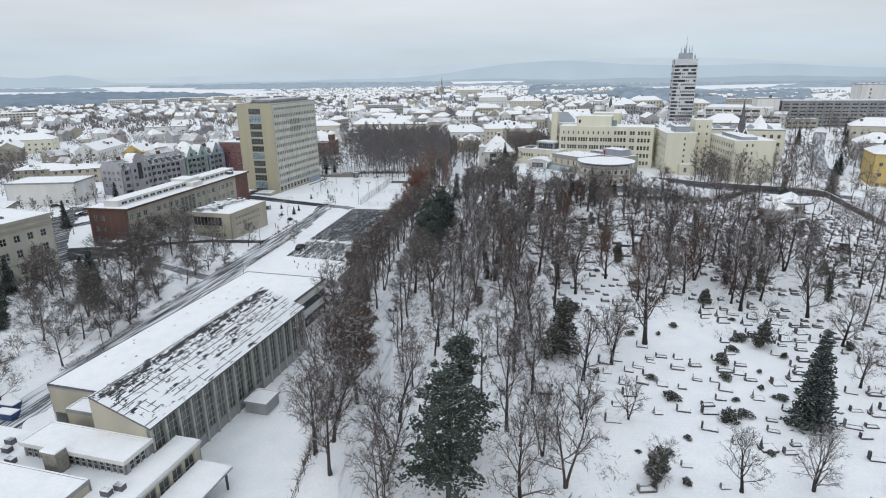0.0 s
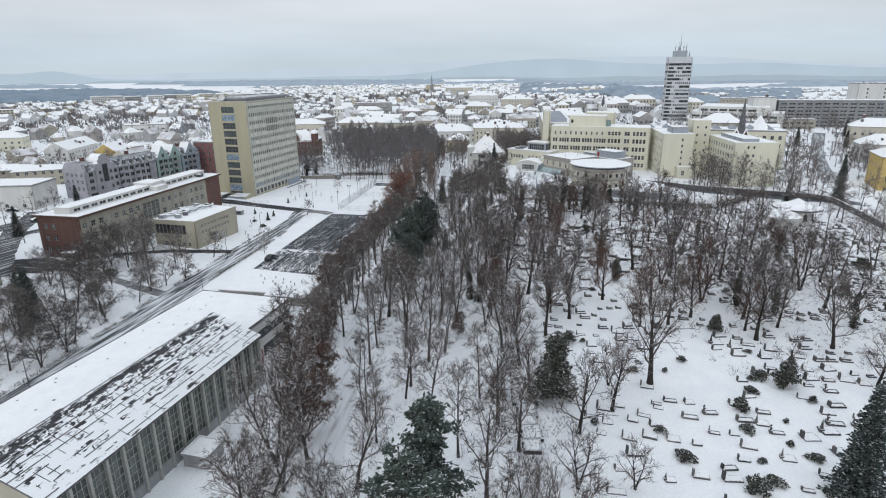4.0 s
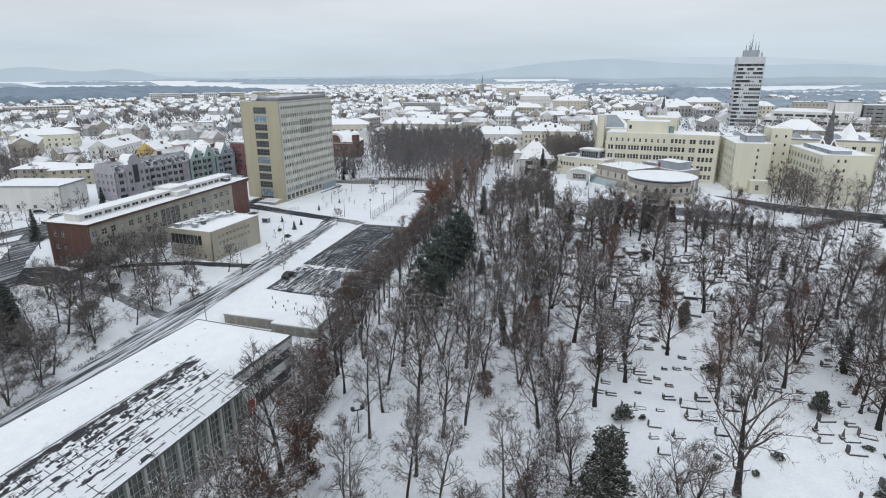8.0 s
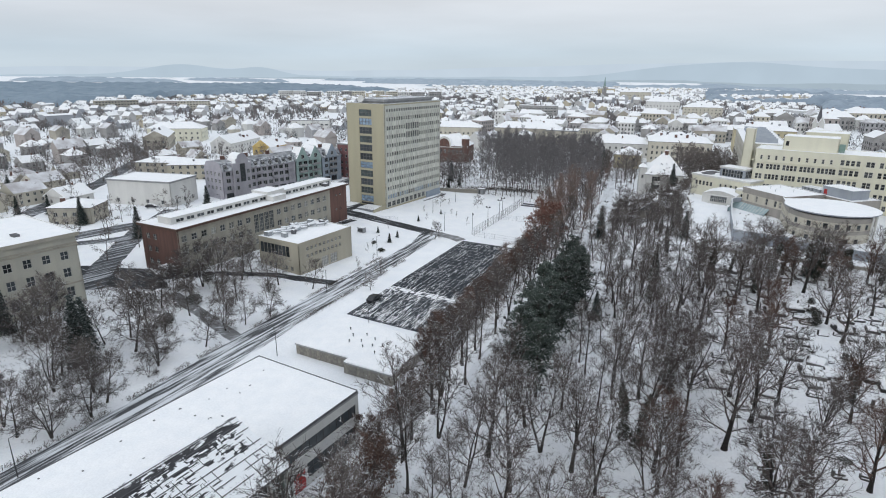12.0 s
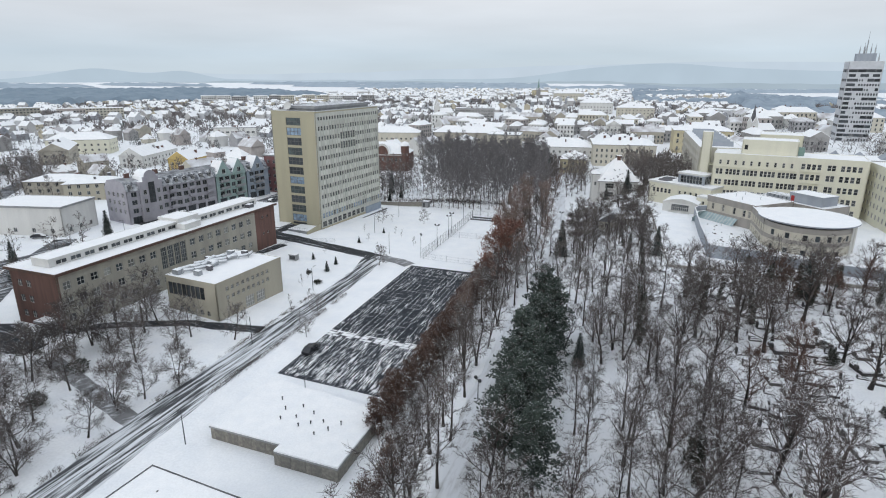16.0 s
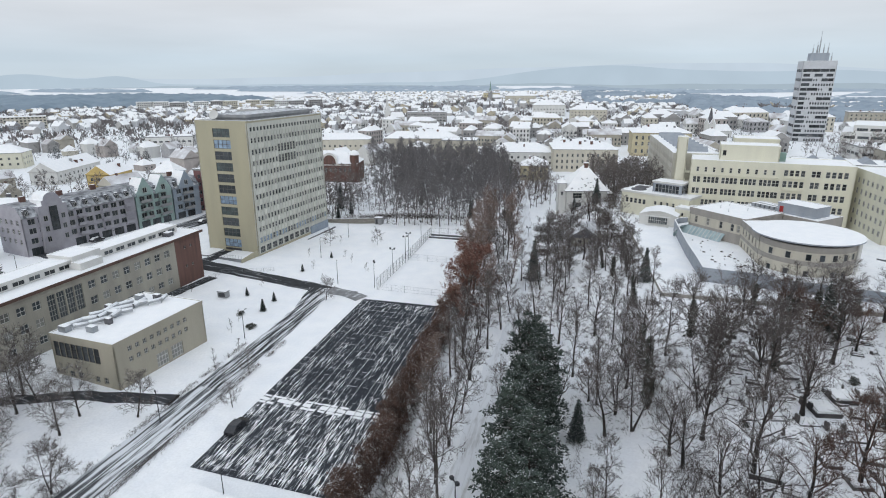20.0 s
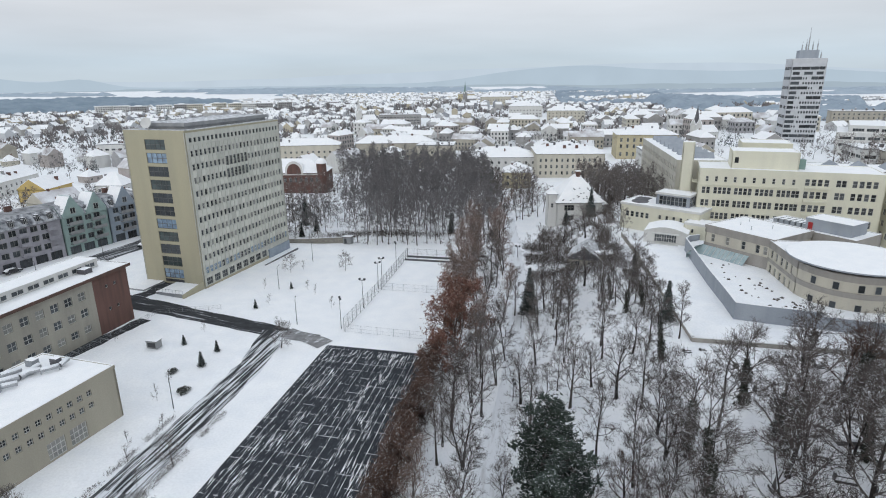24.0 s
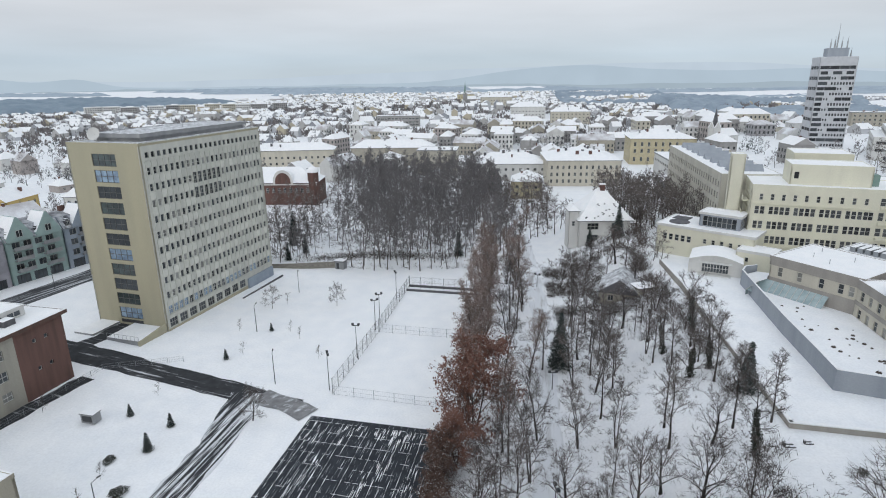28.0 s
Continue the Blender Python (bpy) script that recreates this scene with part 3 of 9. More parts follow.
def build_lot():
    sw, nw, ne, se = Vector((-48.2, 165.3, 0)), Vector((-37, 230.2, 0)), Vector((-15.5, 226, 0)), Vector((-26.3, 160.2, 0))
    g = Geo()
    s0, e0 = sw.lerp(nw, 0.285), se.lerp(ne, 0.285)
    g.prism([tuple(q)[:2] for q in (s0, e0, ne, nw)], -0.2, 0.10)
    g.prism([tuple(q)[:2] for q in (sw, se, e0, s0)], -0.2, 0.10, 1)
    lot = part("road_6", g, [LOTM, LOTM2], None)
    tagged(lot, "dark asphalt parking lot with snow lines left between rows of bays", "parking lot", kind="structure")
    rng = random.Random(5)

    def at(u, v):
        return sw.lerp(nw, v).lerp(se.lerp(ne, v), u)

    def streak(g, u, v, ln, w, z):
        """A ragged tapering patch of snow lying along the rows."""
        p, q = at(u, v), at(u, min(0.985, v + ln))
        d = (q - p).normalized()
        n = Vector((d.y, -d.x, 0)) * w
        m = p.lerp(q, rng.uniform(0.3, 0.7)) + n * rng.uniform(-0.5, 0.5)
        g.prism([tuple(e)[:2] for e in (p, m + n * rng.uniform(0.6, 1.2), q, m - n * rng.uniform(0.6, 1.2))], 0.102, z)
    # thin lines left on the bay marks: long ones between the rows, short ones between the bays
    rows = 20
    for r in range(rows):
        strip = Geo()
        u = (r + 0.5) / rows
        v = 0.01
        while v < 0.98:
            ln = rng.uniform(0.012, 0.07)
            if rng.random() < (0.85 if r % 2 else 0.6):
                streak(strip, u + rng.uniform(-0.0025, 0.0025), v, ln, rng.uniform(0.025, 0.07) * (1.25 if r % 2 else 0.9), 0.118)
            v += ln
        for k in range(26):
            v0 = (k + 0.5) / 26
            if rng.random() < 0.62:
                a, b = at(max(0.004, u - 0.03 * rng.uniform(0.3, 1)), v0), at(min(0.99, u + 0.03 * rng.uniform(0.3, 1)), v0)
                d = (b - a).normalized()
                n = Vector((-d.y, d.x, 0)) * rng.uniform(0.02, 0.04)
                strip.prism([tuple(e)[:2] for e in (a - n, b - n, b + n, a + n)], 0.103, 0.116)
        part("snow_line", strip, ROOFSNOW, lot)
    # wind-blown and wheel-dragged snow, thickest at the southern end and along the edges
    for r in range(12):
        strip = Geo()
        for _ in range(150):
            u, v = (r + rng.random()) / 12, rng.random() ** 1.25
            c = noise.noise((u * 9, v * 11, 1.7)) + (0.28 if v < 0.3 else 0) + (0.2 if v > 0.93 else 0) + 0.25 * abs(u - 0.5)
            if c > rng.uniform(0.0, 0.42):
                streak(strip, min(0.985, max(0.01, u)), min(0.96, v), rng.uniform(0.008, 0.05), rng.uniform(0.03, 0.11) * (1.5 if v < 0.3 else 1), 0.112)
        if strip.f:
            part("snow_line", strip, ROOFSNOW, lot)
    band = Geo()
    for t0, w in ((0.285, 0.55), (0.30, 0.25), (0.27, 0.3)):
        a, b = sw.lerp(nw, t0), se.lerp(ne, t0)
        d = (b - a).normalized()
        n = Vector((-d.y, d.x, 0)) * w
        for k in range(14):
            if rng.random() < 0.85:
                p, q = a.lerp(b, k / 14), a.lerp(b, (k + rng.uniform(0.7, 1)) / 14)
                band.prism([tuple(v)[:2] for v in (p - n * rng.uniform(0.5, 1.1), q - n, q + n * rng.uniform(0.5, 1.2), p + n)], 0.107, 0.14 - t0 * 0.02)
    part("snow_line", band, ROOFSNOW, lot)


build_lot()


FRAMED = mat("dull_dark_frame", (0.14, 0.145, 0.14), (0.10, 0.10, 0.10), 0.6, 2, 9, 0)
MURKYT = mat("greenish_office_glass", (0.075, 0.10, 0.10), (0.04, 0.05, 0.052), 0.14, 0.6, 4, 0, vary=0.4, spec=0.5)


# ---- the office tower ----
def build_tower():
    p = thing("office_tower", "twelve-storey cream and grey concrete slab tower with rows of small windows", "tower block", -92.6, 264.8, 0, -15.3)
    W, D, T = 18.2, 40.0, 41.0
    rng = random.Random(11)
    ends = []
    for k in range(11):
        zc = 37.55 - 3.3 * k
        ends.append((6.1, 12.1, zc - 1.25, zc + 1.25, 4, 2, FRAMED, (MURKYT, SKYGLASS, GLASS, MURKYT, GLASS, GLASS, SKYGLASS, MURKYT, GLASS, MURKYT, SKYGLASS)[k]))
    facade(p, side_pose("front", 0, 0, W, D), W, 1.2, T, ends, CREAM)
    door = Geo()
    door.box(6.2, 12.0, -0.05, -0.01, 2.3, 3.0, 0)
    part("door", door, DARKMETAL, p)
    # long side: recessed wall of spandrels and windows between the cream ends
    wins, n = [], 24
    step = (D - 1.6) / n
    xs = [1.0 + step * (k + 0.5) for k in range(n)]
    wins += grid(D, n, 0.95, [(38.0, 1.15)], xs=xs, nv=1, nh=1, fm=FRAMEG)
    for r in range(10):
        z = 34.6 - 3.3 * r
        for k, x in enumerate(xs):
            patch = r in (1, 2) and 8 <= k <= 13
            if r == 9:
                wins.append((x - 0.66, x + 0.66, z - 0.15, z + 1.75, 2, 2, FRAME, SKYGLASS if rng.random() < 0.5 else GLASS))
            elif patch:
                wins.append((x - 0.62, x + 0.62, z - 0.5, z + 1.95, 2, 3, FRAMEG, GLASS))
            else:
                wins.append((x - 0.46, x + 0.46, z, z + 1.5, 1, 1 + (rng.random() < 0.5), FRAME if rng.random() < 0.7 else FRAMEG, CURTAIN if rng.random() < (0.6 if noise.noise((k * 0.35, r * 0.9, 2)) > 0.1 else 0.12) else GLASS))
    base = [(1.0 + 3.05 * k, 3.3 + 3.05 * k, 1.75, 3.7, 3, 2, FRAMEG, GLASS) for k in range(9)]
    m = side_pose("right", 0, 0, W, D)
    facade(p, m, D, -0.6, 40.4, wins + base, CONCRETE, thick=0.35)
    # fins between the bays and ledges under the rows
    fin = Geo()
    fin.box(-0.06, 0.06, -0.14, -0.003, 5.0, 37.4)
    fm = fin.mesh("fin", [CONCRETE])
    for k in range(n + 1):
        put("fin", fm, p, m @ pose(1.0 + step * k, 0, 0))
    ledge = Geo()
    ledge.box(0.9, D - 0.1, -0.22, -0.145, -0.12, 0.0)
    lm = ledge.mesh("ledge", [CONCRETE])
    for z in (37.55, 4.6, 41.0):
        put("ledge", lm, p, m @ pose(0, 0, z))
    # grey spandrel panels, each a little different
    sp = Geo()
    sp.box(-step / 2 + 0.09, step / 2 - 0.09, -0.05, -0.004, 0, 1.4)
    spm = sp.mesh("panel", [CONCRETE])
    for r in range(9):
        for k, x in enumerate(xs):
            if not (r in (1, 2) and 8 <= k <= 13) and not (r in (0, 1) and 8 <= k <= 13):
                put("panel", spm, p, m @ pose(x, 0, 34.6 - 3.3 * r - 1.62))
    facade(p, side_pose("back", 0, 0, W, D), W, 0, T, [], CREAM)
    facade(p, side_pose("left", 0, 0, W, D), D, 0, 40.4, [], CONCRETE)
    roof_flat(p, 0.02, 0.02, W - 0.04, D - 0.04, 40.41, thick=0.3, kh=0.28, m=CREAM, snow=PATCHY, kerb=0.4)
    # set-back top storey with its own roof edge
    g = Geo()
    g.box(3.2, 15.2, 4.0, 38.0, 40.75, 41.7)
    part("penthouse_wall", g, GREY, p)
    roof_flat(p, 2.6, 3.2, 13.2, 35.4, 41.7, thick=0.55, kh=0.25, m=GREY, snow=PATCHY)
    for x, y, h in ((6, 8, 2.6), (9, 5, 3.2), (12, 20, 2.0), (7, 30, 3.5), (11, 34, 2.2)):
        a = Geo()
        a.tube((x, y, 42.3), (x, y, 42.9 + h), 0.06, 0.04, 5, cap=True)
        a.box(x - 0.5, x + 0.5, y - 0.03, y + 0.03, 42.5 + h * 0.8, 42.56 + h * 0.8)
        part("antenna", a, METAL, p)
    d = Geo()
    c = Vector((6.2, 1.3, 42.6))
    n0 = Vector((0.2, -0.9, 0.35)).normalized()
    a, b = n0.orthogonal().normalized(), n0.cross(n0.orthogonal()).normalized()
    rings = []
    for rr, dep in ((0.05, -0.35), (0.6, -0.26), (1.05, -0.1), (1.35, 0.06)):
        rings.append([tuple(c + (a * math.cos(t) + b * math.sin(t)) * rr + n0 * dep) for t in np.linspace(0, 2 * math.pi, 17)[:16]])
    for r0, r1 in zip(rings, rings[1:]):
        for k in range(16):
            d.quad(r0[k], r0[(k + 1) % 16], r1[(k + 1) % 16], r1[k])
    d.tube(tuple(c - n0 * 0.35), (6.2, 1.8, 40.75), 0.12, 0.12, 6)
    part("satellite_dish", d, WHITE, p, "white satellite dish", smooth=True)
    # glazed blue shop front at the far end of the ground floor, with its kerb
    s = Geo()
    s.box(28.5, 39.6, -0.45, -0.01, 0.8, 3.4)
    part("shopfront", s, BLUEG, p, "blue-grey ground-floor glazing", m=m)
    s = Geo()
    s.box(22, 40, -3.2, -2.8, 0.2, 0.9)
    s.box(22, 40, -2.8, -0.5, 0.2, 0.45)
    part("area_wall", s, DARKGREY, p, m=m)
    s = Geo()
    s.box(0.3, 28.4, -0.12, -0.004, 0.2, 1.6)
    part("plinth", s, CREAM, p, m=m)
    # entrance terrace in front of the end wall and its ramp wall
    t = thing("terrace", "low snow-covered entrance terrace with a concrete edge", "terrace", -92.6, 264.8, 0, -15.3, kind="structure")
    g = Geo()
    g.box(0.5, 5.5, -7.0, -0.05, 1.5, 2.25, 0, 1)
    g.box(9.5, 17.6, -7.4, -0.05, 1.3, 2.3, 0, 1)
    part("edge", g, [GREY, ROOFSNOW], t)
    w = Geo()
    w.v += [(17.6, -7.6, 0.3), (18.0, -7.6, 0.3), (18.0, 0.0, 0.3), (17.6, 0.0, 0.3), (17.6, -7.6, 2.2), (18.0, -7.6, 2.2), (18.0, 0.0, 3.1), (17.6, 0.0, 3.1)]
    w.f += [(4, 5, 6, 7), (0, 1, 5, 4), (1, 2, 6, 5), (3, 0, 4, 7)]
    w.m += [0] * 4
    part("ramp_wall", w, CREAM, t)
    rl = Geo()
    for k in range(9):
        rl.tube((9.6 + k, -7.35, 2.3), (9.6 + k, -7.35, 3.2), 0.03, 0.03, 4)
    rl.tube((9.6, -7.35, 3.2), (17.6, -7.35, 3.2), 0.03, 0.03, 4)
    part("railing", rl, METAL, t)


build_tower()


# ---- the long brick hall with a raised roof strip ----
def build_hall():
    p = thing("lecture_hall", "long three-storey hall with brick ends, grey-beige front and snowy roof", "school building", -110.6, 174.4, 0, -11.8)
    W, L, E = 14.0, 70.2, 13.9
    rows = [(3.6, 1.5), (7.0, 1.7), (10.5, 1.7)]
    end = [(x - 0.7, x + 0.7, z, z + 1.5, 2, 2, FRAME, GLASS) for z in (3.6, 7.0, 10.4) for x in (2.6, 5.2)]
    facade(p, side_pose("front", 0, 0, W, L), W, 1.0, E, end, BRICK)
    m = side_pose("right", 0, 0, W, L)
    n = 19
    xs = [1.9 + 3.12 * k for k in range(n)]
    wins = []
    for z, h in rows:
        for k, x in enumerate(xs):
            if 8 <= k <= 10 and z > 4:
                continue
            wins.append((x - 0.85, x + 0.85, z, z + h, 2, 2, FRAME, CURTAIN if (k * 7 + int(z) * 3) % 5 < 2 else GLASS))
    for k in range(4):
        x = xs[8] - 0.9 + k * 2.05
        wins.append((x, x + 1.75, 7.0, 12.4, 3, 5, FRAMEG, GLASS))
    facade(p, m, 61.0, 1.0, E, wins, OLIVE)
    br = [(x - 0.35, x + 0.35, z, z + 0.7, 1, 1, FRAME, GLASS) for z in (6.0, 11.0) for x in (3.4, 5.6)]
    facade(p, m @ pose(61.003, -0.02, 0), 9.2, 1.0, E, br, BRICK)
    facade(p, side_pose("back", 0, 0, W, L), W, 1.0, E, [], BRICK)
    facade(p, side_pose("left", 0, 0, W, L), L, 1.0, E, [], OLIVE)
    roof_flat(p, 0, 0, W, L, E, over=0.7, thick=0.4, kh=0.22, m=mat("rust_eaves", (0.13, 0.075, 0.06), (0.09, 0.06, 0.05), 0.7, 1, 8))
    # raised clerestory strip
    for y0, y1, z1 in ((2.0, 36.0, 15.9), (43.0, 67.5, 15.9)):
        c = Geo()
        c.box(4.4, 4.7, y0, y1, 14.5, z1)
        c.box(9.3, 9.6, y0, y1, 14.5, z1)
        c.box(4.7, 9.3, y0, y0 + 0.3, 14.5, z1)
        c.box(4.7, 9.3, y1 - 0.3, y1, 14.5, z1)
        part("clerestory_wall", c, WHITE, p)
        k = y0 + 1.4
        while k + 2.6 < y1:
            put("window", window_mesh(2.5, 1.0, 2, 1, FRAME, GLASS), p, pose(9.6 + 0.09, k, 14.75, 0, 0, 90))
            k += 3.3
        roof_flat(p, 4.3, y0 - 0.1, 5.4, y1 - y0 + 0.2, z1, thick=0.25, kh=0.15, m=WHITE)
    b = Geo()
    b.box(3.6, 10.2, 36.0, 43.0, 14.5, 16.6)
    b.box(9.0, 12.8, 35.5, 41.0, 14.5, 15.6)
    part("roof_house", b, WHITE, p)
    roof_flat(p, 3.5, 35.9, 6.8, 7.2, 16.6, thick=0.25, kh=0.2, m=WHITE)
    roof_flat(p, 10.25, 35.45, 2.6, 5.6, 15.6, thick=0.2, kh=0.15, m=WHITE)
    b = Geo()
    b.box(9.8, 11.6, 62.0, 64.0, 14.4, 15.5, 0, 1)
    part("roof_vent", b, [DARKGREY, ROOFSNOW], p)
    g = Geo()
    g.box(8.2, 12.2, -2.6, -0.02, 4.0, 4.4, 0, 1)
    g.tube((8.6, -2.3, 1.8), (8.6, -2.3, 4.0), 0.1, 0.1, 6)
    g.tube((11.8, -2.3, 1.8), (11.8, -2.3, 4.0), 0.1, 0.1, 6)
    part("canopy", g, [GREY, ROOFSNOW], p)
    g = Geo()
    g.box(8.8, 11.6, -0.06, -0.01, 1.8, 4.0)
    part("door", g, DARKMETAL, p)


build_hall()


# ---- the small hall with roof ducts ----
def build_small_hall():
    p = thing("small_hall", "two-storey sandy rendered hall, snowy flat roof with shiny ducts", "school building", -84.0, 187.0, 0, -15.3)
    W, L, E = 14.8, 21.2, 9.1
    front = [(0.5 + 1.36 * k, 1.82 + 1.36 * k, 5.3, 8.2, 1, 2, DARKMETAL, GLASS) for k in range(8)]
    front += [(3.2, 4.4, 1.6, 2.8, 2, 2, FRAMEG, GLASS), (5.2, 6.4, 1.6, 2.8, 2, 2, FRAMEG, GLASS), (9.4, 10.4, 1.6, 2.8, 2, 2, FRAMEG, GLASS), (11.4, 12.4, 1.6, 2.8, 2, 2, FRAMEG, GLASS)]
    facade(p, side_pose("front", 0, 0, W, L), W, 0, E, front, SANDY)
    right = [(x - 0.42, x + 0.42, z, z + 0.95, 2, 2, FRAME, GLASS) for z in (5.0, 7.0) for x in [3.2 + 1.62 * k for k in range(9)]]
    right += [(8.4, 11.2, 1.0, 3.7, 4, 3, FRAME, CURTAIN), (12.0, 14.8, 1.0, 3.7, 4, 3, FRAME, CURTAIN)]
    facade(p, side_pose("right", 0, 0, W, L), L, 0, E, right, SANDY)
    facade(p, side_pose("back", 0, 0, W, L), W, 0, E, [], SANDY)
    facade(p, side_pose("left", 0, 0, W, L), L, 0, E, grid(L, 8, 1.0, [(5.5, 1.2)]), SANDY)
    roof_flat(p, 0, 0, W, L, E, thick=0.25, kh=0.3, m=SANDY, over=0.05)
    rng = random.Random(3)
    for k, (pts, r) in enumerate((([(1.0, 2.0), (1.6, 5.5), (3.4, 7.0), (3.0, 11.0), (5.0, 13.5), (4.6, 17.0)], 0.5), ([(2.8, 2.6), (4.2, 4.4), (5.6, 8.0), (5.2, 10.5), (6.6, 12.0)], 0.42),
                                   ([(0.8, 7.5), (2.0, 9.5), (1.6, 13.0), (3.0, 15.5)], 0.45), ([(4.5, 14.5), (6.4, 15.8), (7.8, 17.8), (7.2, 19.8)], 0.4))):
        g = Geo()
        z = 10.15 + 0.12 * (k % 2)
        for (a, b), (c, d) in zip(pts, pts[1:]):
            g.tube((a, b, z), (c, d, z + rng.uniform(-0.1, 0.25)), r, r, 8, cap=True)
            g.box(a - 0.08, a + 0.08, b - 0.08, b + 0.08, 9.4, z)
        part("duct", g, mat("snowy_duct", (0.46, 0.48, 0.50), (0.36, 0.38, 0.40), 0.45, 1, 8, 0.1, snow=0.75), p, "insulated silver air duct with snow on top", smooth=True)
    for x, y, s in ((2.0, 1.6, 0.9), (4.6, 9.6, 1.0), (2.4, 17.6, 0.8), (6.8, 3.0, 0.8), (1.2, 11.6, 0.75), (6.6, 6.6, 0.6), (5.6, 19.0, 0.7)):
        g = Geo()
        g.box(x - s, x + s, y - s * 0.7, y + s * 0.7, 9.4, 10.7, 0, 1)
        part("air_handler", g, [DARKGREY if s < 0.8 else METAL, ROOFSNOW], p)


build_small_hall()


# ---- the sports hall with the long sloping glass-bar roof ----
def build_gym():
    p = thing("sports_hall", "long sports hall with sloping ribbed roof, snow and glazed side", "sports hall", -26.5, 122.5, 0, -15.0)
    CON = SANDY
    # flat strip with the far block
    m = side_pose("right", -20.2, -17.0, 20.2, 17.2)
    facade(p, m, 17.2, 0, 8.2, [(0.6, 16.6, 5.0, 6.8, 12, 1, DARKMETAL, GLASS), (0.8, 3.6, 0.3, 3.2, 2, 2, DARKMETAL, GLASS), (6.4, 16.4, 1.0, 3.4, 8, 2, DARKMETAL, GLASS)], WHITE)
    g = Geo()
    g.box(3.9, 5.9, -0.08, -0.01, 0.2, 3.0)
    part("door", g, REDP, p, "red double door", m=m)
    facade(p, side_pose("back", -20.2, -17.0, 20.2, 17.2), 20.2, 0, 8.2, [], WHITE)
    facade(p, side_pose("left", -20.2, -52.5, 15.0, 52.7), 52.7, 0, 8.2, [], WHITE)
    facade(p, side_pose("front", -20.2, -52.5, 15.0, 52.7), 15.0, 4.0, 8.2, [], CON)
    L = [(-20.25, -52.55), (-4.9, -52.55), (-4.9, -17.2), (0.05, -17.2), (0.05, 0.25), (-20.25, 0.25)]
    g = Geo()
    g.prism(L, 8.2, 8.5, 0)
    part("roof", g, GREY, p)
    g = Geo()
    i = Geo()
    i.prism([(-20.1, -52.4), (-5.0, -52.4), (-5.0, -17.05), (-0.1, -17.05), (-0.1, 0.1), (-20.1, 0.1)], 8.504, 8.72)
    part("snow_cover", i, ROOFSNOW, p)
    i = Geo()
    for (a, b), (c, d) in zip(L, L[1:] + L[:1]):
        if a == c and a < -6:
            i.box(a, a + 0.14, min(b, d), max(b, d), 8.5, 8.8)
        elif b == d:
            s = 0 if b < -10 else -0.14
            i.box(min(a, c) + 0.15, max(a, c) - 0.15, b + s, b + s + 0.14, 8.5, 8.8)
    i.box(-0.09, 0.05, -17.0, 0.1, 8.5, 8.8)
    part("roof_edge", i, DARKGREY, p)
    # high hall: ridge on the left, eave on the right
    x0, x1, y0, y1, zr, ze = -4.9, 3.8, -59.0, -17.2, 12.4, 9.1
    s = (ze - zr) / (x1 - x0)
    g = Geo()
    for z, mi in ((0.0, 1), (0.3, 0)):
        g.quad((x0, y0, zr + z), (x1 + 0.4, y0, ze + z + s * 0.4), (x1 + 0.4, y1, ze + z + s * 0.4), (x0, y1, zr + z), mi)
    g.quad((x0, y0, zr), (x1 + 0.4, y0, ze + s * 0.4), (x1 + 0.4, y0, ze + s * 0.4 + 0.3), (x0, y0, zr + 0.3), 1)
    g.quad((x1 + 0.4, y0, ze + s * 0.4), (x1 + 0.4, y1, ze + s * 0.4), (x1 + 0.4, y1, ze + s * 0.4 + 0.3), (x1 + 0.4, y0, ze + s * 0.4 + 0.3), 1)
    g.quad((x1 + 0.4, y1, ze + s * 0.4), (x0, y1, zr), (x0, y1, zr + 0.3), (x1 + 0.4, y1, ze + s * 0.4 + 0.3), 1)
    part("ribbed_roof", g, [RIBSNOW, DARKGREY], p, "sloping ribbed roof, snow melted in strips")
    # rib seams laid on the slope
    rib = Geo()
    seam = random.Random(12)
    for k in range(9):
        x = x0 + 0.3 + k * (x1 - x0) / 8.6
        z = zr + s * (x - x0) + 0.3
        y = y0
        while y < y1:
            e = min(y1, y + seam.uniform(0.6, 3.0))
            if seam.random() < 0.97 - 0.05 * k:
                rib.box(x - 0.05, x + 0.05, y, e, z, z + 0.07)
            y = e
    tagged(part("roof_rib", rib, DARKGREY, p), kind="stuff")
    bare = Geo()
    pr = random.Random(6)
    for _ in range(820):
        f = pr.random() ** 2.0
        c = int(f * 8)
        x = x0 + 0.4 + (c + pr.random() * 0.9) * (x1 - x0) / 8.6
        y = pr.uniform(y0 + 0.5, y1 - 2)
        if f < 0.35 or noise.noise((x * 0.5, y * 0.16, 4)) > 0.12:
            w, ln = pr.uniform(0.12, 0.55), pr.uniform(0.4, 1.5) * (1.8 if f < 0.16 else 1)
            za, zb = zr + s * (x - x0) + 0.308, zr + s * (x + w - x0) + 0.308
            e = pr.uniform(-0.3, 0.3)
            bare.quad((x, y, za), (x + w, y + e, zb), (x + w * pr.uniform(0.5, 1), min(y1, y + ln), zb), (x, min(y1, y + ln * pr.uniform(0.6, 1)), za))
    for k in range(34):
        y = y0 + 1.2 * (k + 1) + pr.uniform(-0.1, 0.1)
        xa = x0 + 0.3
        while xa < x1 - 0.6:
            xb = min(x1, xa + pr.uniform(0.5, 1.6))
            if pr.random() < 0.62 - 0.045 * (xa - x0):
                bare.quad((xa, y, zr + s * (xa - x0) + 0.31), (xb, y, zr + s * (xb - x0) + 0.31), (xb, y + 0.09, zr + s * (xb - x0) + 0.31), (xa, y + 0.09, zr + s * (xa - x0) + 0.31))
            xa = xb
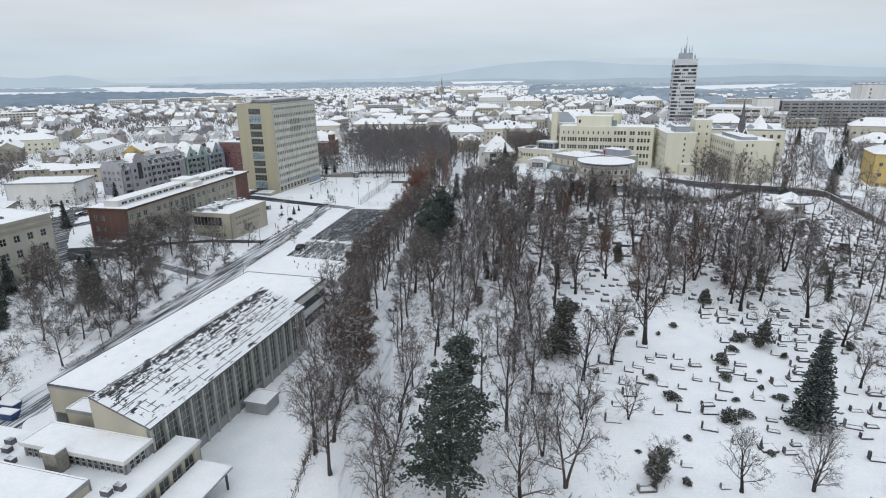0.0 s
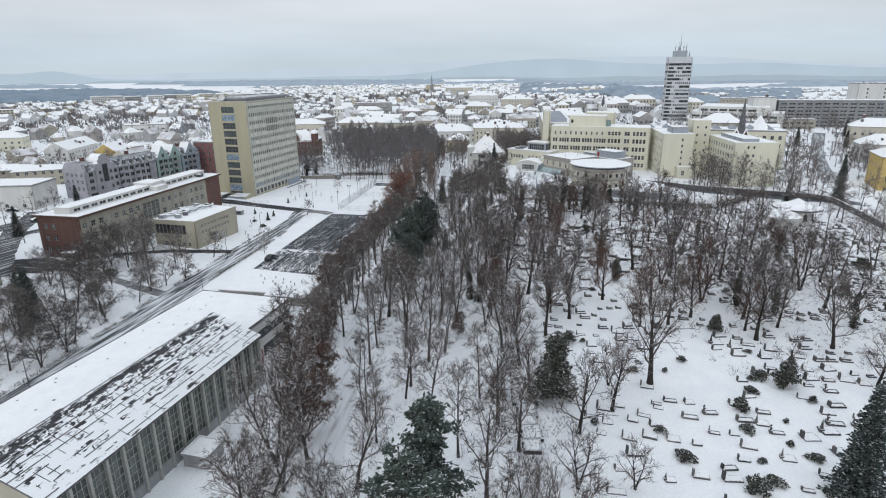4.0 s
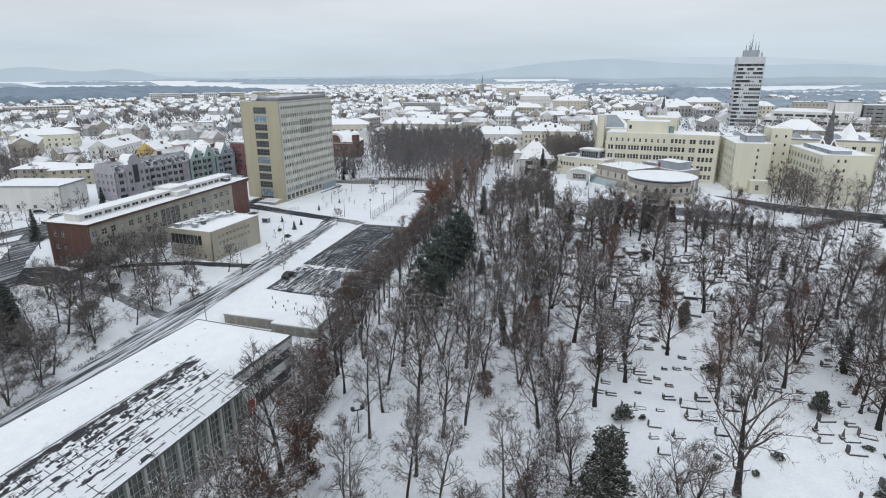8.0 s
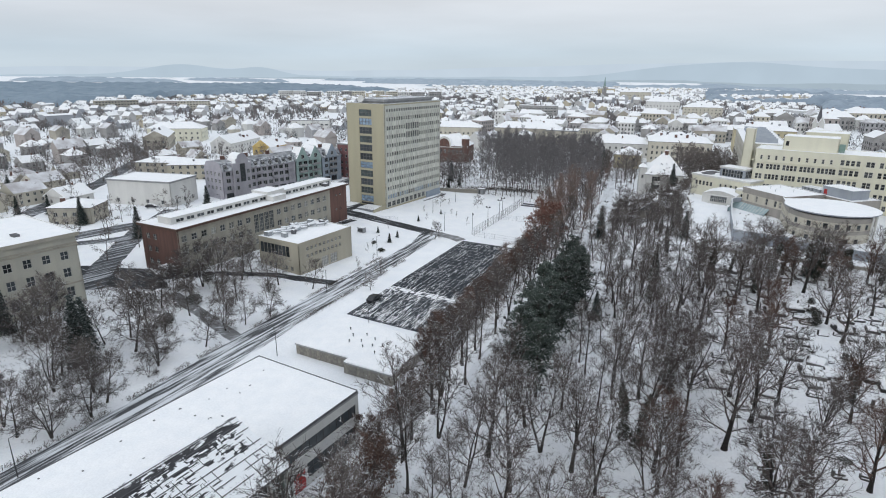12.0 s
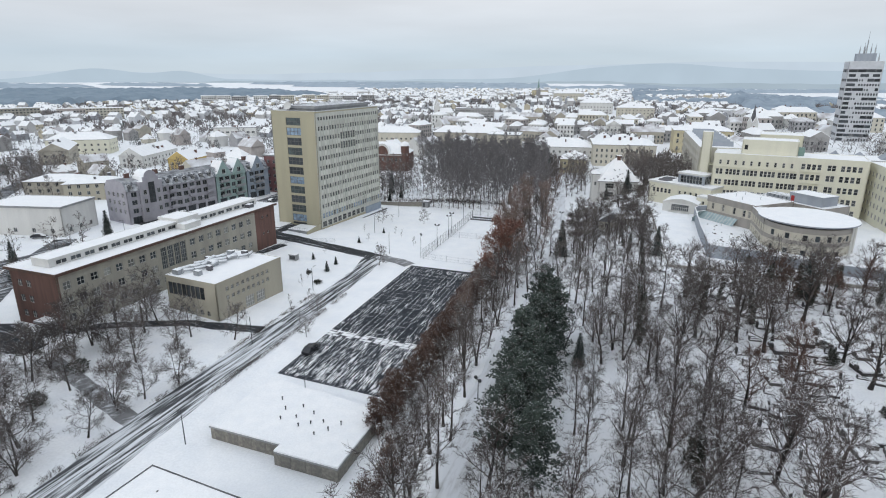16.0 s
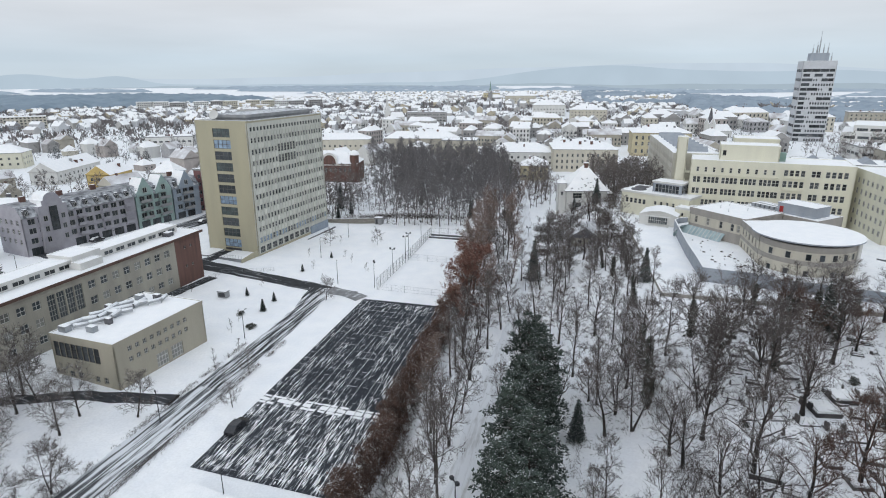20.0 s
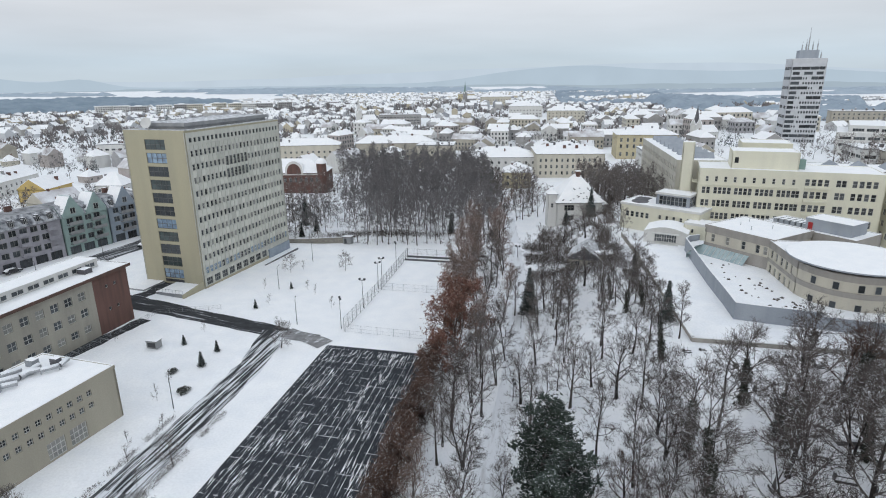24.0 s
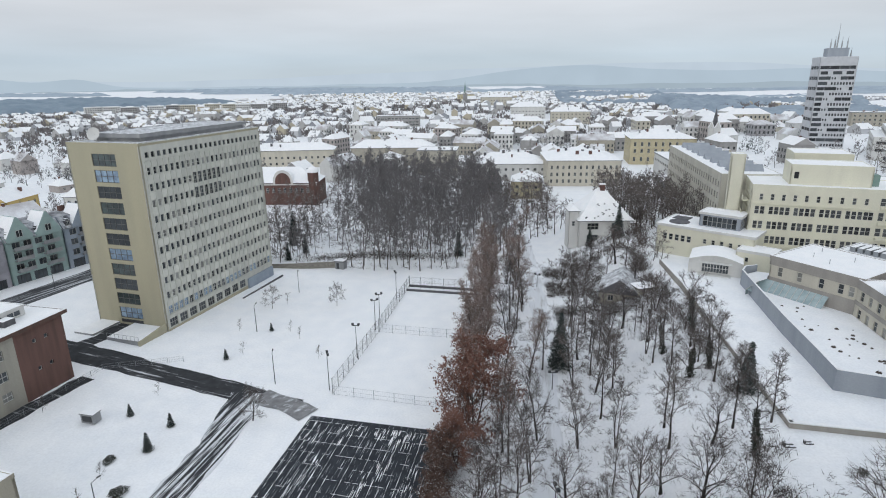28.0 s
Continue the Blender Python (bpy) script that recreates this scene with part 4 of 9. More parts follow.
    ob = part("bare_slate", bare, SLATE, p, "dark slates where the snow has slid off")
    tagged(ob, "dark slates where the snow has slid off", kind="stuff")
    g = Geo()
    g.quad((x0, y0, 8.0), (x0, y1, 8.0), (x0, y1, zr), (x0, y0, zr))
    part("wall", g, DARKGREY, p)
    for y, n in ((y0, -1), (y1, 1)):
        g = Geo()
        q = [(x0, y, 0), (x1, y, 0), (x1, y, ze), (x0, y, zr)]
        g.quad(*(q if n < 0 else q[::-1]))
        part("wall", g, CON, p)
    ms = pose(x1, y0, 0, 0, 0, 90)
    wins = [(0.6 + 2.56 * k, 0.6 + 2.56 * k + 2.2, 1.6, 8.6, 3, 6, FRAMEG, MURKY) for k in range(16)]
    facade(p, ms, y1 - y0, 0, 9.05, wins, GREY)
    pil = Geo()
    pil.box(-0.18, 0.18, -0.25, -0.003, 0, 9.0)
    pm = pil.mesh("pilaster", [FRAMEG])
    for k in range(17):
        put("pilaster", pm, p, ms @ pose(0.42 + 2.56 * k - 0.0, 0, 0))
    for x, y, h in ((-6.6, -50.5, 1.3), (-6.9, -44, 0.9), (-6.4, -33, 0.9), (-6.6, -27, 0.8)):
        v = Geo()
        v.box(x - 0.3, x + 0.3, y - 0.3, y + 0.3, 8.7, 8.7 + h, 0, 1)
        v.box(x - 0.4, x + 0.4, y - 0.4, y + 0.4, 8.7 + h, 8.8 + h, 1)
        part("roof_vent", v, [GREY, ROOFSNOW], p)
    k = Geo()
    rng = random.Random(8)
    for _ in range(26):
        x, y = rng.uniform(-19, -6), rng.uniform(-50, -1)
        k.box(x, x + rng.uniform(0.1, 0.35), y, y + rng.uniform(0.1, 0.3), 8.7, 8.78)
    part("roof_debris", k, DARKGREY, p)
    # little flat-roofed plant house by the glazed side
    b = thing("plant_house", "small grey plant room with snowy flat roof against the glazed side", "outbuilding", -26.5, 122.5, 0, -15.0)
    g = Geo()
    g.box(5.0, 8.8, -40.2, -36.4, 0, 1.9)
    part("wall", g, GREY, b)
    roof_flat(b, 4.95, -40.3, 3.9, 4.0, 1.9, over=0.15, thick=0.15, kh=0.15)
    g = Geo()
    g.box(5.2, 7.4, -36.0, -33.5, 0, 1.4, 0, 1)
    part("lean_to", g, [WHITE, ROOFSNOW], b)


SLATE = mat("wet_slates", (0.035, 0.036, 0.04), (0.06, 0.06, 0.065), 0.7, 1, 8)
RIBSNOW = streaked("thawing_roof", (0.045, 0.045, 0.05), (0.88, 0.90, 0.92), 15, 1.3, 0.5, 0.345, 0.42)
MURKY = mat("murky_old_glass", (0.10, 0.12, 0.11), (0.045, 0.055, 0.055), 0.15, 0.7, 4, 0, vary=0.4, spec=0.5)
build_gym()


def build_gym_front():
    """Low entrance wings in front of the sports hall."""
    p = thing("entrance_wing", "low flat-roofed entrance wing with a glazed lantern on its snowy roof", "school building", -26.5, 122.5, 0, -15.0)
    bays = [(0.7 + 2.35 * k, 2.5 + 2.35 * k, 1.5, 4.5, 2, 2, FRAMEG, GLASS) for k in range(10)]
    facade(p, side_pose("right", -22, -80, 30, 25), 25.0, 0, 5.0, bays, SANDY)
    facade(p, side_pose("left", -22, -80, 30, 20.8), 20.8, 0, 5.0, grid(20.8, 7, 1.8, [(1.6, 1.8)]), SANDY)
    facade(p, side_pose("front", -22, -80, 30, 20.8), 30.0, 0, 5.0, [], SANDY)
    facade(p, side_pose("back", -22, -80, 18.5, 20.8), 18.5, 0, 5.0, [], SANDY)
    facade(p, side_pose("back", 4.3, -60, 3.7, 5.0), 3.7, 0, 5.0, [], SANDY)
    g, i = Geo(), Geo()
    outline = [(-22.2, -80.2), (8.2, -80.2), (8.2, -54.8), (4.25, -54.8), (4.25, -59.06), (-22.2, -59.06)]
    g.prism(outline, 5.0, 5.4)
    part("roof", g, WHITE, p)
    i.prism([(-22.05, -80.05), (8.05, -80.05), (8.05, -54.95), (4.3, -54.95), (4.3, -59.1), (-22.05, -59.1)], 5.404, 5.56)
    part("snow_cover", i, ROOFSNOW, p)
    block(p, -13.5, -55.8, 8.4, 3.2, 0, 7.0, SANDY, kh=0.2)
    block(p, -12.0, -63.6, 16.0, 4.4, 5.3, 7.2, GREY, front=grid(16.0, 16, 0.84, [(5.55, 1.45)], nv=1, nh=2, m0=0.3), right=grid(4.4, 3, 0.8, [(5.55, 1.45)], nv=1, nh=2), left=grid(4.4, 3, 0.8, [(5.55, 1.45)], nv=1, nh=2), kh=0.2, over=0.3, m=WHITE)
    block(p, -20.5, -79, 22.5, 12.2, 5.3, 6.6, SANDY, kh=0.2)
    c = Geo()
    c.box(-6.4, -4.2, -65.6, -64.0, 5.3, 8.6)
    c.box(-6.5, -4.1, -65.7, -63.9, 8.6, 8.8, 1)
    part("chimney", c, [STONE, ROOFSNOW], p, "squat rubble-stone chimney stack")
    for x, y in ((-16.5, -62), (-15.2, -63.5), (-2.8, -66.2), (-12.5, -65.2), (4.4, -67.0), (5.2, -65.8)):
        g = Geo()
        g.box(x - 0.6, x + 0.6, y - 0.4, y + 0.4, 5.5, 6.3, 0, 1)
        part("roof_unit", g, [DARKGREY, PATCHY], p)
    c = thing("canopy_roof", "low snow-covered canopy on dark posts beside the entrance wing", "canopy", -26.5, 122.5, 0, -15.0)
    g = Geo()
    g.box(8.4, 13.6, -80, -56, 2.7, 2.95, 0)
    part("roof", g, [GREY], c)
    g = Geo()
    g.box(8.45, 13.55, -79.95, -56.05, 2.954, 3.15, 0)
    part("snow_cover", g, [ROOFSNOW], c)
    for x in (8.8, 13.2):
        for y in (-79, -68, -57):
            g = Geo()
            g.box(x - 0.12, x + 0.12, y - 0.12, y + 0.12, 0, 2.7)
            part("post", g, DARKMETAL, c)


build_gym_front()


def build_shed():
    p = thing("garage_row", "low stone-walled garage row with a smooth snowy flat roof", "garage", -49.5, 145.1, 0, -12.0)
    out = [(0, 0), (12.6, 0), (12.6, -1.6), (22.9, -1.6), (22.4, 12.5), (0, 15.0)]
    g = Geo()
    g.prism(out, -0.3, 2.0)
    part("wall", g, STONE, p)
    g = Geo()
    g.prism([(x + (-0.15 if x < 1 else 0.15), y + (-0.15 if y < 5 else 0.15)) for x, y in out], 2.0, 2.25)
    part("roof", g, GREY, p)
    g = Geo()
    g.prism([(x + (-0.1 if x < 1 else 0.1), y + (-0.1 if y < 5 else 0.1)) for x, y in out], 2.254, 2.5)
    part("snow_cover", g, ROOFSNOW, p)
    for k in range(9):
        x = 0.8 + 2.5 * k if k < 5 else 1.2 + 2.5 * k
        if x > 20.8:
            continue
        y = 0 if x < 12 else -1.6
        d = Geo()
        d.box(x, x + 1.7, y - 0.05, y - 0.004, 0.1, 1.8)
        d.box(x - 0.1, x + 1.8, y - 0.09, y - 0.004, 1.8, 1.95)
        part("door", d, mat("grey_wood_door", (0.24, 0.23, 0.2), (0.17, 0.16, 0.15), 0.8, 2, 9), p)
    rng = random.Random(4)
    for x, y in ((9, 5), (11, 6.2), (12.6, 4.4), (14, 5.6), (15.6, 6.6), (13, 8), (17.4, 5), (18.4, 7), (8.2, 7.4), (16, 3.4), (6.0, 9.6), (10.4, 9)):
        v = Geo()
        h = rng.uniform(0.35, 0.6)
        v.tube((x, y, 2.45), (x, y, 2.5 + h), 0.09, 0.09, 6, cap=True)
        v.tube((x, y, 2.5 + h), (x, y, 2.62 + h), 0.16, 0.10, 6, cap=True)
        part("vent_pipe", v, DARKMETAL, p)


build_shed()


def build_pale():
    p = thing("institute_building", "pale beige three-storey institute with a moulded cornice and snowy roof", "school building", -106.1, 151.1, 0, -18.0)
    rows = [(4.0, 2.3), (8.6, 2.1), (12.6, 1.9)]
    block(p, -26, -38, 26, 38, 1, 17.6, mat("pale_stone_render", (0.50, 0.49, 0.42), (0.43, 0.42, 0.37), 0.9, 0.4, 6, streak=True), right=grid(38, 10, 1.6, rows, 1.0, nv=2, nh=2), over=0.6, thick=0.5, kh=0.3, m=BEIGE)
    for z, o in ((15.4, 0.25), (15.9, 0.12), (6.9, 0.12)):
        g = Geo()
        g.box(-26 - o, o, -38 - o, -38, z, z + 0.35)
        g.box(0, o, -38, o, z, z + 0.35)
        g.box(-26 - o, 0, 0, o, z, z + 0.35)
        g.box(-26 - o, -26, -38, 0, z, z + 0.35)
        part("cornice", g, BEIGE, p)
    g = Geo()
    g.box(-7.5, -5.5, -9.5, -8.3, 18.2, 18.8)
    part("roof_hatch", g, DARKGREY, p)


build_pale()


# ---- hospital side ----
def build_annex():
    p = thing("clinic_annex", "two-storey taupe clinic annex with cream window bands and snowy roof", "clinic", 49.6, 260.4, 0, -58.5)
    TAUPE = mat("taupe_cladding", (0.36, 0.34, 0.315), (0.30, 0.285, 0.265), 0.8, 0.5, 5, streak=True)
    band = [(2.0 + 3.3 * k, 4.9 + 3.3 * k, 14.2, 15.8, 3, 1, FRAME, GLASS) for k in range(4)]
    # local x runs along the front towards the round hall, y goes back
    up = [(x, x + 0.95, 13.7, 15.6, 1, 2, FRAME, gm) for x, gm in ((1.6, CURTAIN), (5.4, CURTAIN), (9.4, GLASS), (12.8, GLASS), (14.6, CURTAIN))]
    side = [(x, x + 1.1, 13.7, 15.6, 1, 2, FRAME, CURTAIN) for x in (1.6, 5.2, 8.8, 12.4)]
    block(p, 0, 0, 17.0, 15.0, 9.0, 13.3, TAUPE, roof=False)
    block(p, 0.12, 0.12, 16.76, 14.76, 13.3, 15.8, SANDYW, front=up, left=side, roof=False)
    block(p, 0, 0, 17.0, 15.0, 15.8, 17.0, TAUPE, over=0.1, kh=0.3, m=TAUPE)
    # the wing between the annex and the round hall, two window bands over the terrace
    q = thing("clinic_wing", "two-storey cream clinic wing with taupe bands and snowy roof", "clinic", 56.0, 232.0, 0, -7.7)
    wl_ = [(1.2 + 2.6 * k, 2.3 + 2.6 * k, z, z + 1.7, 1, 2, FRAMEG, (GLASS, CURTAIN)[k % 2]) for z in (10.6, 13.9) for k in range(5)]
    block(q, 0, 0, 10.0, 14.6, 9.0, 12.9, SANDYW, left=[w for w in wl_ if w[2] < 12], roof=False)
    block(q, -0.12, -0.12, 10.24, 14.84, 12.9, 13.6, TAUPE, roof=False)
    block(q, 0, 0, 10.0, 14.6, 13.6, 15.8, SANDYW, left=[w for w in wl_ if w[2] > 12], roof=False)
    block(q, -0.12, -0.12, 10.24, 14.84, 15.8, 16.8, TAUPE, kh=0.25, m=TAUPE)
    for x, y in ((5, 6), (9, 4), (11, 9), (4, 11)):
        g = Geo()
        g.tube((x, y, 17.4), (x, y, 18.5), 0.07, 0.07, 5, cap=True)
        part("vent_pipe", g, METAL, p)
    # glazed lean-to
    g = Geo()
    for k in range(9):
        x = 1.5 + 1.15 * k
        g.quad((x + 0.06, -2.6, 10.0), (x + 1.09, -2.6, 10.0), (x + 1.09, -0.05, 12.6), (x + 0.06, -0.05, 12.6), 1)
        g.tube((x, -2.6, 10.0), (x, -0.05, 12.65), 0.06, 0.06, 4, 0)
        g.tube((x, -2.6, 8.9), (x, -2.6, 10.0), 0.06, 0.06, 4, 0)
        g.quad((x + 0.06, -2.6, 8.9), (x + 1.09, -2.6, 8.9), (x + 1.09, -2.6, 9.95), (x + 0.06, -2.6, 9.95), 1)
    g.tube((1.5, -2.6, 10.0), (11.9, -2.6, 10.0), 0.07, 0.07, 4, 0)
    for k in range(7):
        y = -2.6 + 1.1 * k
        g.quad((-2.6, y + 1.04, 10.0), (-2.6, y + 0.06, 10.0), (-0.05, y + 0.06, 12.6), (-0.05, y + 1.04, 12.6), 1)
        g.tube((-2.6, y, 10.0), (-0.05, y, 12.65), 0.06, 0.06, 4, 0)
        g.quad((-2.6, y + 1.04, 8.9), (-2.6, y + 0.06, 8.9), (-2.6, y + 0.06, 9.95), (-2.6, y + 1.04, 9.95), 1)
    g.quad((-2.6, -2.6, 10.0), (1.5, -2.6, 10.0), (1.5, -0.05, 12.6), (-0.05, -0.05, 12.6), 1)
    part("glass_canopy", g, [FRAME, TEALG], p, "white-framed sloping glass canopy")
    # long back part
    block(p, 4.0, 15.2, 22.0, 11.0, 9.0, 16.6, TAUPE, kh=0.3, m=TAUPE)
    g = Geo()
    g.box(14.0, 24.0, 17, 23.5, 16.9, 19.6, 0)
    part("plant_room", g, WALLGREY, p, "blue-grey rooftop plant room")
    roof_flat(p, 13.9, 16.9, 10.2, 6.7, 19.6, thick=0.2, kh=0.15, m=WALLGREY)
    g = Geo()
    g.box(14.6, 15.6, 16.9, 16.98, 17.2, 19.0)
    part("door", g, REDP, p, "red plant-room door")
    for k in range(6):
        g = Geo()
        g.box(6 + 1.4 * k, 7 + 1.4 * k, 17.5, 21.5, 16.95, 18.2, 0, 1)
        part("cooling_unit", g, [METAL, ROOFSNOW], p)
    g = Geo()
    for k in range(12):
        g.tube((4.5 + 1.1 * k, 15.6, 16.9), (4.5 + 1.1 * k, 15.6, 17.8), 0.03, 0.03, 4)
    g.tube((4.5, 15.6, 17.8), (16.6, 15.6, 17.8), 0.03, 0.03, 4)
    part("railing", g, METAL, p)
    # the round hall under its disc
    r = thing("rotunda", "round taupe hall under a wide white disc-shaped roof", "clinic", 66.0, 231.8, 0, 0)
    n = 48

    def ring(rad, k):
        return (rad * math.cos(2 * math.pi * k / n), rad * math.sin(2 * math.pi * k / n))
    RW = 9.9
    for z0, z1, rr, mt, nm in ((8.4, 9.3, RW + 0.1, GREY, "plinth"), (9.3, 13.0, RW, SANDYW, "wall"), (13.0, 14.0, RW + 0.15, TAUPE, "wall_band"), (14.0, 16.0, RW, SANDYW, "wall"), (16.0, 17.3, RW + 0.15, TAUPE, "wall_band")):
        g = Geo()
        g.prism([ring(rr, k) for k in range(n)], z0, z1)
        part(nm, g, mt, r)
    for z in (10.2, 14.2):
        for k in (27, 30, 33, 35, 37, 39, 41, 44):
            if (k + int(z)) % 3 == 0 and z < 12:
                continue
            a = 2 * math.pi * k / n
            put("window", window_mesh(1.1, 1.7 if z < 12 else 1.5, 1, 1, FRAMEG, GLASS), r, Matrix.Translation((math.cos(a) * (RW + 0.05), math.sin(a) * (RW + 0.05), z)) @ pose(0, 0, 0, 0, 0, math.degrees(a) + 90) @ pose(-0.55, -0.06, 0))
    g = Geo()
    g.prism([ring(RW - 0.6, k) for k in range(n)], 17.3, 17.9)
    part("roof_neck", g, DARKGREY, r)
    g = Geo()
    R = 11.3
    for k in range(n):
        a, b = ring(R, k), ring(R, k + 1)
        a1, b1 = ring(R - 0.9, k), ring(R - 0.9, k + 1)
        a2, b2 = ring(R - 4, k), ring(R - 4, k + 1)
        g.quad((*a1, 17.75), (*b1, 17.75), (*b, 18.0), (*a, 18.0), 0)
        g.quad((*a, 18.0), (*b, 18.0), (*b, 18.28), (*a, 18.28), 0)
        g.quad((*a, 18.28), (*b, 18.28), (*b1, 18.42), (*a1, 18.42), 1)
        g.quad((*a1, 18.42), (*b1, 18.42), (*b2, 18.55), (*a2, 18.55), 1)
        g.tri((*a2, 18.55), (*b2, 18.55), (0, 0, 18.6), 1)
        g.tri((*b1, 17.75), (*a1, 17.75), (0, 0, 17.75), 0)
    part("disc_roof", g, [WALLGREY, ROOFSNOW], r, "wide overhanging disc roof under smooth snow")
    g = Geo()
    for k in (42, 44, 46):
        x, y = ring(R - 0.8, k)
        g.tube((x, y, 8.5), (x, y, 17.9), 0.25, 0.25, 8)
    part("column", g, WHITE, r)
    # retaining wall round the terrace, curving
    t = thing("retaining_wall", "smooth grey retaining wall round the clinic terrace", "wall", 0, 0, 0, kind="structure")
    pts = [(53.0, 271.5), (50.0, 270.6), (48.2, 268.0), (46.0, 256.0), (43.7, 242.8), (42.0, 231), (40.8, 223.7), (45.9, 221.6), (54, 219), (64.4, 215.4), (72, 212), (84, 207.5)]
    for (a, b), (c, d) in zip(pts, pts[1:]):
        q, s = Vector((a, b)), Vector((c, d))
        e = (s - q).normalized()
        nn = Vector((-e.y, e.x)) * 0.35
        g = Geo()
        zt = 12.0 if b > 220 else 11.2
        g.prism([tuple(q), tuple(s), tuple(s + nn), tuple(q + nn)], 7.5, zt)
        g.prism([tuple(q + nn * 0.1), tuple(s + nn * 0.1), tuple(s + nn * 0.9), tuple(q + nn * 0.9)], zt + 0.003, zt + 0.09, 1)
        part("wall_segment", g, [WALLGREY, ROOFSNOW], t)
    g = Geo()
    g.prism([(48.6, 268.5), (46.4, 256), (44.1, 242.8), (42.4, 231), (41.3, 224.1), (46, 222.1), (54, 219.5), (64.4, 215.9), (72, 212.5), (84, 208), (90, 228), (70, 262), (53, 271)], 8.6, 10.6)
    ob = part("terrace_ground", g, SNOW, None)
    tagged(ob, "raised clinic terrace under untouched snow", "terrace", kind="structure")
    k = Geo()
    rng = random.Random(9)
    for _ in range(40):
        x, y = rng.uniform(46, 54), rng.uniform(224, 252)
        s = rng.uniform(0.15, 0.5)
        k.tube((x, y, 10.55), (x, y, 10.65 + s * 0.5), s, s * 0.4, 6, cap=True)
    ob = part("terrace_shrubs", k, HEDGE, None)
    tagged(ob, "low bare shrubs poking out of terrace snow", "shrubs", kind="stuff")


SANDYW = mat("warm_white_render", (0.56, 0.53, 0.45), (0.49, 0.465, 0.40), 0.9, 0.4, 5, streak=True)
build_annex()


def build_yard():
    # snowy yard with a rendered boundary wall, between graveyard and villa garden
    t = thing("boundary_wall", "long pale rendered boundary wall with a snow cap", "wall", 0, 0, 0, kind="structure")
    pts = [(36.5, 285), (35.6, 268), (33.0, 245), (29.8, 214.8), (40, 212.8), (52, 210.2), (66, 206.8), (84, 202)]
    for (a, b), (c, d) in zip(pts, pts[1:]):
        q, s = Vector((a, b)), Vector((c, d))
        e = (s - q).normalized()
        nn = Vector((-e.y, e.x)) * 0.4
        k = max(1, int((s - q).length / 6))
        for i in range(k):
            u, v = q.lerp(s, i / k), q.lerp(s, (i + 1) / k)
            z = 9.2
            zb = min(height(*u), height(*v)) - 0.8
            g = Geo()
            g.prism([tuple(u), tuple(v), tuple(v + nn), tuple(u + nn)], zb, z, 0)
            g.prism([tuple(u - nn * 0.15), tuple(v - nn * 0.15), tuple(v + nn * 1.15), tuple(u + nn * 1.15)], z, z + 0.16, 1)
            part("wall_segment", g, [mat_wall, ROOFSNOW], t)
    g = Geo()
    g.prism([(30.2, 215.2), (40, 213.2), (52, 210.6), (66, 207.2), (84, 202.4), (95, 205), (100, 262), (60, 290), (37, 285), (36, 268), (33.4, 245)], 6.5, 8.75)
    ob = part("yard_ground", g, SNOW, None)
    tagged(ob, "level hospital yard under smooth snow", "yard", kind="structure")


ribbon("road_11", [(78, 252), (92, 236), (104, 224), (124, 212), (146, 201)], [6] * 5, 0.06, STREETM, "wet dark hospital drive behind the graveyard", "road", edge=0.3, seed=16)
ribbon("road_12", [(-112, 156), (-128, 182), (-140, 205), (-150, 232)], [7] * 4, 0.08, STREETM, "slushy street with dark wheel lines behind the lecture hall", "road", edge=0.3, seed=17)
mat_wall = mat("dirty_render_wall", (0.42, 0.40, 0.36), (0.33, 0.31, 0.28), 0.9, 0.5, 5, streak=True)
build_yard()


def graveyard_wall():
    t = thing("graveyard_wall", "low dark grey wall with a snow cap behind the graveyard", "wall", 0, 0, 0, kind="structure")
    pts = [(86.5, 238.0), (102.3, 225.1), (134, 208.9), (137.5, 203), (128, 163), (123, 130)]
    for (a, b), (c, d) in zip(pts, pts[1:]):
        q, e = Vector((a, b)), Vector((c, d))
        k = max(1, int((e - q).length / 6))
        for i in range(k):
            u, v = q.lerp(e, i / k), q.lerp(e, (i + 1) / k)
            w = (v - u).normalized()
            n = Vector((-w.y, w.x)) * 0.35
            g = Geo()
            g.prism([tuple(u), tuple(v), tuple(v + n), tuple(u + n)], 7.6, 10.3)
            g.prism([tuple(u - n * 0.1), tuple(v - n * 0.1), tuple(v + n * 1.1), tuple(u + n * 1.1)], 10.303, 10.42, 1)
            part("wall_segment", g, [DARKGREY, ROOFSNOW], t)


graveyard_wall()


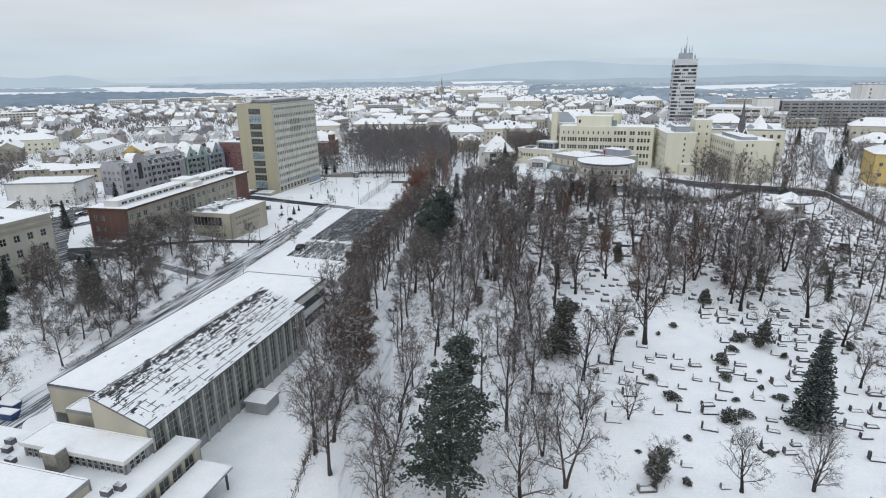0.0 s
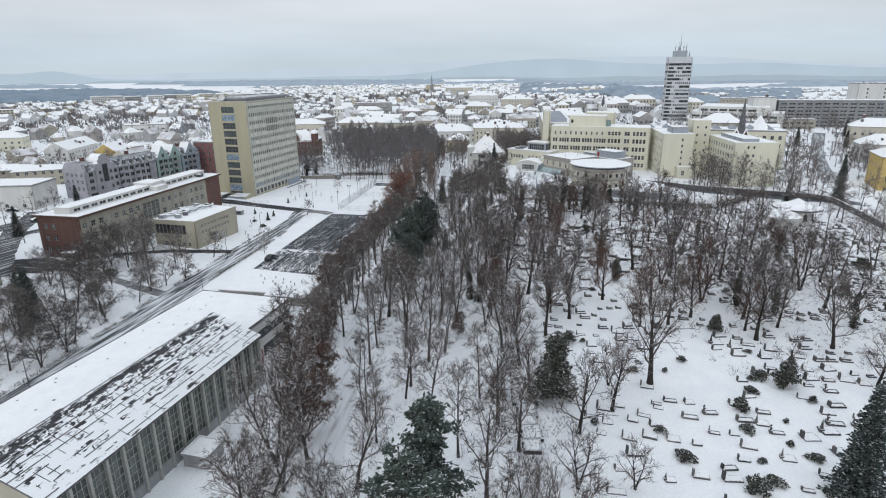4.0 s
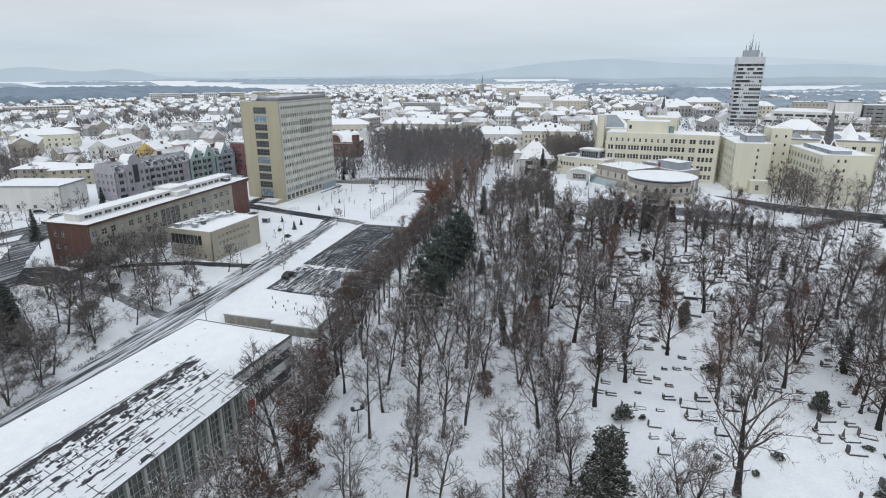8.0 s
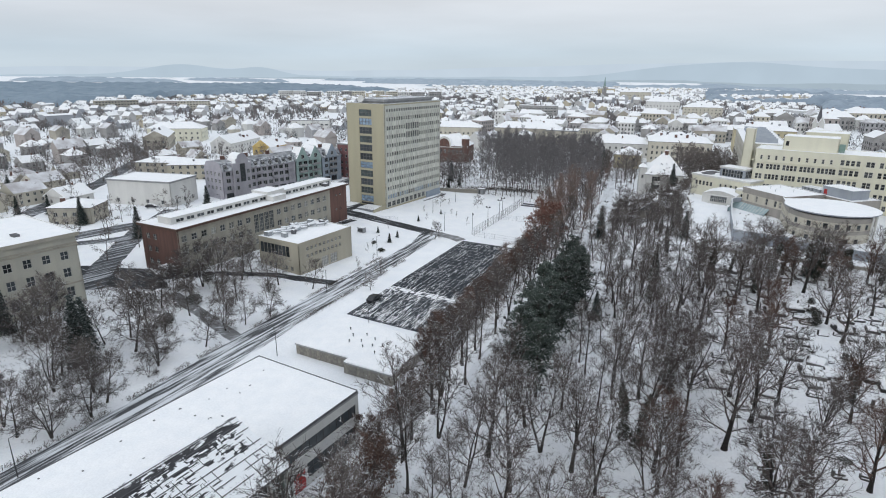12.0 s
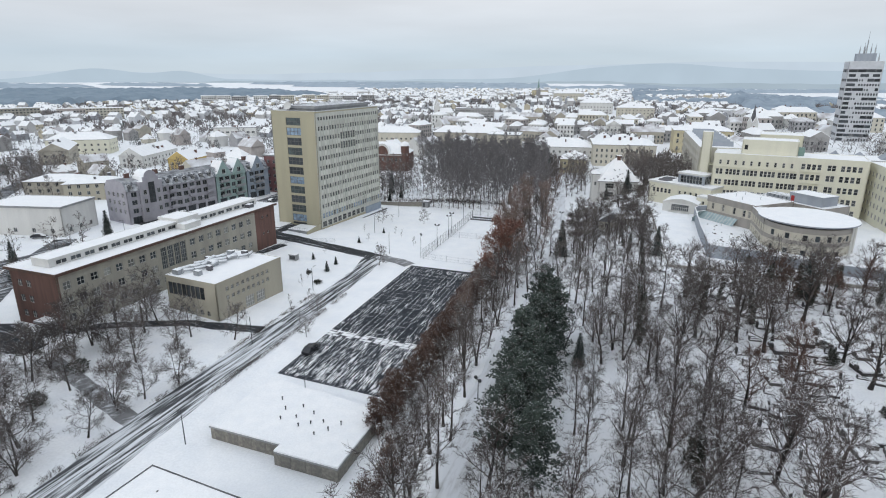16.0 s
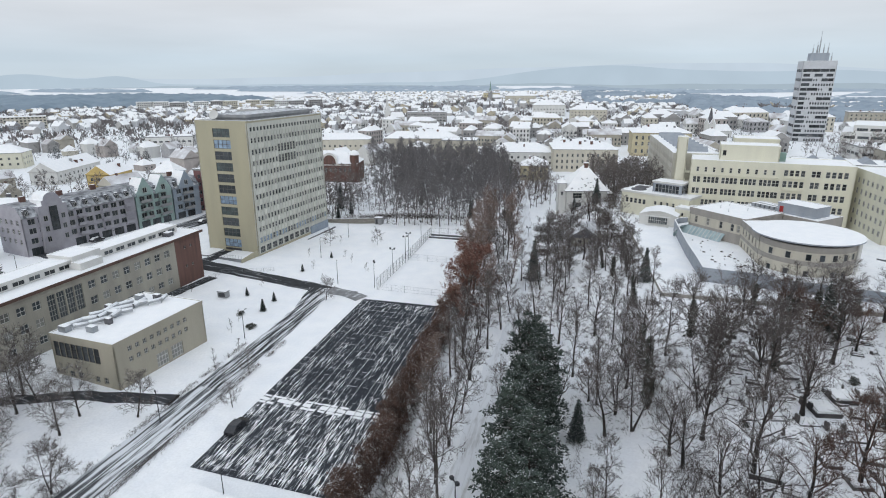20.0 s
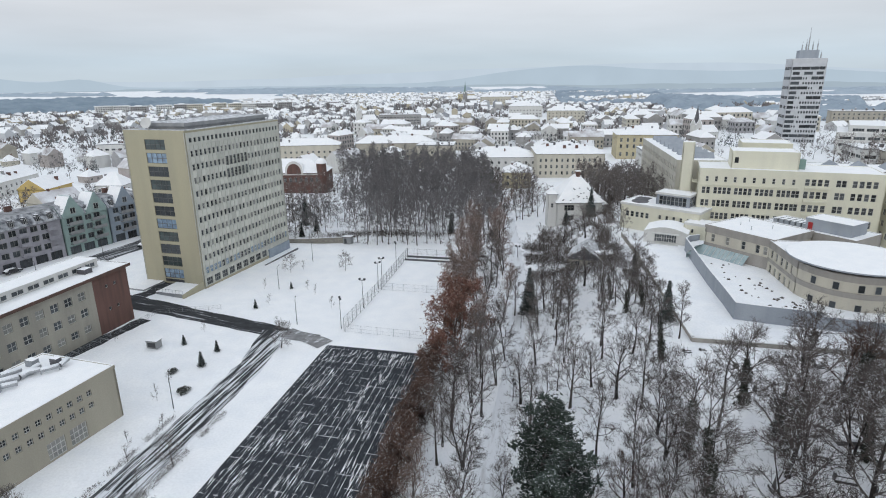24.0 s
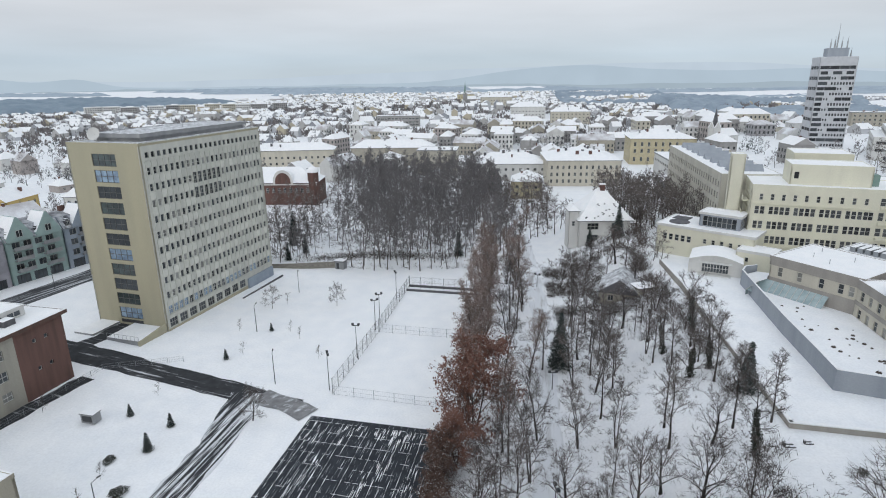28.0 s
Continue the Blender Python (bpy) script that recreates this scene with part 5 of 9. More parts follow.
def build_pavilion():
    p = thing("garden_pavilion", "white pavilion with an arched snowy roof and glazed front", "pavilion", 40.2, 276.6, 0, -26.0)
    W, D = 11.2, 9.0
    g = Geo()
    n = 14
    prof = [(W * k / n, 12.0 + 1.3 * math.sin(math.pi * k / n)) for k in range(n + 1)]
    for (a, za), (b, zb) in zip(prof, prof[1:]):
        g.quad((a, -0.3, za), (b, -0.3, zb), (b, D, zb), (a, D, za), 0)
        g.quad((a, -0.3, za - 0.3), (b, -0.3, zb - 0.3), (b, -0.3, zb), (a, -0.3, za), 1)
        g.quad((a, 0, 8.6), (b, 0, 8.6), (b, 0, zb - 0.3), (a, 0, za - 0.3), 1)
    part("roof", g, [ROOFSNOW, WHITE], p)
    g = Geo()
    g.box(0, W, 0.02, D, 8.4, 12.0)
    part("wall", g, WHITE, p)
    put("window", window_mesh(5.6, 2.2, 9, 2, FRAME, GLASS), p, pose(2.8, -0.1, 9.2))
    g = Geo()
    g.box(2.2, 9.0, -1.5, -0.1, 8.5, 9.0)
    g.box(2.2, 9.0, -1.3, -0.35, 11.55, 11.75)
    part("porch", g, WHITE, p)
    # low wing with the glass lantern behind
    q = thing("hospital_low_wing", "low cream hospital wing with a glass lantern on its snowy roof", "hospital", 38.4, 293.9, 0, -41.0)
    block(q, 0, 0, 23.0, 12.0, 8.4, 15.6, YELLOW, front=[(1.6 + 1.5 * k, 2.6 + 1.5 * k, 12.2, 13.8, 1, 2, FRAME, GLASS) for k in range(5)] + [(11.5 + 2.0 * k, 12.3 + 2.0 * k, 12.6, 13.8, 1, 2, FRAME, GLASS) for k in range(5)],
          left=grid(12, 5, 1.0, [(12.2, 1.6)]), kh=0.25, over=0.3, m=WHITE)
    block(q, 9.0, 3.5, 9.5, 6.0, 15.9, 19.2, WALLGREY, front=grid(9.5, 7, 1.1, [(16.3, 2.5)], nv=1, nh=2, fm=FRAMEG), right=grid(6, 4, 1.1, [(16.3, 2.5)], nv=1, nh=2, fm=FRAMEG), left=grid(6, 4, 1.1, [(16.3, 2.5)], nv=1, nh=2, fm=FRAMEG), kh=0.2, over=0.3, m=WHITE)
    g = Geo()
    g.tube((4, 4, 15.9), (4, 4, 16.4), 2.6, 2.4, 20, cap=True)
    g.box(1, 5, 7, 10.5, 15.9, 16.3)
    part("skylight", g, DARKGREY, q)
    block(q, 20.5, -4.5, 8.0, 6.0, 8.4, 13.4, YELLOW, front=[(2, 2.7, 11.3, 12.4, 1, 1, FRAME, GLASS)], kh=0.25, m=WHITE)


build_pavilion()


HOSPG = mat("grey_hospital_glass", (0.085, 0.09, 0.095), (0.05, 0.055, 0.06), 0.2, 0.5, 3, 0, vary=0.6, spec=0.4)


def build_hospital():
    p = thing("hospital", "large pale yellow four-storey hospital with ribbon windows and snowy roofs", "hospital", 57.3, 286.4, 0, -19.7)
    # local x along the front, y back
    L, D = 44.0, 15.0
    rows = [(23.6, 1.8), (20.2, 1.9), (16.6, 1.9), (13.0, 1.9), (9.6, 1.8)]
    wins = []
    for r, (z, h) in enumerate(rows):
        if r == 0:
            wins += [(2.2 + 2.35 * k - 0.38, 2.2 + 2.35 * k + 0.38, z, z + h * 0.85, 1, 2, FRAME, HOSPG) for k in range(10)]
            cols = [26.5, 28.0, 29.4, 30.9, 33.6, 34.8, 37.2, 38.7, 40.2, 41.7]
        else:
            wins += [(x0 + 1.15 * j - 0.48, x0 + 1.15 * j + 0.48, z, z + h, 1, 2, FRAME, HOSPG) for x0, c in ((1.6, 2), (4.6, 4), (9.8, 4), (15.0, 4), (20.2, 4), (25.0 - 0.4, 1)) for j in range(c)]
            cols = [26.5, 28.0, 29.4, 30.9, 33.6, 34.8, 37.2, 38.7, 40.2, 41.7]
        wins += [(x - 0.55, x + 0.55, z, z + h, 1, 2, FRAME, HOSPG) for x in cols]
    block(p, 0, 0, L, D, 8.0, 26.6, YELLOW, front=wins, left=grid(D, 6, 1.2, [(z, 1.8) for z, h in rows]), kh=0.4, thick=0.3, m=YELLOW)
    g = Geo()
    for z in (22.6, 12.2):
        g.box(0.2, 24.6, -0.35, -0.004, z, z + 0.18)
    for z in (23.0, 19.4, 15.8):
        g.box(26.0, 31.6, -0.7, -0.004, z - 0.1, z + 0.55)
    part("ledge", g, YELLOW, p)
    # stair blocks and roof houses
    block(p, 8.0, 3.0, 16.5, 9.5, 26.9, 31.3, YELLOW, front=[(0.8, 1.8, 28.6, 30.2, 1, 1, DARKMETAL, HOSPG)], kh=0.3, m=YELLOW)
    g = Geo()
    g.box(24.6, 26.4, 5, 8, 27.0, 29.8)
    part("roof_plant", g, GREEN, p)
    block(p, -4.8, 5.0, 3.2, 3.4, 8.0, 33.2, YELLOW, front=[], kh=0.2, m=YELLOW)
    # balconies by the stair
    for k in range(4):
        g = Geo()
        z = 12.2 + 3.5 * k
        g.box(-1.5, -0.05, 2.5, 7.0, z, z + 0.2)
        g.box(-1.5, -1.38, 2.5, 7.0, z + 0.2, z + 1.2)
        part("balcony", g, YELLOW, p)
    # long back wing
    w = thing("hospital_wing", "long four-storey hospital wing with dense windows and grey skylights", "hospital", 55.9, 300.0, 0, -8.3)
    LW = 66.0
    wr = [(11.2 + 3.1 * k, 1.8) for k in range(5)]
    block(w, 0, 0, 15.0, LW, 4.0, 26.9, CONCY, left=[(LW - 1.6 - 2.45 * k - 1.2, LW - 1.6 - 2.45 * k, z, z + h, 2, 1, FRAMEG, HOSPG) for z, h in wr for k in range(26)], front=[], kh=0.35, m=CONCY)
    for k in range(8):
        g = Geo()
        y = 5 + 7.6 * k
        g.v += [(3, y, 27.3), (12, y, 27.3), (12, y + 4, 27.3), (3, y + 4, 27.3), (3, y + 2, 29.2), (12, y + 2, 29.2)]
        i = 0
        g.f += [(0, 1, 5, 4), (2, 3, 4, 5), (1, 2, 5), (3, 0, 4)]
        g.m += [0, 1, 0, 0]
        part("skylight", g, [WALLGREY, ROOFSNOW], w)
    # blocks towards the graveyard
    c = thing("hospital_block", "plain pale yellow hospital block, few windows on its end", "hospital", 98.3, 255.4, 0, -9.0)
    block(c, 0, 0, 12.8, 24.0, 8.0, 25.7, YELLOW, front=[(7.6, 8.3, 13.4 + 2.5 * k, 14.5 + 2.5 * k, 1, 1, FRAMEG, HOSPG) for k in range(5)], left=grid(24, 8, 1.4, [(10.4 + 3.0 * k, 1.6) for k in range(5)], nv=2, nh=1, gm=CURTAIN), kh=0.35, m=YELLOW)
    block(c, 6.0, -3.0, 6.8, 3.0, 8.0, 12.6, YELLOW, front=[(2, 3.2, 9.6, 11.6, 2, 2, FRAME, HOSPG)], kh=0.2, m=YELLOW)
    block(c, 4.5, 5.0, 6.5, 9.0, 26.05, 28.2, WALLGREY, kh=0.2)
    block(c, 13.2, 7.0, 7.2, 9.0, 8.0, 30.8, YELLOW, front=[(x, x + 0.7, 12 + 3.2 * k, 13.0 + 3.2 * k, 1, 1, FRAMEG, HOSPG) for k in range(6) for x in (1.7, 5.0)], kh=0.25, m=YELLOW)
    d = thing("hospital_block", "plain pale yellow hospital block with paired small windows", "hospital", 117.1, 232.8, 0, -6.0)
    block(d, 0, 0, 16.2, 29.0, 7.5, 24.6, YELLOW, front=[(x, x + 0.8, 10.4 + 3.1 * k, 11.6 + 3.1 * k, 1, 1, FRAME, HOSPG) for k in range(5) for x in (4.8, 6.9)], left=grid(29, 10, 1.7, [(9.6 + 3.1 * k, 1.7) for k in range(5)], nv=2, nh=1, gm=CURTAIN), kh=0.35, m=YELLOW)
    g = Geo()
    g.box(4.0, 10.0, 3.0, 26.0, 24.95, 26.4, 0, 1)
    part("roof_plant", g, [WALLGREY, ROOFSNOW], d)
    for k in range(4):
        g = Geo()
        g.box(3.4, 3.95, 5 + 5 * k, 8.5 + 5 * k, 25.0, 25.9)
        part("roof_light", g, METAL, d)
    # further ranges behind
    e = thing("hospital_range", "long hospital range with rows of grey rooflights in snow", "hospital", 92.0, 292.0, 0, -19.7)
    block(e, 0, 0, 70.0, 16.0, 4.0, 25.0, YELLOW, front=grid(70, 22, 1.4, [(18.0, 1.8), (21.6, 1.8)], nv=2, nh=1), left=grid(16, 4, 1.4, [(18.0, 1.8), (21.6, 1.8)]), kh=0.35)
    for k in range(9):
        g = Geo()
        x = 4 + 7.2 * k
        g.v += [(x, 4, 25.5), (x + 4.4, 4, 25.5), (x + 4.4, 12, 25.5), (x, 12, 25.5), (x + 2.2, 4, 27.2), (x + 2.2, 12, 27.2)]
        g.f += [(0, 1, 4), (2, 3, 5), (1, 2, 5, 4), (3, 0, 4, 5)]
        g.m += [0, 0, 1, 0]
        part("skylight", g, [WALLGREY, ROOFSNOW], e)
    block(e, -18, 12, 14.0, 12.0, 4.0, 31.0, YELLOW, front=[(1, 2.4, 27, 29, 1, 1, DARKMETAL, HOSPG), (4, 5.4, 27, 29, 1, 1, DARKMETAL, HOSPG)], kh=0.3, m=YELLOW)


CONCY = mat("grey_cream_panels", (0.58, 0.565, 0.50), (0.50, 0.485, 0.43), 0.9, 0.5, 5, streak=True)
build_hospital()


def build_villa():
    p = thing("villa", "white two-storey villa with a steep snowy hipped roof and chimney", "villa", 23.4, 316.9, 0, 1.0)
    wins = [(x - 1.7, x + 1.7, z, z + 2.0, 3, 2, FRAMEG, GLASS) for z in (4.6, 8.2) for x in (4.0, 11.2)]
    block(p, 0, 0, 15.0, 15.0, 1.0, 10.9, WHITE, front=wins, left=grid(15, 3, 1.4, [(4.6, 1.9), (8.2, 1.9)]), right=grid(15, 3, 1.4, [(4.6, 1.9), (8.2, 1.9)]), back=grid(15, 3, 1.4, [(4.6, 1.9), (8.2, 1.9)]), roof=False)
    hip_roof(p, 0, 0, 15, 15, 10.9, 8.6, 0.8, ridge=0.1)
    g = Geo()
    g.box(7.2, 8.6, 6.6, 8.0, 17.0, 20.6, 0)
    g.box(7.0, 8.8, 6.4, 8.2, 20.6, 20.8, 1)
    part("chimney", g, [BRICK, ROOFSNOW], p)
    block(p, -3.0, 1.5, 3.0, 5.0, 2.0, 13.5, WHITE, roof=False, front=[(1.0, 1.9, 9, 10.5, 1, 2, FRAME, GLASS)])
    hip_roof(p, -3.0, 1.5, 3.0, 5.0, 13.5, 1.6, 0.3)
    block(p, 15.0, 4, 3.5, 8.0, 2.0, 9.0, WHITE, roof=False)
    hip_roof(p, 15.0, 4.0, 3.5, 8.0, 9.0, 1.6, 0.3)
    g = Geo()
    rng = random.Random(2)
    for _ in range(22):
        x, y = rng.uniform(1, 14), rng.uniform(-0.3, 3.2)
        z = 11.1 + 8.6 * (y + 0.8) / 8.3
        g.box(x, x + 0.45, y, y + 0.25, z, z + 0.25)
    part("roof_hook", g, DARKGREY, p)


build_villa()


def build_tower_far():
    p = thing("high_rise", "twenty-storey white high-rise with dark striped windows and antennas", "high-rise", 186.5, 486.0, 0, -15.6)
    W, D, T = 18.0, 16.0, 60.0
    rng = random.Random(21)
    STRIPE = mat("white_panels", (0.55, 0.565, 0.59), (0.48, 0.495, 0.52), 0.8, 0.5, 4)
    for side in SIDES:
        ln = W if side in ("front", "back") else D
        wins = []
        for k in range(1, 19):
            z = 4.0 + 2.8 * k
            gap = rng.uniform(2.0, ln - 6.0) if rng.random() < 0.4 else -9
            if side in ("back", "right") or (side == "left" and k % 2):
                continue
            if k % 2 == 0:
                x = 0.5
                while x < ln - 1.0:
                    e = min(ln - 0.5, x + rng.choice((3.4, 4.6, 5.8)))
                    if gap < (x + e) / 2 < gap + 4.5:
                        wins += [(u, u + 0.75, z + 0.15, z + 1.35, 1, 1, DARKMETAL, GLASS) for u in (x + 0.3, x + 1.7)]
                    else:
                        wins.append((x, e, z, z + 1.75, max(1, int((e - x) / 1.15)), 1, DARKMETAL, GLASS))
                    x = e + 0.1
            else:
                wins += [(0.5, 3.0 + 0.35 * (k % 9), z, z + 1.75, 3, 1, DARKMETAL, GLASS)] + [(1.0 + 1.45 * j, 1.9 + 1.45 * j, z + 0.1, z + 1.45, 1, 1, DARKMETAL, GLASS) for j in range(4, 12)] if k != 17 else [(1.0, 4.6, z, z + 1.7, 3, 1, DARKMETAL, GLASS), (7.0, 11.4, z, z + 1.7, 4, 1, DARKMETAL, GLASS), (13.4, 17.0, z, z + 1.7, 3, 1, DARKMETAL, GLASS)]
        facade(p, side_pose(side, 0, 0, W, D), ln, 0, T, wins, STRIPE)
    roof_flat(p, 0, 0, W, D, T, thick=0.4, kh=0.4, m=STRIPE)
    g = Geo()
    g.box(4, 14, 4, 12, 60.5, 65.5)
    part("roof_house", g, WALLGREY, p)
    for x, y, h in ((5, 5, 5), (7.5, 7, 6.5), (9, 8, 13), (11.5, 9, 6), (13, 5, 6), (8.5, 10, 5), (15.5, 5, 5), (16.5, 9, 4)):
        a = Geo()
        z = 65.4 if x < 14 else 60.5
        a.tube((x, y, z), (x, y, z + h * 0.6), 0.35, 0.3, 6)
        a.tube((x, y, z + h * 0.6), (x, y, z + h), 0.15, 0.08, 5, cap=True)
        part("antenna", a, METAL, p)
    b = thing("shopping_hall", "low white shop building with banded fronts below the high-rise", "shop building", 184, 430, 6, -32.0)
    for k, (x, w, z) in enumerate(((0, 58, 16.5), (5, 44, 20.0))):
        block(b, x, 3 * k, w, 40, 0 if k == 0 else 16.8, z, WHITE, front=[(1.5 + 6 * j, 6.5 + 6 * j, zz, zz + 1.5, 4, 1, FRAMEG, GLASS) for zz in ((10.2, 13.6) if k == 0 else (17.6,)) for j in range(int((w - 4) / 6))], left=grid(40, 7, 4.5, [(10.2, 1.5), (13.6, 1.5)] if k == 0 else [(17.6, 1.5)], nv=4, nh=1), kh=0.3, m=WHITE)


build_tower_far()


# ---- trees ----
def twig(g, p, d, ln, w, rng):
    """A thin tapering sliver."""
    side = d.cross(Vector((rng.uniform(-1, 1), rng.uniform(-1, 1), rng.uniform(-1, 1))))
    if side.length < 1e-4:
        return
    side = side.normalized() * w
    i = len(g.v)
    g.v += [tuple(p - side), tuple(p + side), tuple(p + d * ln)]
    g.f.append((i, i + 1, i + 2))
    g.m.append(0)


def aside(d, angle, rng):
    """A direction turned off d by about that many degrees, any way round."""
    a = d.orthogonal().normalized()
    a.rotate(Matrix.Rotation(rng.uniform(0, 2 * math.pi), 3, d))
    t = radians(angle * rng.uniform(0.7, 1.3))
    return (d * math.cos(t) + a * math.sin(t)).normalized()


def limb(g, p, d, ln, r, level, rng, up, tips, kids, droop):
    """A bent limb with smaller limbs along it, down to slivers for twigs."""
    n = (3, 1, 1)[level]
    pts, dirs = [p], [d]
    for k in range(n):
        d = (d + Vector((rng.gauss(0, 1), rng.gauss(0, 1), rng.gauss(0, 1))) * (0.13 if level == 0 else 0.2) + Vector((0, 0, up * 0.10 - droop * 0.05 * k))).normalized()
        q = pts[-1] + d * ln / n
        r1 = r * (0.76 if level == 0 else 0.6)
        if level < 2:
            g.tube(tuple(pts[-1]), tuple(q), r, r1, 4 if level == 0 else 3)
        r = r1
        pts.append(q)
        dirs.append(d)
    if level == 2:
        twig(g, pts[0], d, ln * 1.15, 0.03 * kids[3], rng)
        for k in range(kids[2]):
            b = pts[0] + d * ln * rng.uniform(0.1, 0.95)
            e = aside(d, 42, rng)
            l2 = rng.uniform(0.6, 1.25) * (0.5 + ln * 0.35)
            twig(g, b, e, l2, 0.019 * kids[3], rng)
            tips.append(b + e * l2 * 0.6)
        return
    for k in range(kids[level]):
        t = 0.2 + 0.8 * (k + rng.random()) / kids[level]
        i = min(n - 1, int(t * n))
        b = pts[i].lerp(pts[i + 1], min(1, t * n - i))
        limb(g, b, aside(dirs[i + 1], 48 - 14 * t, rng), ln * rng.uniform(0.42, 0.62) * (1.2 - 0.45 * t), r * 0.55 + 0.012, level + 1, rng, up, tips, kids, droop)


def bare_tree(seed, h=16.0, r=0.24, clear=0.3, wide=4.0, up=0.5, limbs=10, kids=(6, 6, 5), lean=0.05, fork=1, leaves=0, twigm=None, leaf_size=0.22, leafm=None, name="tree", label="", category="tree", group="", ivy=0, geo=False, rise=0.0):
    """A trunk, limbs whose lengths follow a rounded crown, and twigs. geo: give the bare geometry back instead of an object."""
    rng = random.Random(seed)
    tg, cg, tips = Geo(), Geo(), []
    for s in range(fork):
        off = Vector((math.cos(s * 2.4 + seed), math.sin(s * 2.4 + seed), 0)) * (0.2 if fork > 1 else 0)
        d = (Vector((rng.uniform(-lean, lean), rng.uniform(-lean, lean), 1)) + off).normalized()
        rr, n = r * (1 if fork == 1 else 0.72), 8
        line, radii = [Vector((0, 0, -0.4))], [rr * 1.35]
        for k in range(n):
            d = (d + Vector((rng.gauss(0, 1), rng.gauss(0, 1), 1.0)) * 0.055).normalized()
            q = line[-1] + d * (h * 0.9 / n)
            r1 = max(0.025, r * (1 if fork == 1 else 0.72) * (1 - 0.9 * (k + 1) / n))
            rr = r1
            line.append(q)
            radii.append(r1)
        tg.pipe(line, radii, 7 if not geo else 4)
        m = max(3, int(limbs / fork ** 0.6))
        for k in range(m):
            u = (k + rng.random() * 0.7) / m
            t = clear + (0.97 - clear) * u
            i = min(n - 1, int(t * n))
            b = line[i].lerp(line[i + 1], t * n - i)
            a = k * 2.4 + rng.uniform(-0.5, 0.5)
            el = radians(18 + rise + (52 - rise * 0.4) * u + rng.uniform(-10, 10))
            e = Vector((math.cos(a) * math.cos(el), math.sin(a) * math.cos(el), math.sin(el)))
            ln = wide * (0.55 + 0.6 * math.sin(math.pi * min(1, 0.2 + 0.75 * u))) * rng.uniform(0.85, 1.15)
            kids = kids if len(kids) > 3 else (*kids, 1.0)
            limb(cg, b, e, ln, max(0.02, r * (1 - 0.75 * t) * 0.5), 0, rng, up, tips, kids, 0.3)
    if geo:
        return tg, cg
    ob = thing(name, label, category, 0, 0, 0, group=group)
    trunk = part("trunk", tg, OLDBARK if group == "graveyard trees" else BARK, ob, smooth=True)
    part("crown", cg, twigm or TWIG, ob)
    if ivy:
        ig = Geo()
        for _ in range(ivy):
            t = rng.random() ** 0.8
            k = t * 5.5
            c = line[int(k)].lerp(line[int(k) + 1], k - int(k))
            a = rng.uniform(0, 2 * math.pi)
            rad = rng.uniform(0.15, 0.95) * (1.15 - 0.6 * t) * (0.75 + 0.4 * math.sin(a * 2 + k * 2))
            spray(ig, c + Vector((math.cos(a) * rad, math.sin(a) * rad, rng.uniform(-0.4, 0.4))), rng.uniform(0.18, 0.34), rng, 1.0)
        part("ivy", ig, IVY, trunk, "dark evergreen ivy round the trunk")
    if leaves:
        lg = Geo()
        for _ in range(leaves):
            c = rng.choice(tips) + Vector((rng.gauss(0, 0.3), rng.gauss(0, 0.3), rng.gauss(0, 0.3)))
            spray(lg, c, leaf_size * rng.uniform(0.6, 1.3), rng, 1.0)
        part("foliage", lg, leafm or BROWNLEAF, ob, "withered brown leaves still hanging")
    return ob


def joined_trees(name, label, forms, spots, category="trees", twigm=None, barkm=None):
    """Many farther trees as one object, from a few grown forms, each turned and sized on its own."""
    rng = random.Random(len(spots))
    vs, fs, ms, at = [], [], [], 0
    packs = []
    for tg, cg in forms:
        v = np.array(tg.v + cg.v)
        packs.append((v, tg.f, [tuple(i + len(tg.v) for i in f) for f in cg.f]))
    for x, y, s in spots:
        v, tf, cf = rng.choice(packs)
        a = rng.uniform(0, 6.28)
        c, d = math.cos(a) * s, math.sin(a) * s
        w = np.column_stack((v[:, 0] * c - v[:, 1] * d + x, v[:, 0] * d + v[:, 1] * c + y, v[:, 2] * s * rng.uniform(0.9, 1.1) + ground_z(x, y)))
        vs.append(w)
        fs += [tuple(i + at for i in f) for f in tf]
        ms += [0] * len(tf)
        fs += [tuple(i + at for i in f) for f in cf]
        ms += [1] * len(cf)
        at += len(v)
    g = Geo()
    g.v, g.f, g.m = np.concatenate(vs).tolist(), fs, ms
    ob = part(name, g, [barkm or BARK, twigm or TWIG], None)
    return tagged(ob, label, category, kind="stuff")


def spray(g, c, s, rng, flat=0.5):
    """One small tilted leaf clump: a bent diamond."""
    a = Vector((rng.uniform(-1, 1), rng.uniform(-1, 1), rng.uniform(-flat, flat))).normalized()
    b = a.cross(Vector((rng.uniform(-0.5, 0.5), rng.uniform(-0.5, 0.5), 1))).normalized()
    up = a.cross(b) * s * 0.25
    i = len(g.v)
    g.v += [tuple(c - a * s), tuple(c + b * s * 0.5 + up), tuple(c + a * s), tuple(c - b * s * 0.5 + up)]
    g.f += [(i, i + 1, i + 2), (i, i + 2, i + 3)]
    g.m += [0, 0]


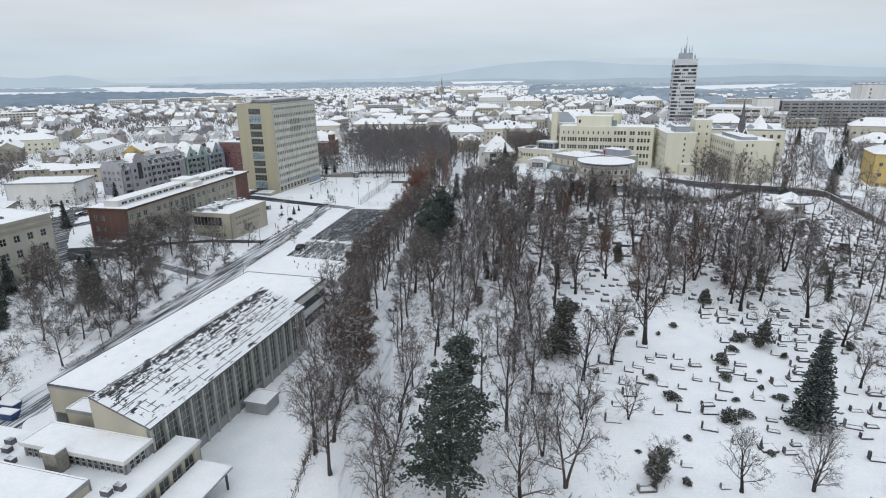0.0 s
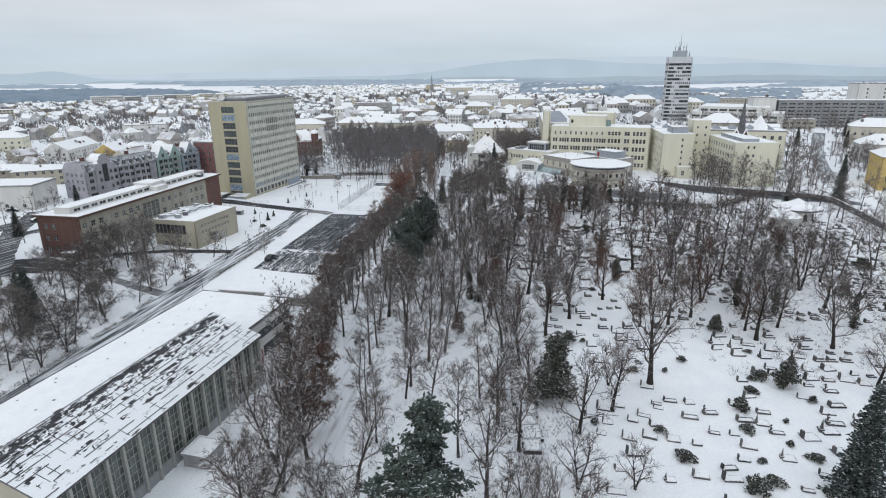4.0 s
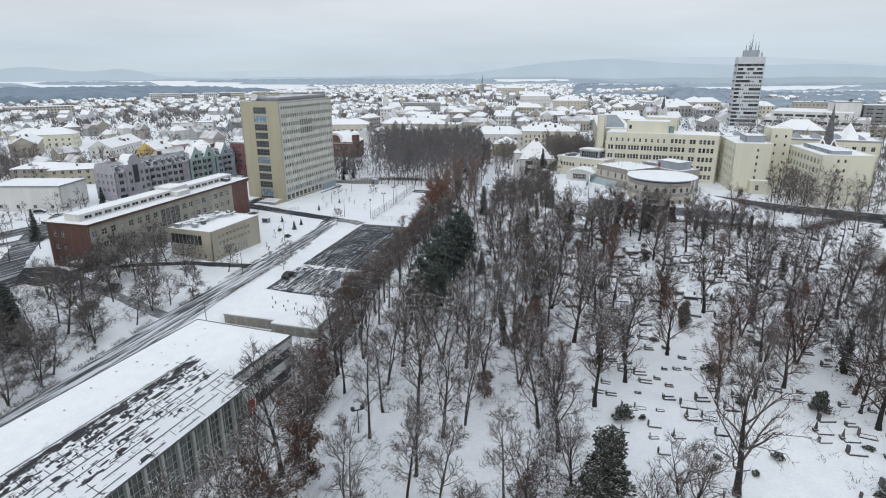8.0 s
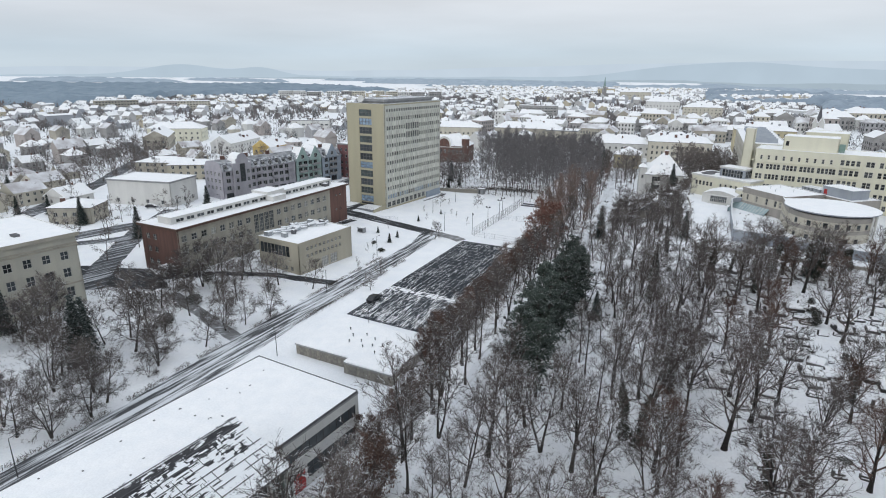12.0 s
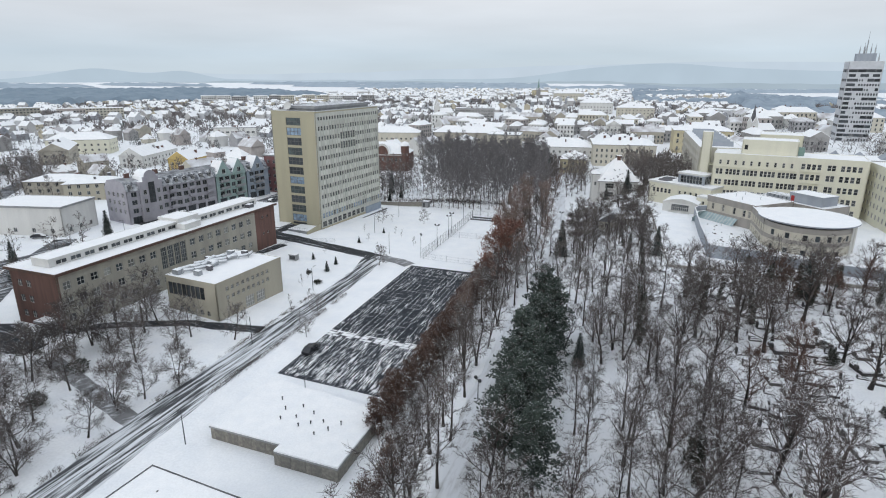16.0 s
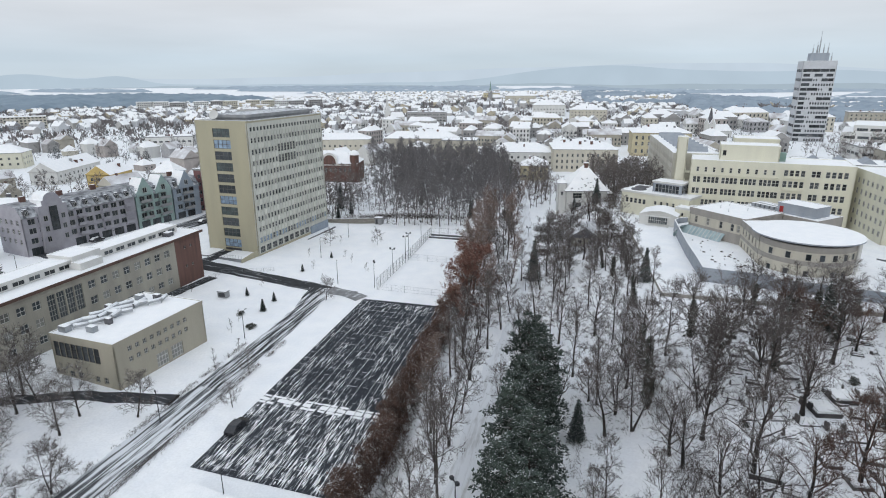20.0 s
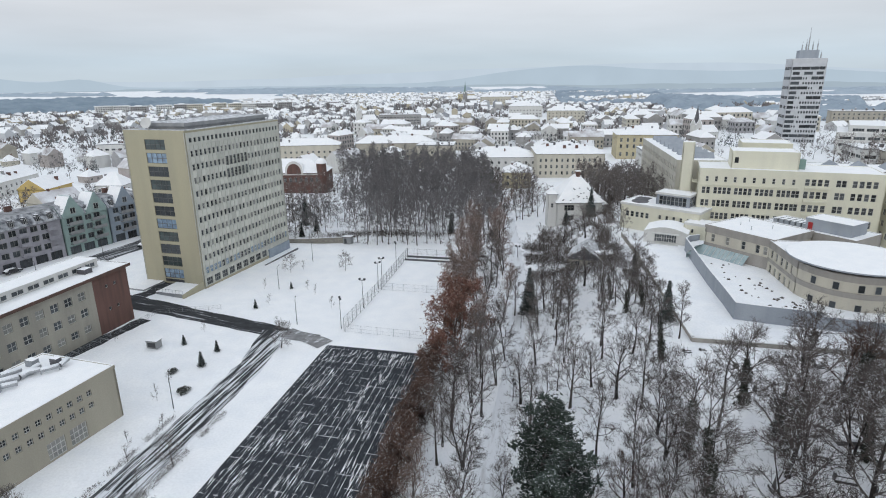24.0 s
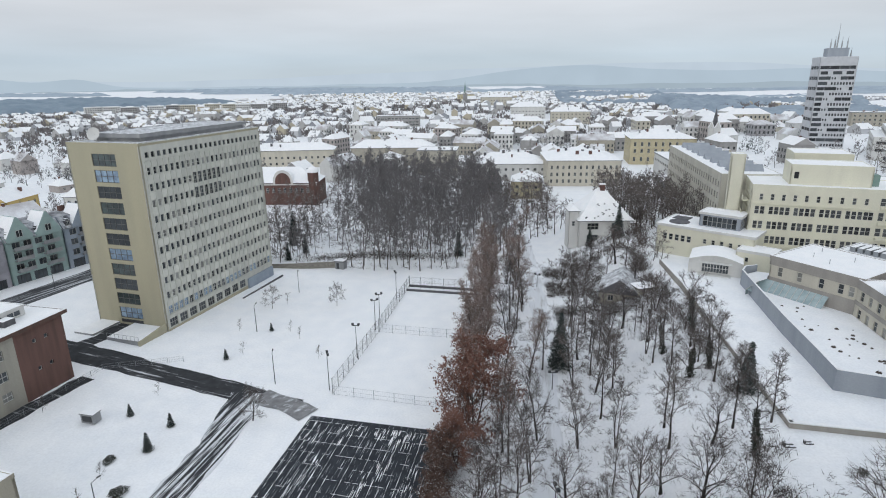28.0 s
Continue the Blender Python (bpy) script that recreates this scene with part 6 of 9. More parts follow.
def pine_tree(seed, h=16.0, wide=5.9, name="pine_tree", label="tall dark pine with a dense uneven crown dusted with snow"):
    rng = random.Random(seed)
    ob = thing(name, label, "pine tree", 0, 0, 0, group="pines beside the walk")
    tg, cg = Geo(), Geo()
    tg.tube((0, 0, -0.3), (0.2, 0.1, h * 0.5), 0.32, 0.2, 8)
    tg.tube((0.2, 0.1, h * 0.5), (0.1, 0.3, h * 0.93), 0.2, 0.05, 6)
    for k in range(135):
        t = 0.2 + 0.8 * rng.random() ** 0.85
        rad = wide * (1.05 - t) ** 0.55 * rng.uniform(0.35, 1.0) * (0.8 + 0.35 * math.sin(k * 1.7))
        a = rng.uniform(0, 2 * math.pi)
        c = Vector((math.cos(a) * rad, math.sin(a) * rad, h * t - 0.12 * rad + rng.uniform(-0.5, 0.5)))
        tg.tube((0.15, 0.15, c.z - rad * 0.25), tuple(c), 0.06, 0.02, 3)
        cs = rng.uniform(0.7, 1.25) * (1.1 - 0.5 * t)
        for _ in range(28):
            o = Vector((rng.gauss(0, 0.5), rng.gauss(0, 0.5), rng.gauss(0, 0.26))) * cs
            spray(cg, c + o, rng.uniform(0.22, 0.42), rng)
    part("trunk", tg, BARK, ob)
    part("crown", cg, PINE, ob)
    return ob


def spruce_tree(seed, h=12.0, wide=2.8, label="dark pyramid-shaped spruce with snow on its boughs"):
    rng = random.Random(seed)
    ob = thing("spruce_tree", label, "spruce tree", 0, 0, 0)
    tg, cg = Geo(), Geo()
    tg.tube((0, 0, -0.3), (0, 0, h), 0.18, 0.02, 6)
    n = int(h * 2.3)
    for k in range(n):
        t = 0.06 + 0.94 * k / n
        rad = wide * (1 - t) ** 0.9 * rng.uniform(0.8, 1.1) + 0.12
        m = max(5, int(11 * (1 - t) + 4))
        for j in range(m):
            a = 2 * math.pi * (j + rng.random() * 0.7) / m + k
            u = Vector((math.cos(a), math.sin(a), 0))
            ln = rad * rng.uniform(0.75, 1.1)
            s = 4 if ln > 0.8 else 2
            for i in range(s):
                f = (i + 0.7) / s
                c = u * ln * f + Vector((0, 0, h * t - 0.42 * ln * f * f + rng.uniform(-0.1, 0.1)))
                for _ in range(3):
                    spray(cg, c + Vector((rng.gauss(0, 0.16), rng.gauss(0, 0.16), rng.gauss(0, 0.07))), 0.3 + 0.12 * (1 - f), rng, 0.25)
    part("trunk", tg, BARK, ob)
    part("crown", cg, SPRUCE, ob)
    return ob


def bush(seed, h=1.6, wide=1.2, dense=420, m=None, name="bush", label="low rounded dark evergreen bush with snow on top", group=""):
    rng = random.Random(seed)
    ob = thing(name, label, "bush", 0, 0, 0, group=group)
    sg, cg = Geo(), Geo()
    for k in range(5):
        a = rng.uniform(0, 6.28)
        sg.tube((0, 0, -0.2), (math.cos(a) * wide * 0.5, math.sin(a) * wide * 0.5, h * 0.7), 0.04, 0.015, 4)
    lobes = []
    for k in range(11):
        a, t = k * 2.4 + rng.uniform(-0.4, 0.4), (k + 0.5) / 11
        r = wide * rng.uniform(0.35, 0.62) * (1.15 - 0.75 * t)
        lobes.append((Vector((math.cos(a) * r, math.sin(a) * r, h * (0.14 + 0.72 * t))), wide * rng.uniform(0.34, 0.52) * (1.1 - 0.45 * t), h * rng.uniform(0.13, 0.22)))
    for _ in range(dense):
        c, rr, hh = rng.choice(lobes)
        v = Vector((rng.gauss(0, 1), rng.gauss(0, 1), rng.gauss(0, 1))).normalized() * rng.uniform(0.5, 1.12)
        spray(cg, c + Vector((v.x * rr, v.y * rr, v.z * hh)), rng.uniform(0.14, 0.3), rng)
    part("stems", sg, BARK, ob)
    part("foliage", cg, m or IVY, ob)
    return ob


class Kind:
    """Several grown forms of one kind of tree; the first use of each takes the form itself, the next ones copies."""

    def __init__(self, forms):
        self.forms, self.used = forms, set()

    def at(self, x, y, rng, s=1.0, z=None, form=None):
        i = rng.randrange(len(self.forms)) if form is None else form % len(self.forms)
        ob = self.forms[i]
        m = pose(x, y, ground_z(x, y) if z is None else z, 0, 0, rng.uniform(0, 360)) @ Matrix.Scale(s, 4)
        if i not in self.used:
            self.used.add(i)
            ob.matrix_world = m
            return ob
        return copy_thing(ob, m @ Matrix.Scale(1 / ob.scale[0], 4))


L1 = "bare grey-brown deciduous tree with fine twigs dusted with snow"
L2 = "tall slender bare tree in the belt along the walk"
L3 = "bare reddish-brown tree with dense fine twigs"
L4 = "bare spreading graveyard tree with a dark trunk, snow on its limbs"
G2 = "trees along the walk"
SPREAD = Kind([bare_tree(s, 10.8, 0.32, 0.2, 3.9, 0.6, 12, (5, 5, 5, 1.05), 0.09, rise=18, twigm=SNOWTWIG, name="graveyard_tree", label=L4, group="graveyard trees") for s in (1, 2, 3)] + [bare_tree(4, 10.8, 0.31, 0.12, 3.8, 0.6, 13, (5, 5, 5, 1.05), 0.1, fork=2, rise=18, twigm=SNOWTWIG, name="graveyard_tree", label=L4, group="graveyard trees")])
SLENDER = Kind([bare_tree(s, 14.0, 0.19, 0.3, 2.6, 0.7, 12, (5, 5, 5), 0.05, rise=14, name="walk_tree", label=L2, group=G2) for s in (11, 12, 13)] + [bare_tree(14, 13.6, 0.19, 0.22, 2.6, 0.7, 13, (5, 5, 5), 0.05, fork=2, rise=14, name="walk_tree", label=L2, group=G2)])
BIGWALK = Kind([bare_tree(s, 13.2, 0.28, 0.24, 3.7, 0.6, 11, (6, 5, 5, 1.2), 0.09, fork=f, rise=16, twigm=SNOWTWIG, name="walk_tree", label="bare broad-crowned tree beside the walk, dark forked trunk", group=G2) for s, f in ((15, 1), (16, 2), (17, 1))])
TALLBROWN = Kind([bare_tree(s, 17.0, 0.2, 0.12, 2.9, 0.8, 15, (5, 5, 6), 0.04, rise=24, twigm=TANTWIG, leaves=700, leaf_size=0.13, leafm=RUSTTWIG, name="walk_tree", label="tall bare tree with upswept brownish twigs", group=G2) for s in (18, 19)])
PARK = Kind([bare_tree(s, 8.8, 0.18, 0.16, 3.0, 0.5, 10, (6, 6, 5), 0.06, twigm=TWIG, name="lawn_tree", label=L1) for s in (21, 22)] + [bare_tree(23, 8.4, 0.17, 0.1, 2.9, 0.5, 12, (6, 6, 5), 0.06, fork=3, twigm=TWIG, name="lawn_tree", label=L1)])
RED = Kind([bare_tree(s, 8.2, 0.13, 0.08, 2.05, 0.8, 12, (6, 6, 6), 0.05, fork=3, rise=14, twigm=REDTWIG, leaves=1500, leaf_size=0.17, leafm=BROWNTWIG, name="hornbeam", label=L3, group="reddish belt beside the parking lot") for s in (31, 32, 33)])
BEECH = Kind([bare_tree(s, 15.5, 0.22, 0.1, 5.4, 0.5, 14, (6, 6, 5), 0.03, fork=2, rise=4, twigm=REDTWIG, leaves=8000, leaf_size=0.25, name="beech_tree", label="beech still full of withered rust-brown leaves") for s in (41, 42)])
DARKOAK = Kind([bare_tree(s, 10.6, 0.3, 0.16, 3.9, 0.6, 12, (6, 6, 5), 0.1, rise=16, ivy=ivy, twigm=tw, name="oak_tree", label="dark dense-crowned graveyard tree", group="graveyard trees") for s, ivy, tw in ((55, 1100, TWIG), (56, 0, TWIG), (57, 0, REDTWIG))])
IVIED = Kind([bare_tree(s, 13, 0.26, 0.4, 3.6, 0.5, 9, (6, 5, 5), 0.05, ivy=1500, name="ivied_tree", label="bare tree with its trunk wrapped in dark ivy", group="graveyard trees") for s in (51, 52)])
# Paler and greyer than nearer twigs: mid-distance haze worked into the colour.
WOODTWIG = mat("wood_twigs", (0.222, 0.212, 0.214), (0.172, 0.165, 0.169), 0.95, 0.08, 5, 0, snow=0.08)
WOODFORMS = [bare_tree(s, 18, 0.17, 0.34, 3.2, 0.6, 10, (4, 5, 4, 2.5), 0.05, rise=14, geo=True) for s in (81, 82, 83, 84)]
FARFORMS = [bare_tree(s, 11, 0.18, 0.16, 3.4, 0.5, 6, (4, 4, 3, 2.7), 0.05, rise=10, geo=True) for s in (85, 86, 87)]
TOWNFORMS = [bare_tree(s, 9, 0.16, 0.16, 3.0, 0.5, 5, (4, 4, 3, 3.0), 0.05, rise=10, geo=True) for s in (88, 89, 90)]
PINES = Kind([pine_tree(s) for s in (61, 62)])
SPRUCES = Kind([spruce_tree(71), spruce_tree(72, 11, 2.4)])
YOUNG = Kind([spruce_tree(75, 9.0, 2.6, "small young spruce planted in the snowy lawn")])
YEWS = Kind([bush(93, 4.2, 1.9, 1900, name="yew", label="tall dark evergreen yew beside the graves"), bush(94, 6.5, 1.7, 2200, name="yew", label="tall dark evergreen yew beside the graves")])
SAPLINGS = Kind([bare_tree(s, 3.4, 0.03, 0.3, 0.7, 0.9, 5, (3, 2, 2), 0.03, rise=24, name="sapling", label="thin bare sapling staked in the snowy lawn") for s in (99, 100)])
BUSHES = Kind([bush(91), bush(92, 1.1, 1.5)])
SHRUBS = Kind([bare_tree(s, 3.4, 0.05, 0.05, 1.3, 0.7, 8, (4, 4, 3), 0.1, fork=3, name="shrub", category="shrub", label="bare multi-stemmed shrub in the snow") for s in (95, 96)])
YOUNGBARE = Kind([bare_tree(s, 5.0, 0.06, 0.25, 1.7, 0.4, 9, (4, 4, 4), 0.03, name="young_tree", label="small bare young tree on the snowy lawn") for s in (97, 98)])

trng = random.Random(77)
taken = []


def plant(kind, x, y, s=1.0, gap=0.0, form=None):
    if any((x - a) ** 2 + (y - b) ** 2 < gap * gap for a, b in taken):
        return False
    taken.append((x, y))
    kind.at(x, y, trng, s * trng.uniform(0.9, 1.1), form=form)
    return True


# graveyard, the trees that stand out
for x, y, s in ((33.9, 86.6, 1.3), (26.5, 80.0, 0.95), (56.3, 99.9, 1.0), (66.8, 96.6, 1.0), (24.6, 65.2, 0.55), (18.5, 65.5, 0.62), (21.0, 75.4, 0.9), (54.5, 116.6, 1.05), (27.4, 109.4, 1.05), (24.5, 112.4, 0.95), (47.6, 136.0, 1.1), (26.2, 129.2, 1.0), (21.9, 122.1, 1.05),
                (24.8, 135.4, 0.95), (26.9, 139.5, 0.95), (19.8, 137.0, 0.9), (23.8, 157.2, 1.0), (47.0, 160.6, 1.05), (17.0, 160.2, 0.85), (20.9, 165.2, 0.9), (16.3, 163.0, 0.8), (47.4, 169.3, 1.0), (36.0, 171.0, 1.05), (38.9, 175.3, 0.9), (34.8, 181.2, 0.95), (21.5, 150.6, 0.9), (17.1, 150.2, 0.9), (16.0, 186.4, 0.85),
                (16.7, 191.6, 0.8), (14.3, 202.8, 0.85), (59.6, 72.2, 0.6), (32.6, 51.5, 0.7), (40.3, 51.5, 0.7), (62.7, 153.2, 1.1), (27.3, 180.1, 1.1), (40.4, 201.3, 0.95), (48.2, 186.2, 1.0), (57.2, 176.2, 1.0), (62.4, 104.5, 0.9)):
    plant(SPREAD, x, y, s)
for x, y, s, f in ((26.0, 175.0, 1.05, 1), (39.1, 185.3, 1.05, 1), (29.6, 187.1, 1.05, 0), (26.9, 152.0, 0.85, 2), (34.8, 156.4, 0.95, 2), (9.4, 180.6, 0.6, 2)):
    plant(DARKOAK, x, y, s, form=f)
for x, y, s in ((52.3, 85.6, 0.62), (23.4, 52.3, 0.5), (11.9, 120.6, 0.95), (10.4, 122.2, 0.9), (16.8, 135.2, 0.9), (16.6, 138.7, 0.85), (16.8, 175.0, 1.0), (18.2, 178.8, 1.05), (24.5, 114.6, 0.8), (28.9, 184.0, 1.1), (18.5, 185.9, 1.0), (43.7, 195.4, 1.0), (61.4, 210.5, 0.8), (38.0, 183.0, 0.9), (52.2, 199.2, 0.9)):
    plant(IVIED, x, y, s)
plant(SPRUCES, 47.2, 63.4, 1.08)
plant(SPRUCES, 53.2, 198.0, 0.8)
for x, y, s, f in ((24.4, 54.0, 0.95, 0), (19.6, 84.0, 1.7, 1), (17.8, 82.6, 1.3, 0), (52.5, 85.2, 1.0, 0), (41.3, 128.2, 0.8, 1), (50.9, 103.3, 0.7, 0), (62.2, 205.2, 1.0, 1), (31.3, 147.3, 0.7, 0), (45.0, 168.0, 0.75, 0)):
    plant(YEWS, x, y, s, form=f)
for x, y, s, f in ((38.9, 105.9, 1.0, 2), (44.1, 106.3, 0.9, 1), (44.7, 116.8, 1.05, 2), (49.5, 117.1, 0.95, 1), (56.2, 103.4, 0.75, 2), (70.4, 134.6, 1.1, 1), (76.0, 135.0, 1.1, 2), (66.5, 116.5, 1.0, 1), (29.1, 117.4, 1.1, 1), (32.7, 174.5, 1.0, 1), (33.0, 150.0, 0.8, 2), (35.9, 118.4, 0.9, 2), (29.1, 194.9, 1.0, 0), (16.9, 102.7, 0.85, 2), (13.5, 116.0, 0.95, 2)):
    plant(DARKOAK, x, y, s, form=f)
for x, y, s in ((27.8, 86.4, 0.6), (16.5, 86.3, 0.7), (16.2, 117.2, 0.75)):
    plant(SPREAD, x, y, s)
# along the walk
for x, y, s in ((-6.0, 54.3, 0.95), (-11.6, 70.6, 1), (5.9, 71.8, 0.9), (8.6, 63.5, 0.95), (-5.8, 79.3, 0.95), (2.4, 82.5, 0.9), (9.4, 84.6, 0.9), (-1.0, 84.6, 0.85), (-0.4, 88.0, 0.8), (-7.0, 94.6, 0.95), (2.1, 95.3, 0.9), (4.7, 98.0, 1), (14.0, 97.9, 1.0), (-6.4, 100.4, 0.95), (-1.6, 100.5, 0.9), (-12.7, 104.8, 0.9), (-7.0, 107.7, 1.0),
                (7.0, 110.6, 0.9), (4.3, 113.9, 0.9), (0.4, 116.9, 0.85), (13.8, 128.5, 0.95), (6.9, 128.7, 0.9), (9.2, 139.2, 0.9), (-12.6, 141.8, 1.0), (-14.1, 145.5, 1.0), (3.8, 146.3, 0.8), (10.3, 147.5, 0.9), (-12.3, 155.2, 0.95), (-12.9, 159.0, 0.95), (-13.4, 164.0, 1.0), (13.4, 169.8, 0.9), (-10.5, 177.6, 1.0), (10.3, 179.0, 0.9),
                (11.3, 183.4, 0.95), (-4.6, 182.0, 0.5), (-0.9, 191.9, 0.8), (0.4, 197.2, 0.95), (-11.1, 199.6, 0.95), (-6.4, 204.0, 1.0), (6.7, 211.2, 0.7), (-3.5, 214.4, 1.0), (15.0, 215.6, 0.9), (15.8, 219.8, 0.9), (4.4, 221.7, 0.9), (-1.2, 224.0, 1.0), (9.0, 227.6, 0.95), (13.0, 235.9, 0.9), (10.2, 236.3, 0.95), (7.1, 239.4, 0.9), (11.6, 265.5, 1.0), (2.6, 245.7, 0.8),
                (25.8, 234.0, 0.6), (26.7, 222.3, 0.7), (28.2, 216.2, 0.7), (-6.6, 221.3, 0.9), (-11.8, 168.0, 1.0), (-9.5, 190.0, 1.0), (-8.0, 208.4, 1.0), (-6.6, 232.0, 1.0), (-4.6, 244.0, 1.0), (-3.0, 256.0, 1.0), (-1.6, 268.0, 1.0), (0.4, 281.0, 1.0), (-14.2, 81.0, 0.9), (-13.4, 62.0, 0.9), (-13.6, 91.5, 1.0), (-12.4, 116.0, 0.95), (-14.6, 124.0, 0.95), (-12.6, 131.5, 1.0)):
    plant(BIGWALK if (x * 7 + y * 3) % 10 < 4 and y < 200 else SLENDER, x, y, s)
for x, y, s in ((-12.6, 55.8, 0.8), (-6.0, 59.4, 0.8), (-13.4, 66.5, 0.85), (-5.4, 66.0, 0.8), (12.3, 58.4, 0.68), (9.9, 60.4, 0.62), (12.1, 108.1, 0.75), (13.5, 112.3, 0.8)):
    plant(BIGWALK, x, y, s)
for x, y, s, f in ((1.0, 50.6, 1.12, 0), (2.4, 58.6, 1.0, 1)):
    plant(PINES, x, y, s, form=f)
for x, y, s in ((-5.4, 137.5, 0.86), (-3.0, 141.5, 0.86), (-5.0, 147.3, 0.9), (-2.0, 151.8, 0.9), (-3.8, 157.6, 0.92), (-0.4, 162.4, 0.9), (-1.9, 168.2, 0.95), (1.4, 173.4, 0.9), (-0.2, 179.6, 0.95), (1.8, 185.0, 0.8), (-1.8, 131.0, 0.7)):
    plant(PINES, x, y, s)
plant(SPRUCES, 5.9, 246.8, 0.95)
plant(SPRUCES, 28.6, 224.0, 0.75)
plant(SPRUCES, 6.0, 170.2, 0.5)
plant(SPRUCES, 33.5, 312.0, 0.9)
for x, y in ((74, 132), (88, 148), (83, 118), (97, 150)):
    plant(YEWS, x, y, 0.9)
# rust-brown beech, the clipped reddish belt along the parking lot, and the tall brown-twigged row past the courts
for x, y, s in ((-10.7, 224.6, 0.86), (-13.4, 217.5, 0.5)):
    plant(BEECH, x, y, s)
for k in range(34):
    t = k / 33
    plant(RED, -24.2 + 9.4 * t + trng.uniform(-0.9, 0.9), 150 + 66 * t, trng.uniform(0.72, 0.9))
for k in range(21):
    t = k / 20
    plant(TALLBROWN if k % 5 else SLENDER, -12.0 + 8.4 * t + trng.uniform(-1.2, 1.2), 229 + 64 * t, trng.uniform(0.85, 1.08))
for k in range(16):
    t = k / 15
    plant((BIGWALK, SLENDER, BIGWALK)[k % 3], -15.4 + trng.uniform(-1.4, 1.0), 60 + 84 * t, trng.uniform(0.8, 1.05), 1.6)
for x, y, s in ((-21.8, 108, 0.9), (-17.2, 99.2, 0.8), (-16.0, 103.3, 0.95), (-20.6, 116.5, 0.85), (-13.0, 76.4, 1.1), (-12.6, 86.0, 1.1), (7.1, 104.6, 0.5), (11.6, 83.3, 0.6), (-24.4, 122.0, 0.8), (-22.8, 128.0, 0.8), (-21.4, 133.5, 0.85), (-20.4, 140.0, 0.85)):
    plant(RED, x, y, s)


def scatter(kinds, inside, box, n, gap, s0=0.75, s1=1.1, tries=40):
    x0, x1, y0, y1 = box
    done = 0
    for _ in range(n * tries):
        if done >= n:
            return
        x, y = trng.uniform(x0, x1), trng.uniform(y0, y1)
        if inside(x, y) and plant(trng.choice(kinds), x, y, trng.uniform(s0, s1), gap):
            done += 1


def spots(inside, box, n, gap, s0=0.75, s1=1.1):
    x0, x1, y0, y1 = box
    out = []
    for _ in range(n * 40):
        if len(out) >= n:
            break
        x, y = trng.uniform(x0, x1), trng.uniform(y0, y1)
        if inside(x, y) and all((x - a) ** 2 + (y - b) ** 2 > gap * gap for a, b in taken):
            taken.append((x, y))
            out.append((x, y, trng.uniform(s0, s1)))
    return out


def walk_x(y):
    return -9 - 0.02 * (y - 40) if y < 139 else -11 + 0.0125 * (y - 139) + 0.00088 * (y - 139) ** 2 if y < 213 else -0.9 + 0.118 * (y - 213) if y < 265 else 5.2 + 0.05 * (y - 265)


scatter([SLENDER, BIGWALK, SPREAD], lambda x, y: abs(x - walk_x(y)) > 3.0 and x > -14 and x < 17, (-14, 17, 46, 150), 15, 4.6, 0.75, 1.0)
scatter([SLENDER, SLENDER, SPREAD], lambda x, y: walk_x(y) + 5 < x < 30 and not (15 < x < 28 and 262 < y < 296), (-2, 30, 238, 298), 26, 3.2, 0.6, 0.9)
scatter([SLENDER, SPREAD], lambda x, y: walk_x(y) + 4 < x < 24, (0, 24, 190, 240), 6, 4.4, 0.6, 0.9)
scatter([SLENDER, TALLBROWN], lambda x, y: walk_x(y) - 8 < x < walk_x(y) - 2.6, (-16, 6, 165, 330), 18, 3.4, 0.8, 1.05)
scatter([SLENDER, BIGWALK, BIGWALK], lambda x, y: walk_x(y) + 7 < x < 24, (-2, 24, 84, 205), 9, 3.4, 0.75, 1.0)
scatter([SLENDER, SPREAD], lambda x, y: x > walk_x(y) + 13, (4, 27, 120, 190), 8, 3.6, 0.65, 0.95)
scatter([SLENDER, DARKOAK, IVIED], lambda x, y: 22.5 < x < 27.5 + 0.1 * (y - 214.8), (19, 32, 206, 250), 10, 2.8, 0.62, 0.9)
scatter([DARKOAK, IVIED], lambda x, y: y < 206 - 0.08 * (x - 40), (40, 76, 190, 206), 7, 3.2, 0.7, 1.0)
for k in range(10):
    x = 43 + 4.2 * k
    plant(DARKOAK, x + trng.uniform(-1, 1), 202 - 0.09 * (x - 44) + trng.uniform(-5, 3), trng.uniform(0.75, 1.05))
scatter([SPREAD, DARKOAK, DARKOAK, IVIED, SPREAD], lambda x, y: x > 28 and not (x < 50 and y < 105) and not (x < 62 and y < 128 and trng.random() < 0.6) and not (x < 58 and 140 < y < 184), (28, 90, 84, 204), 34, 5.0, 0.7, 1.05)
scatter([SPREAD, DARKOAK, SPREAD], lambda x, y: True, (44, 80, 103, 140), 13, 6.0, 0.9, 1.2)
scatter([BUSHES], lambda x, y: True, (20, 64, 118, 206), 16, 4.0, 0.5, 0.95)
scatter([BUSHES], lambda x, y: True, (22, 62, 48, 112), 26, 2.2, 0.3, 0.75)
scatter([SHRUBS], lambda x, y: x > 50 or y > 130, (19, 62, 100, 206), 14, 3.0, 0.9, 1.5)
joined_trees("graveyard_trees_far", "farther bare trees standing among the graves", [bare_tree(s, 14, 0.26, 0.22, 4.8, 0.4, 9, (5, 4, 4, 1.3), 0.06, geo=True) for s in (5, 6, 7)], spots(lambda x, y: x > 62 and not (92 < x < 120 and 150 < y < 190), (62, 130, 62, 206), 66, 6.0, 0.7, 1.0), "trees", SNOWTWIG)
scatter([SPRUCES], lambda x, y: not (138 < x < 170 and 245 < y < 280), (122, 190, 200, 285), 3, 7.0, 0.6, 0.9)
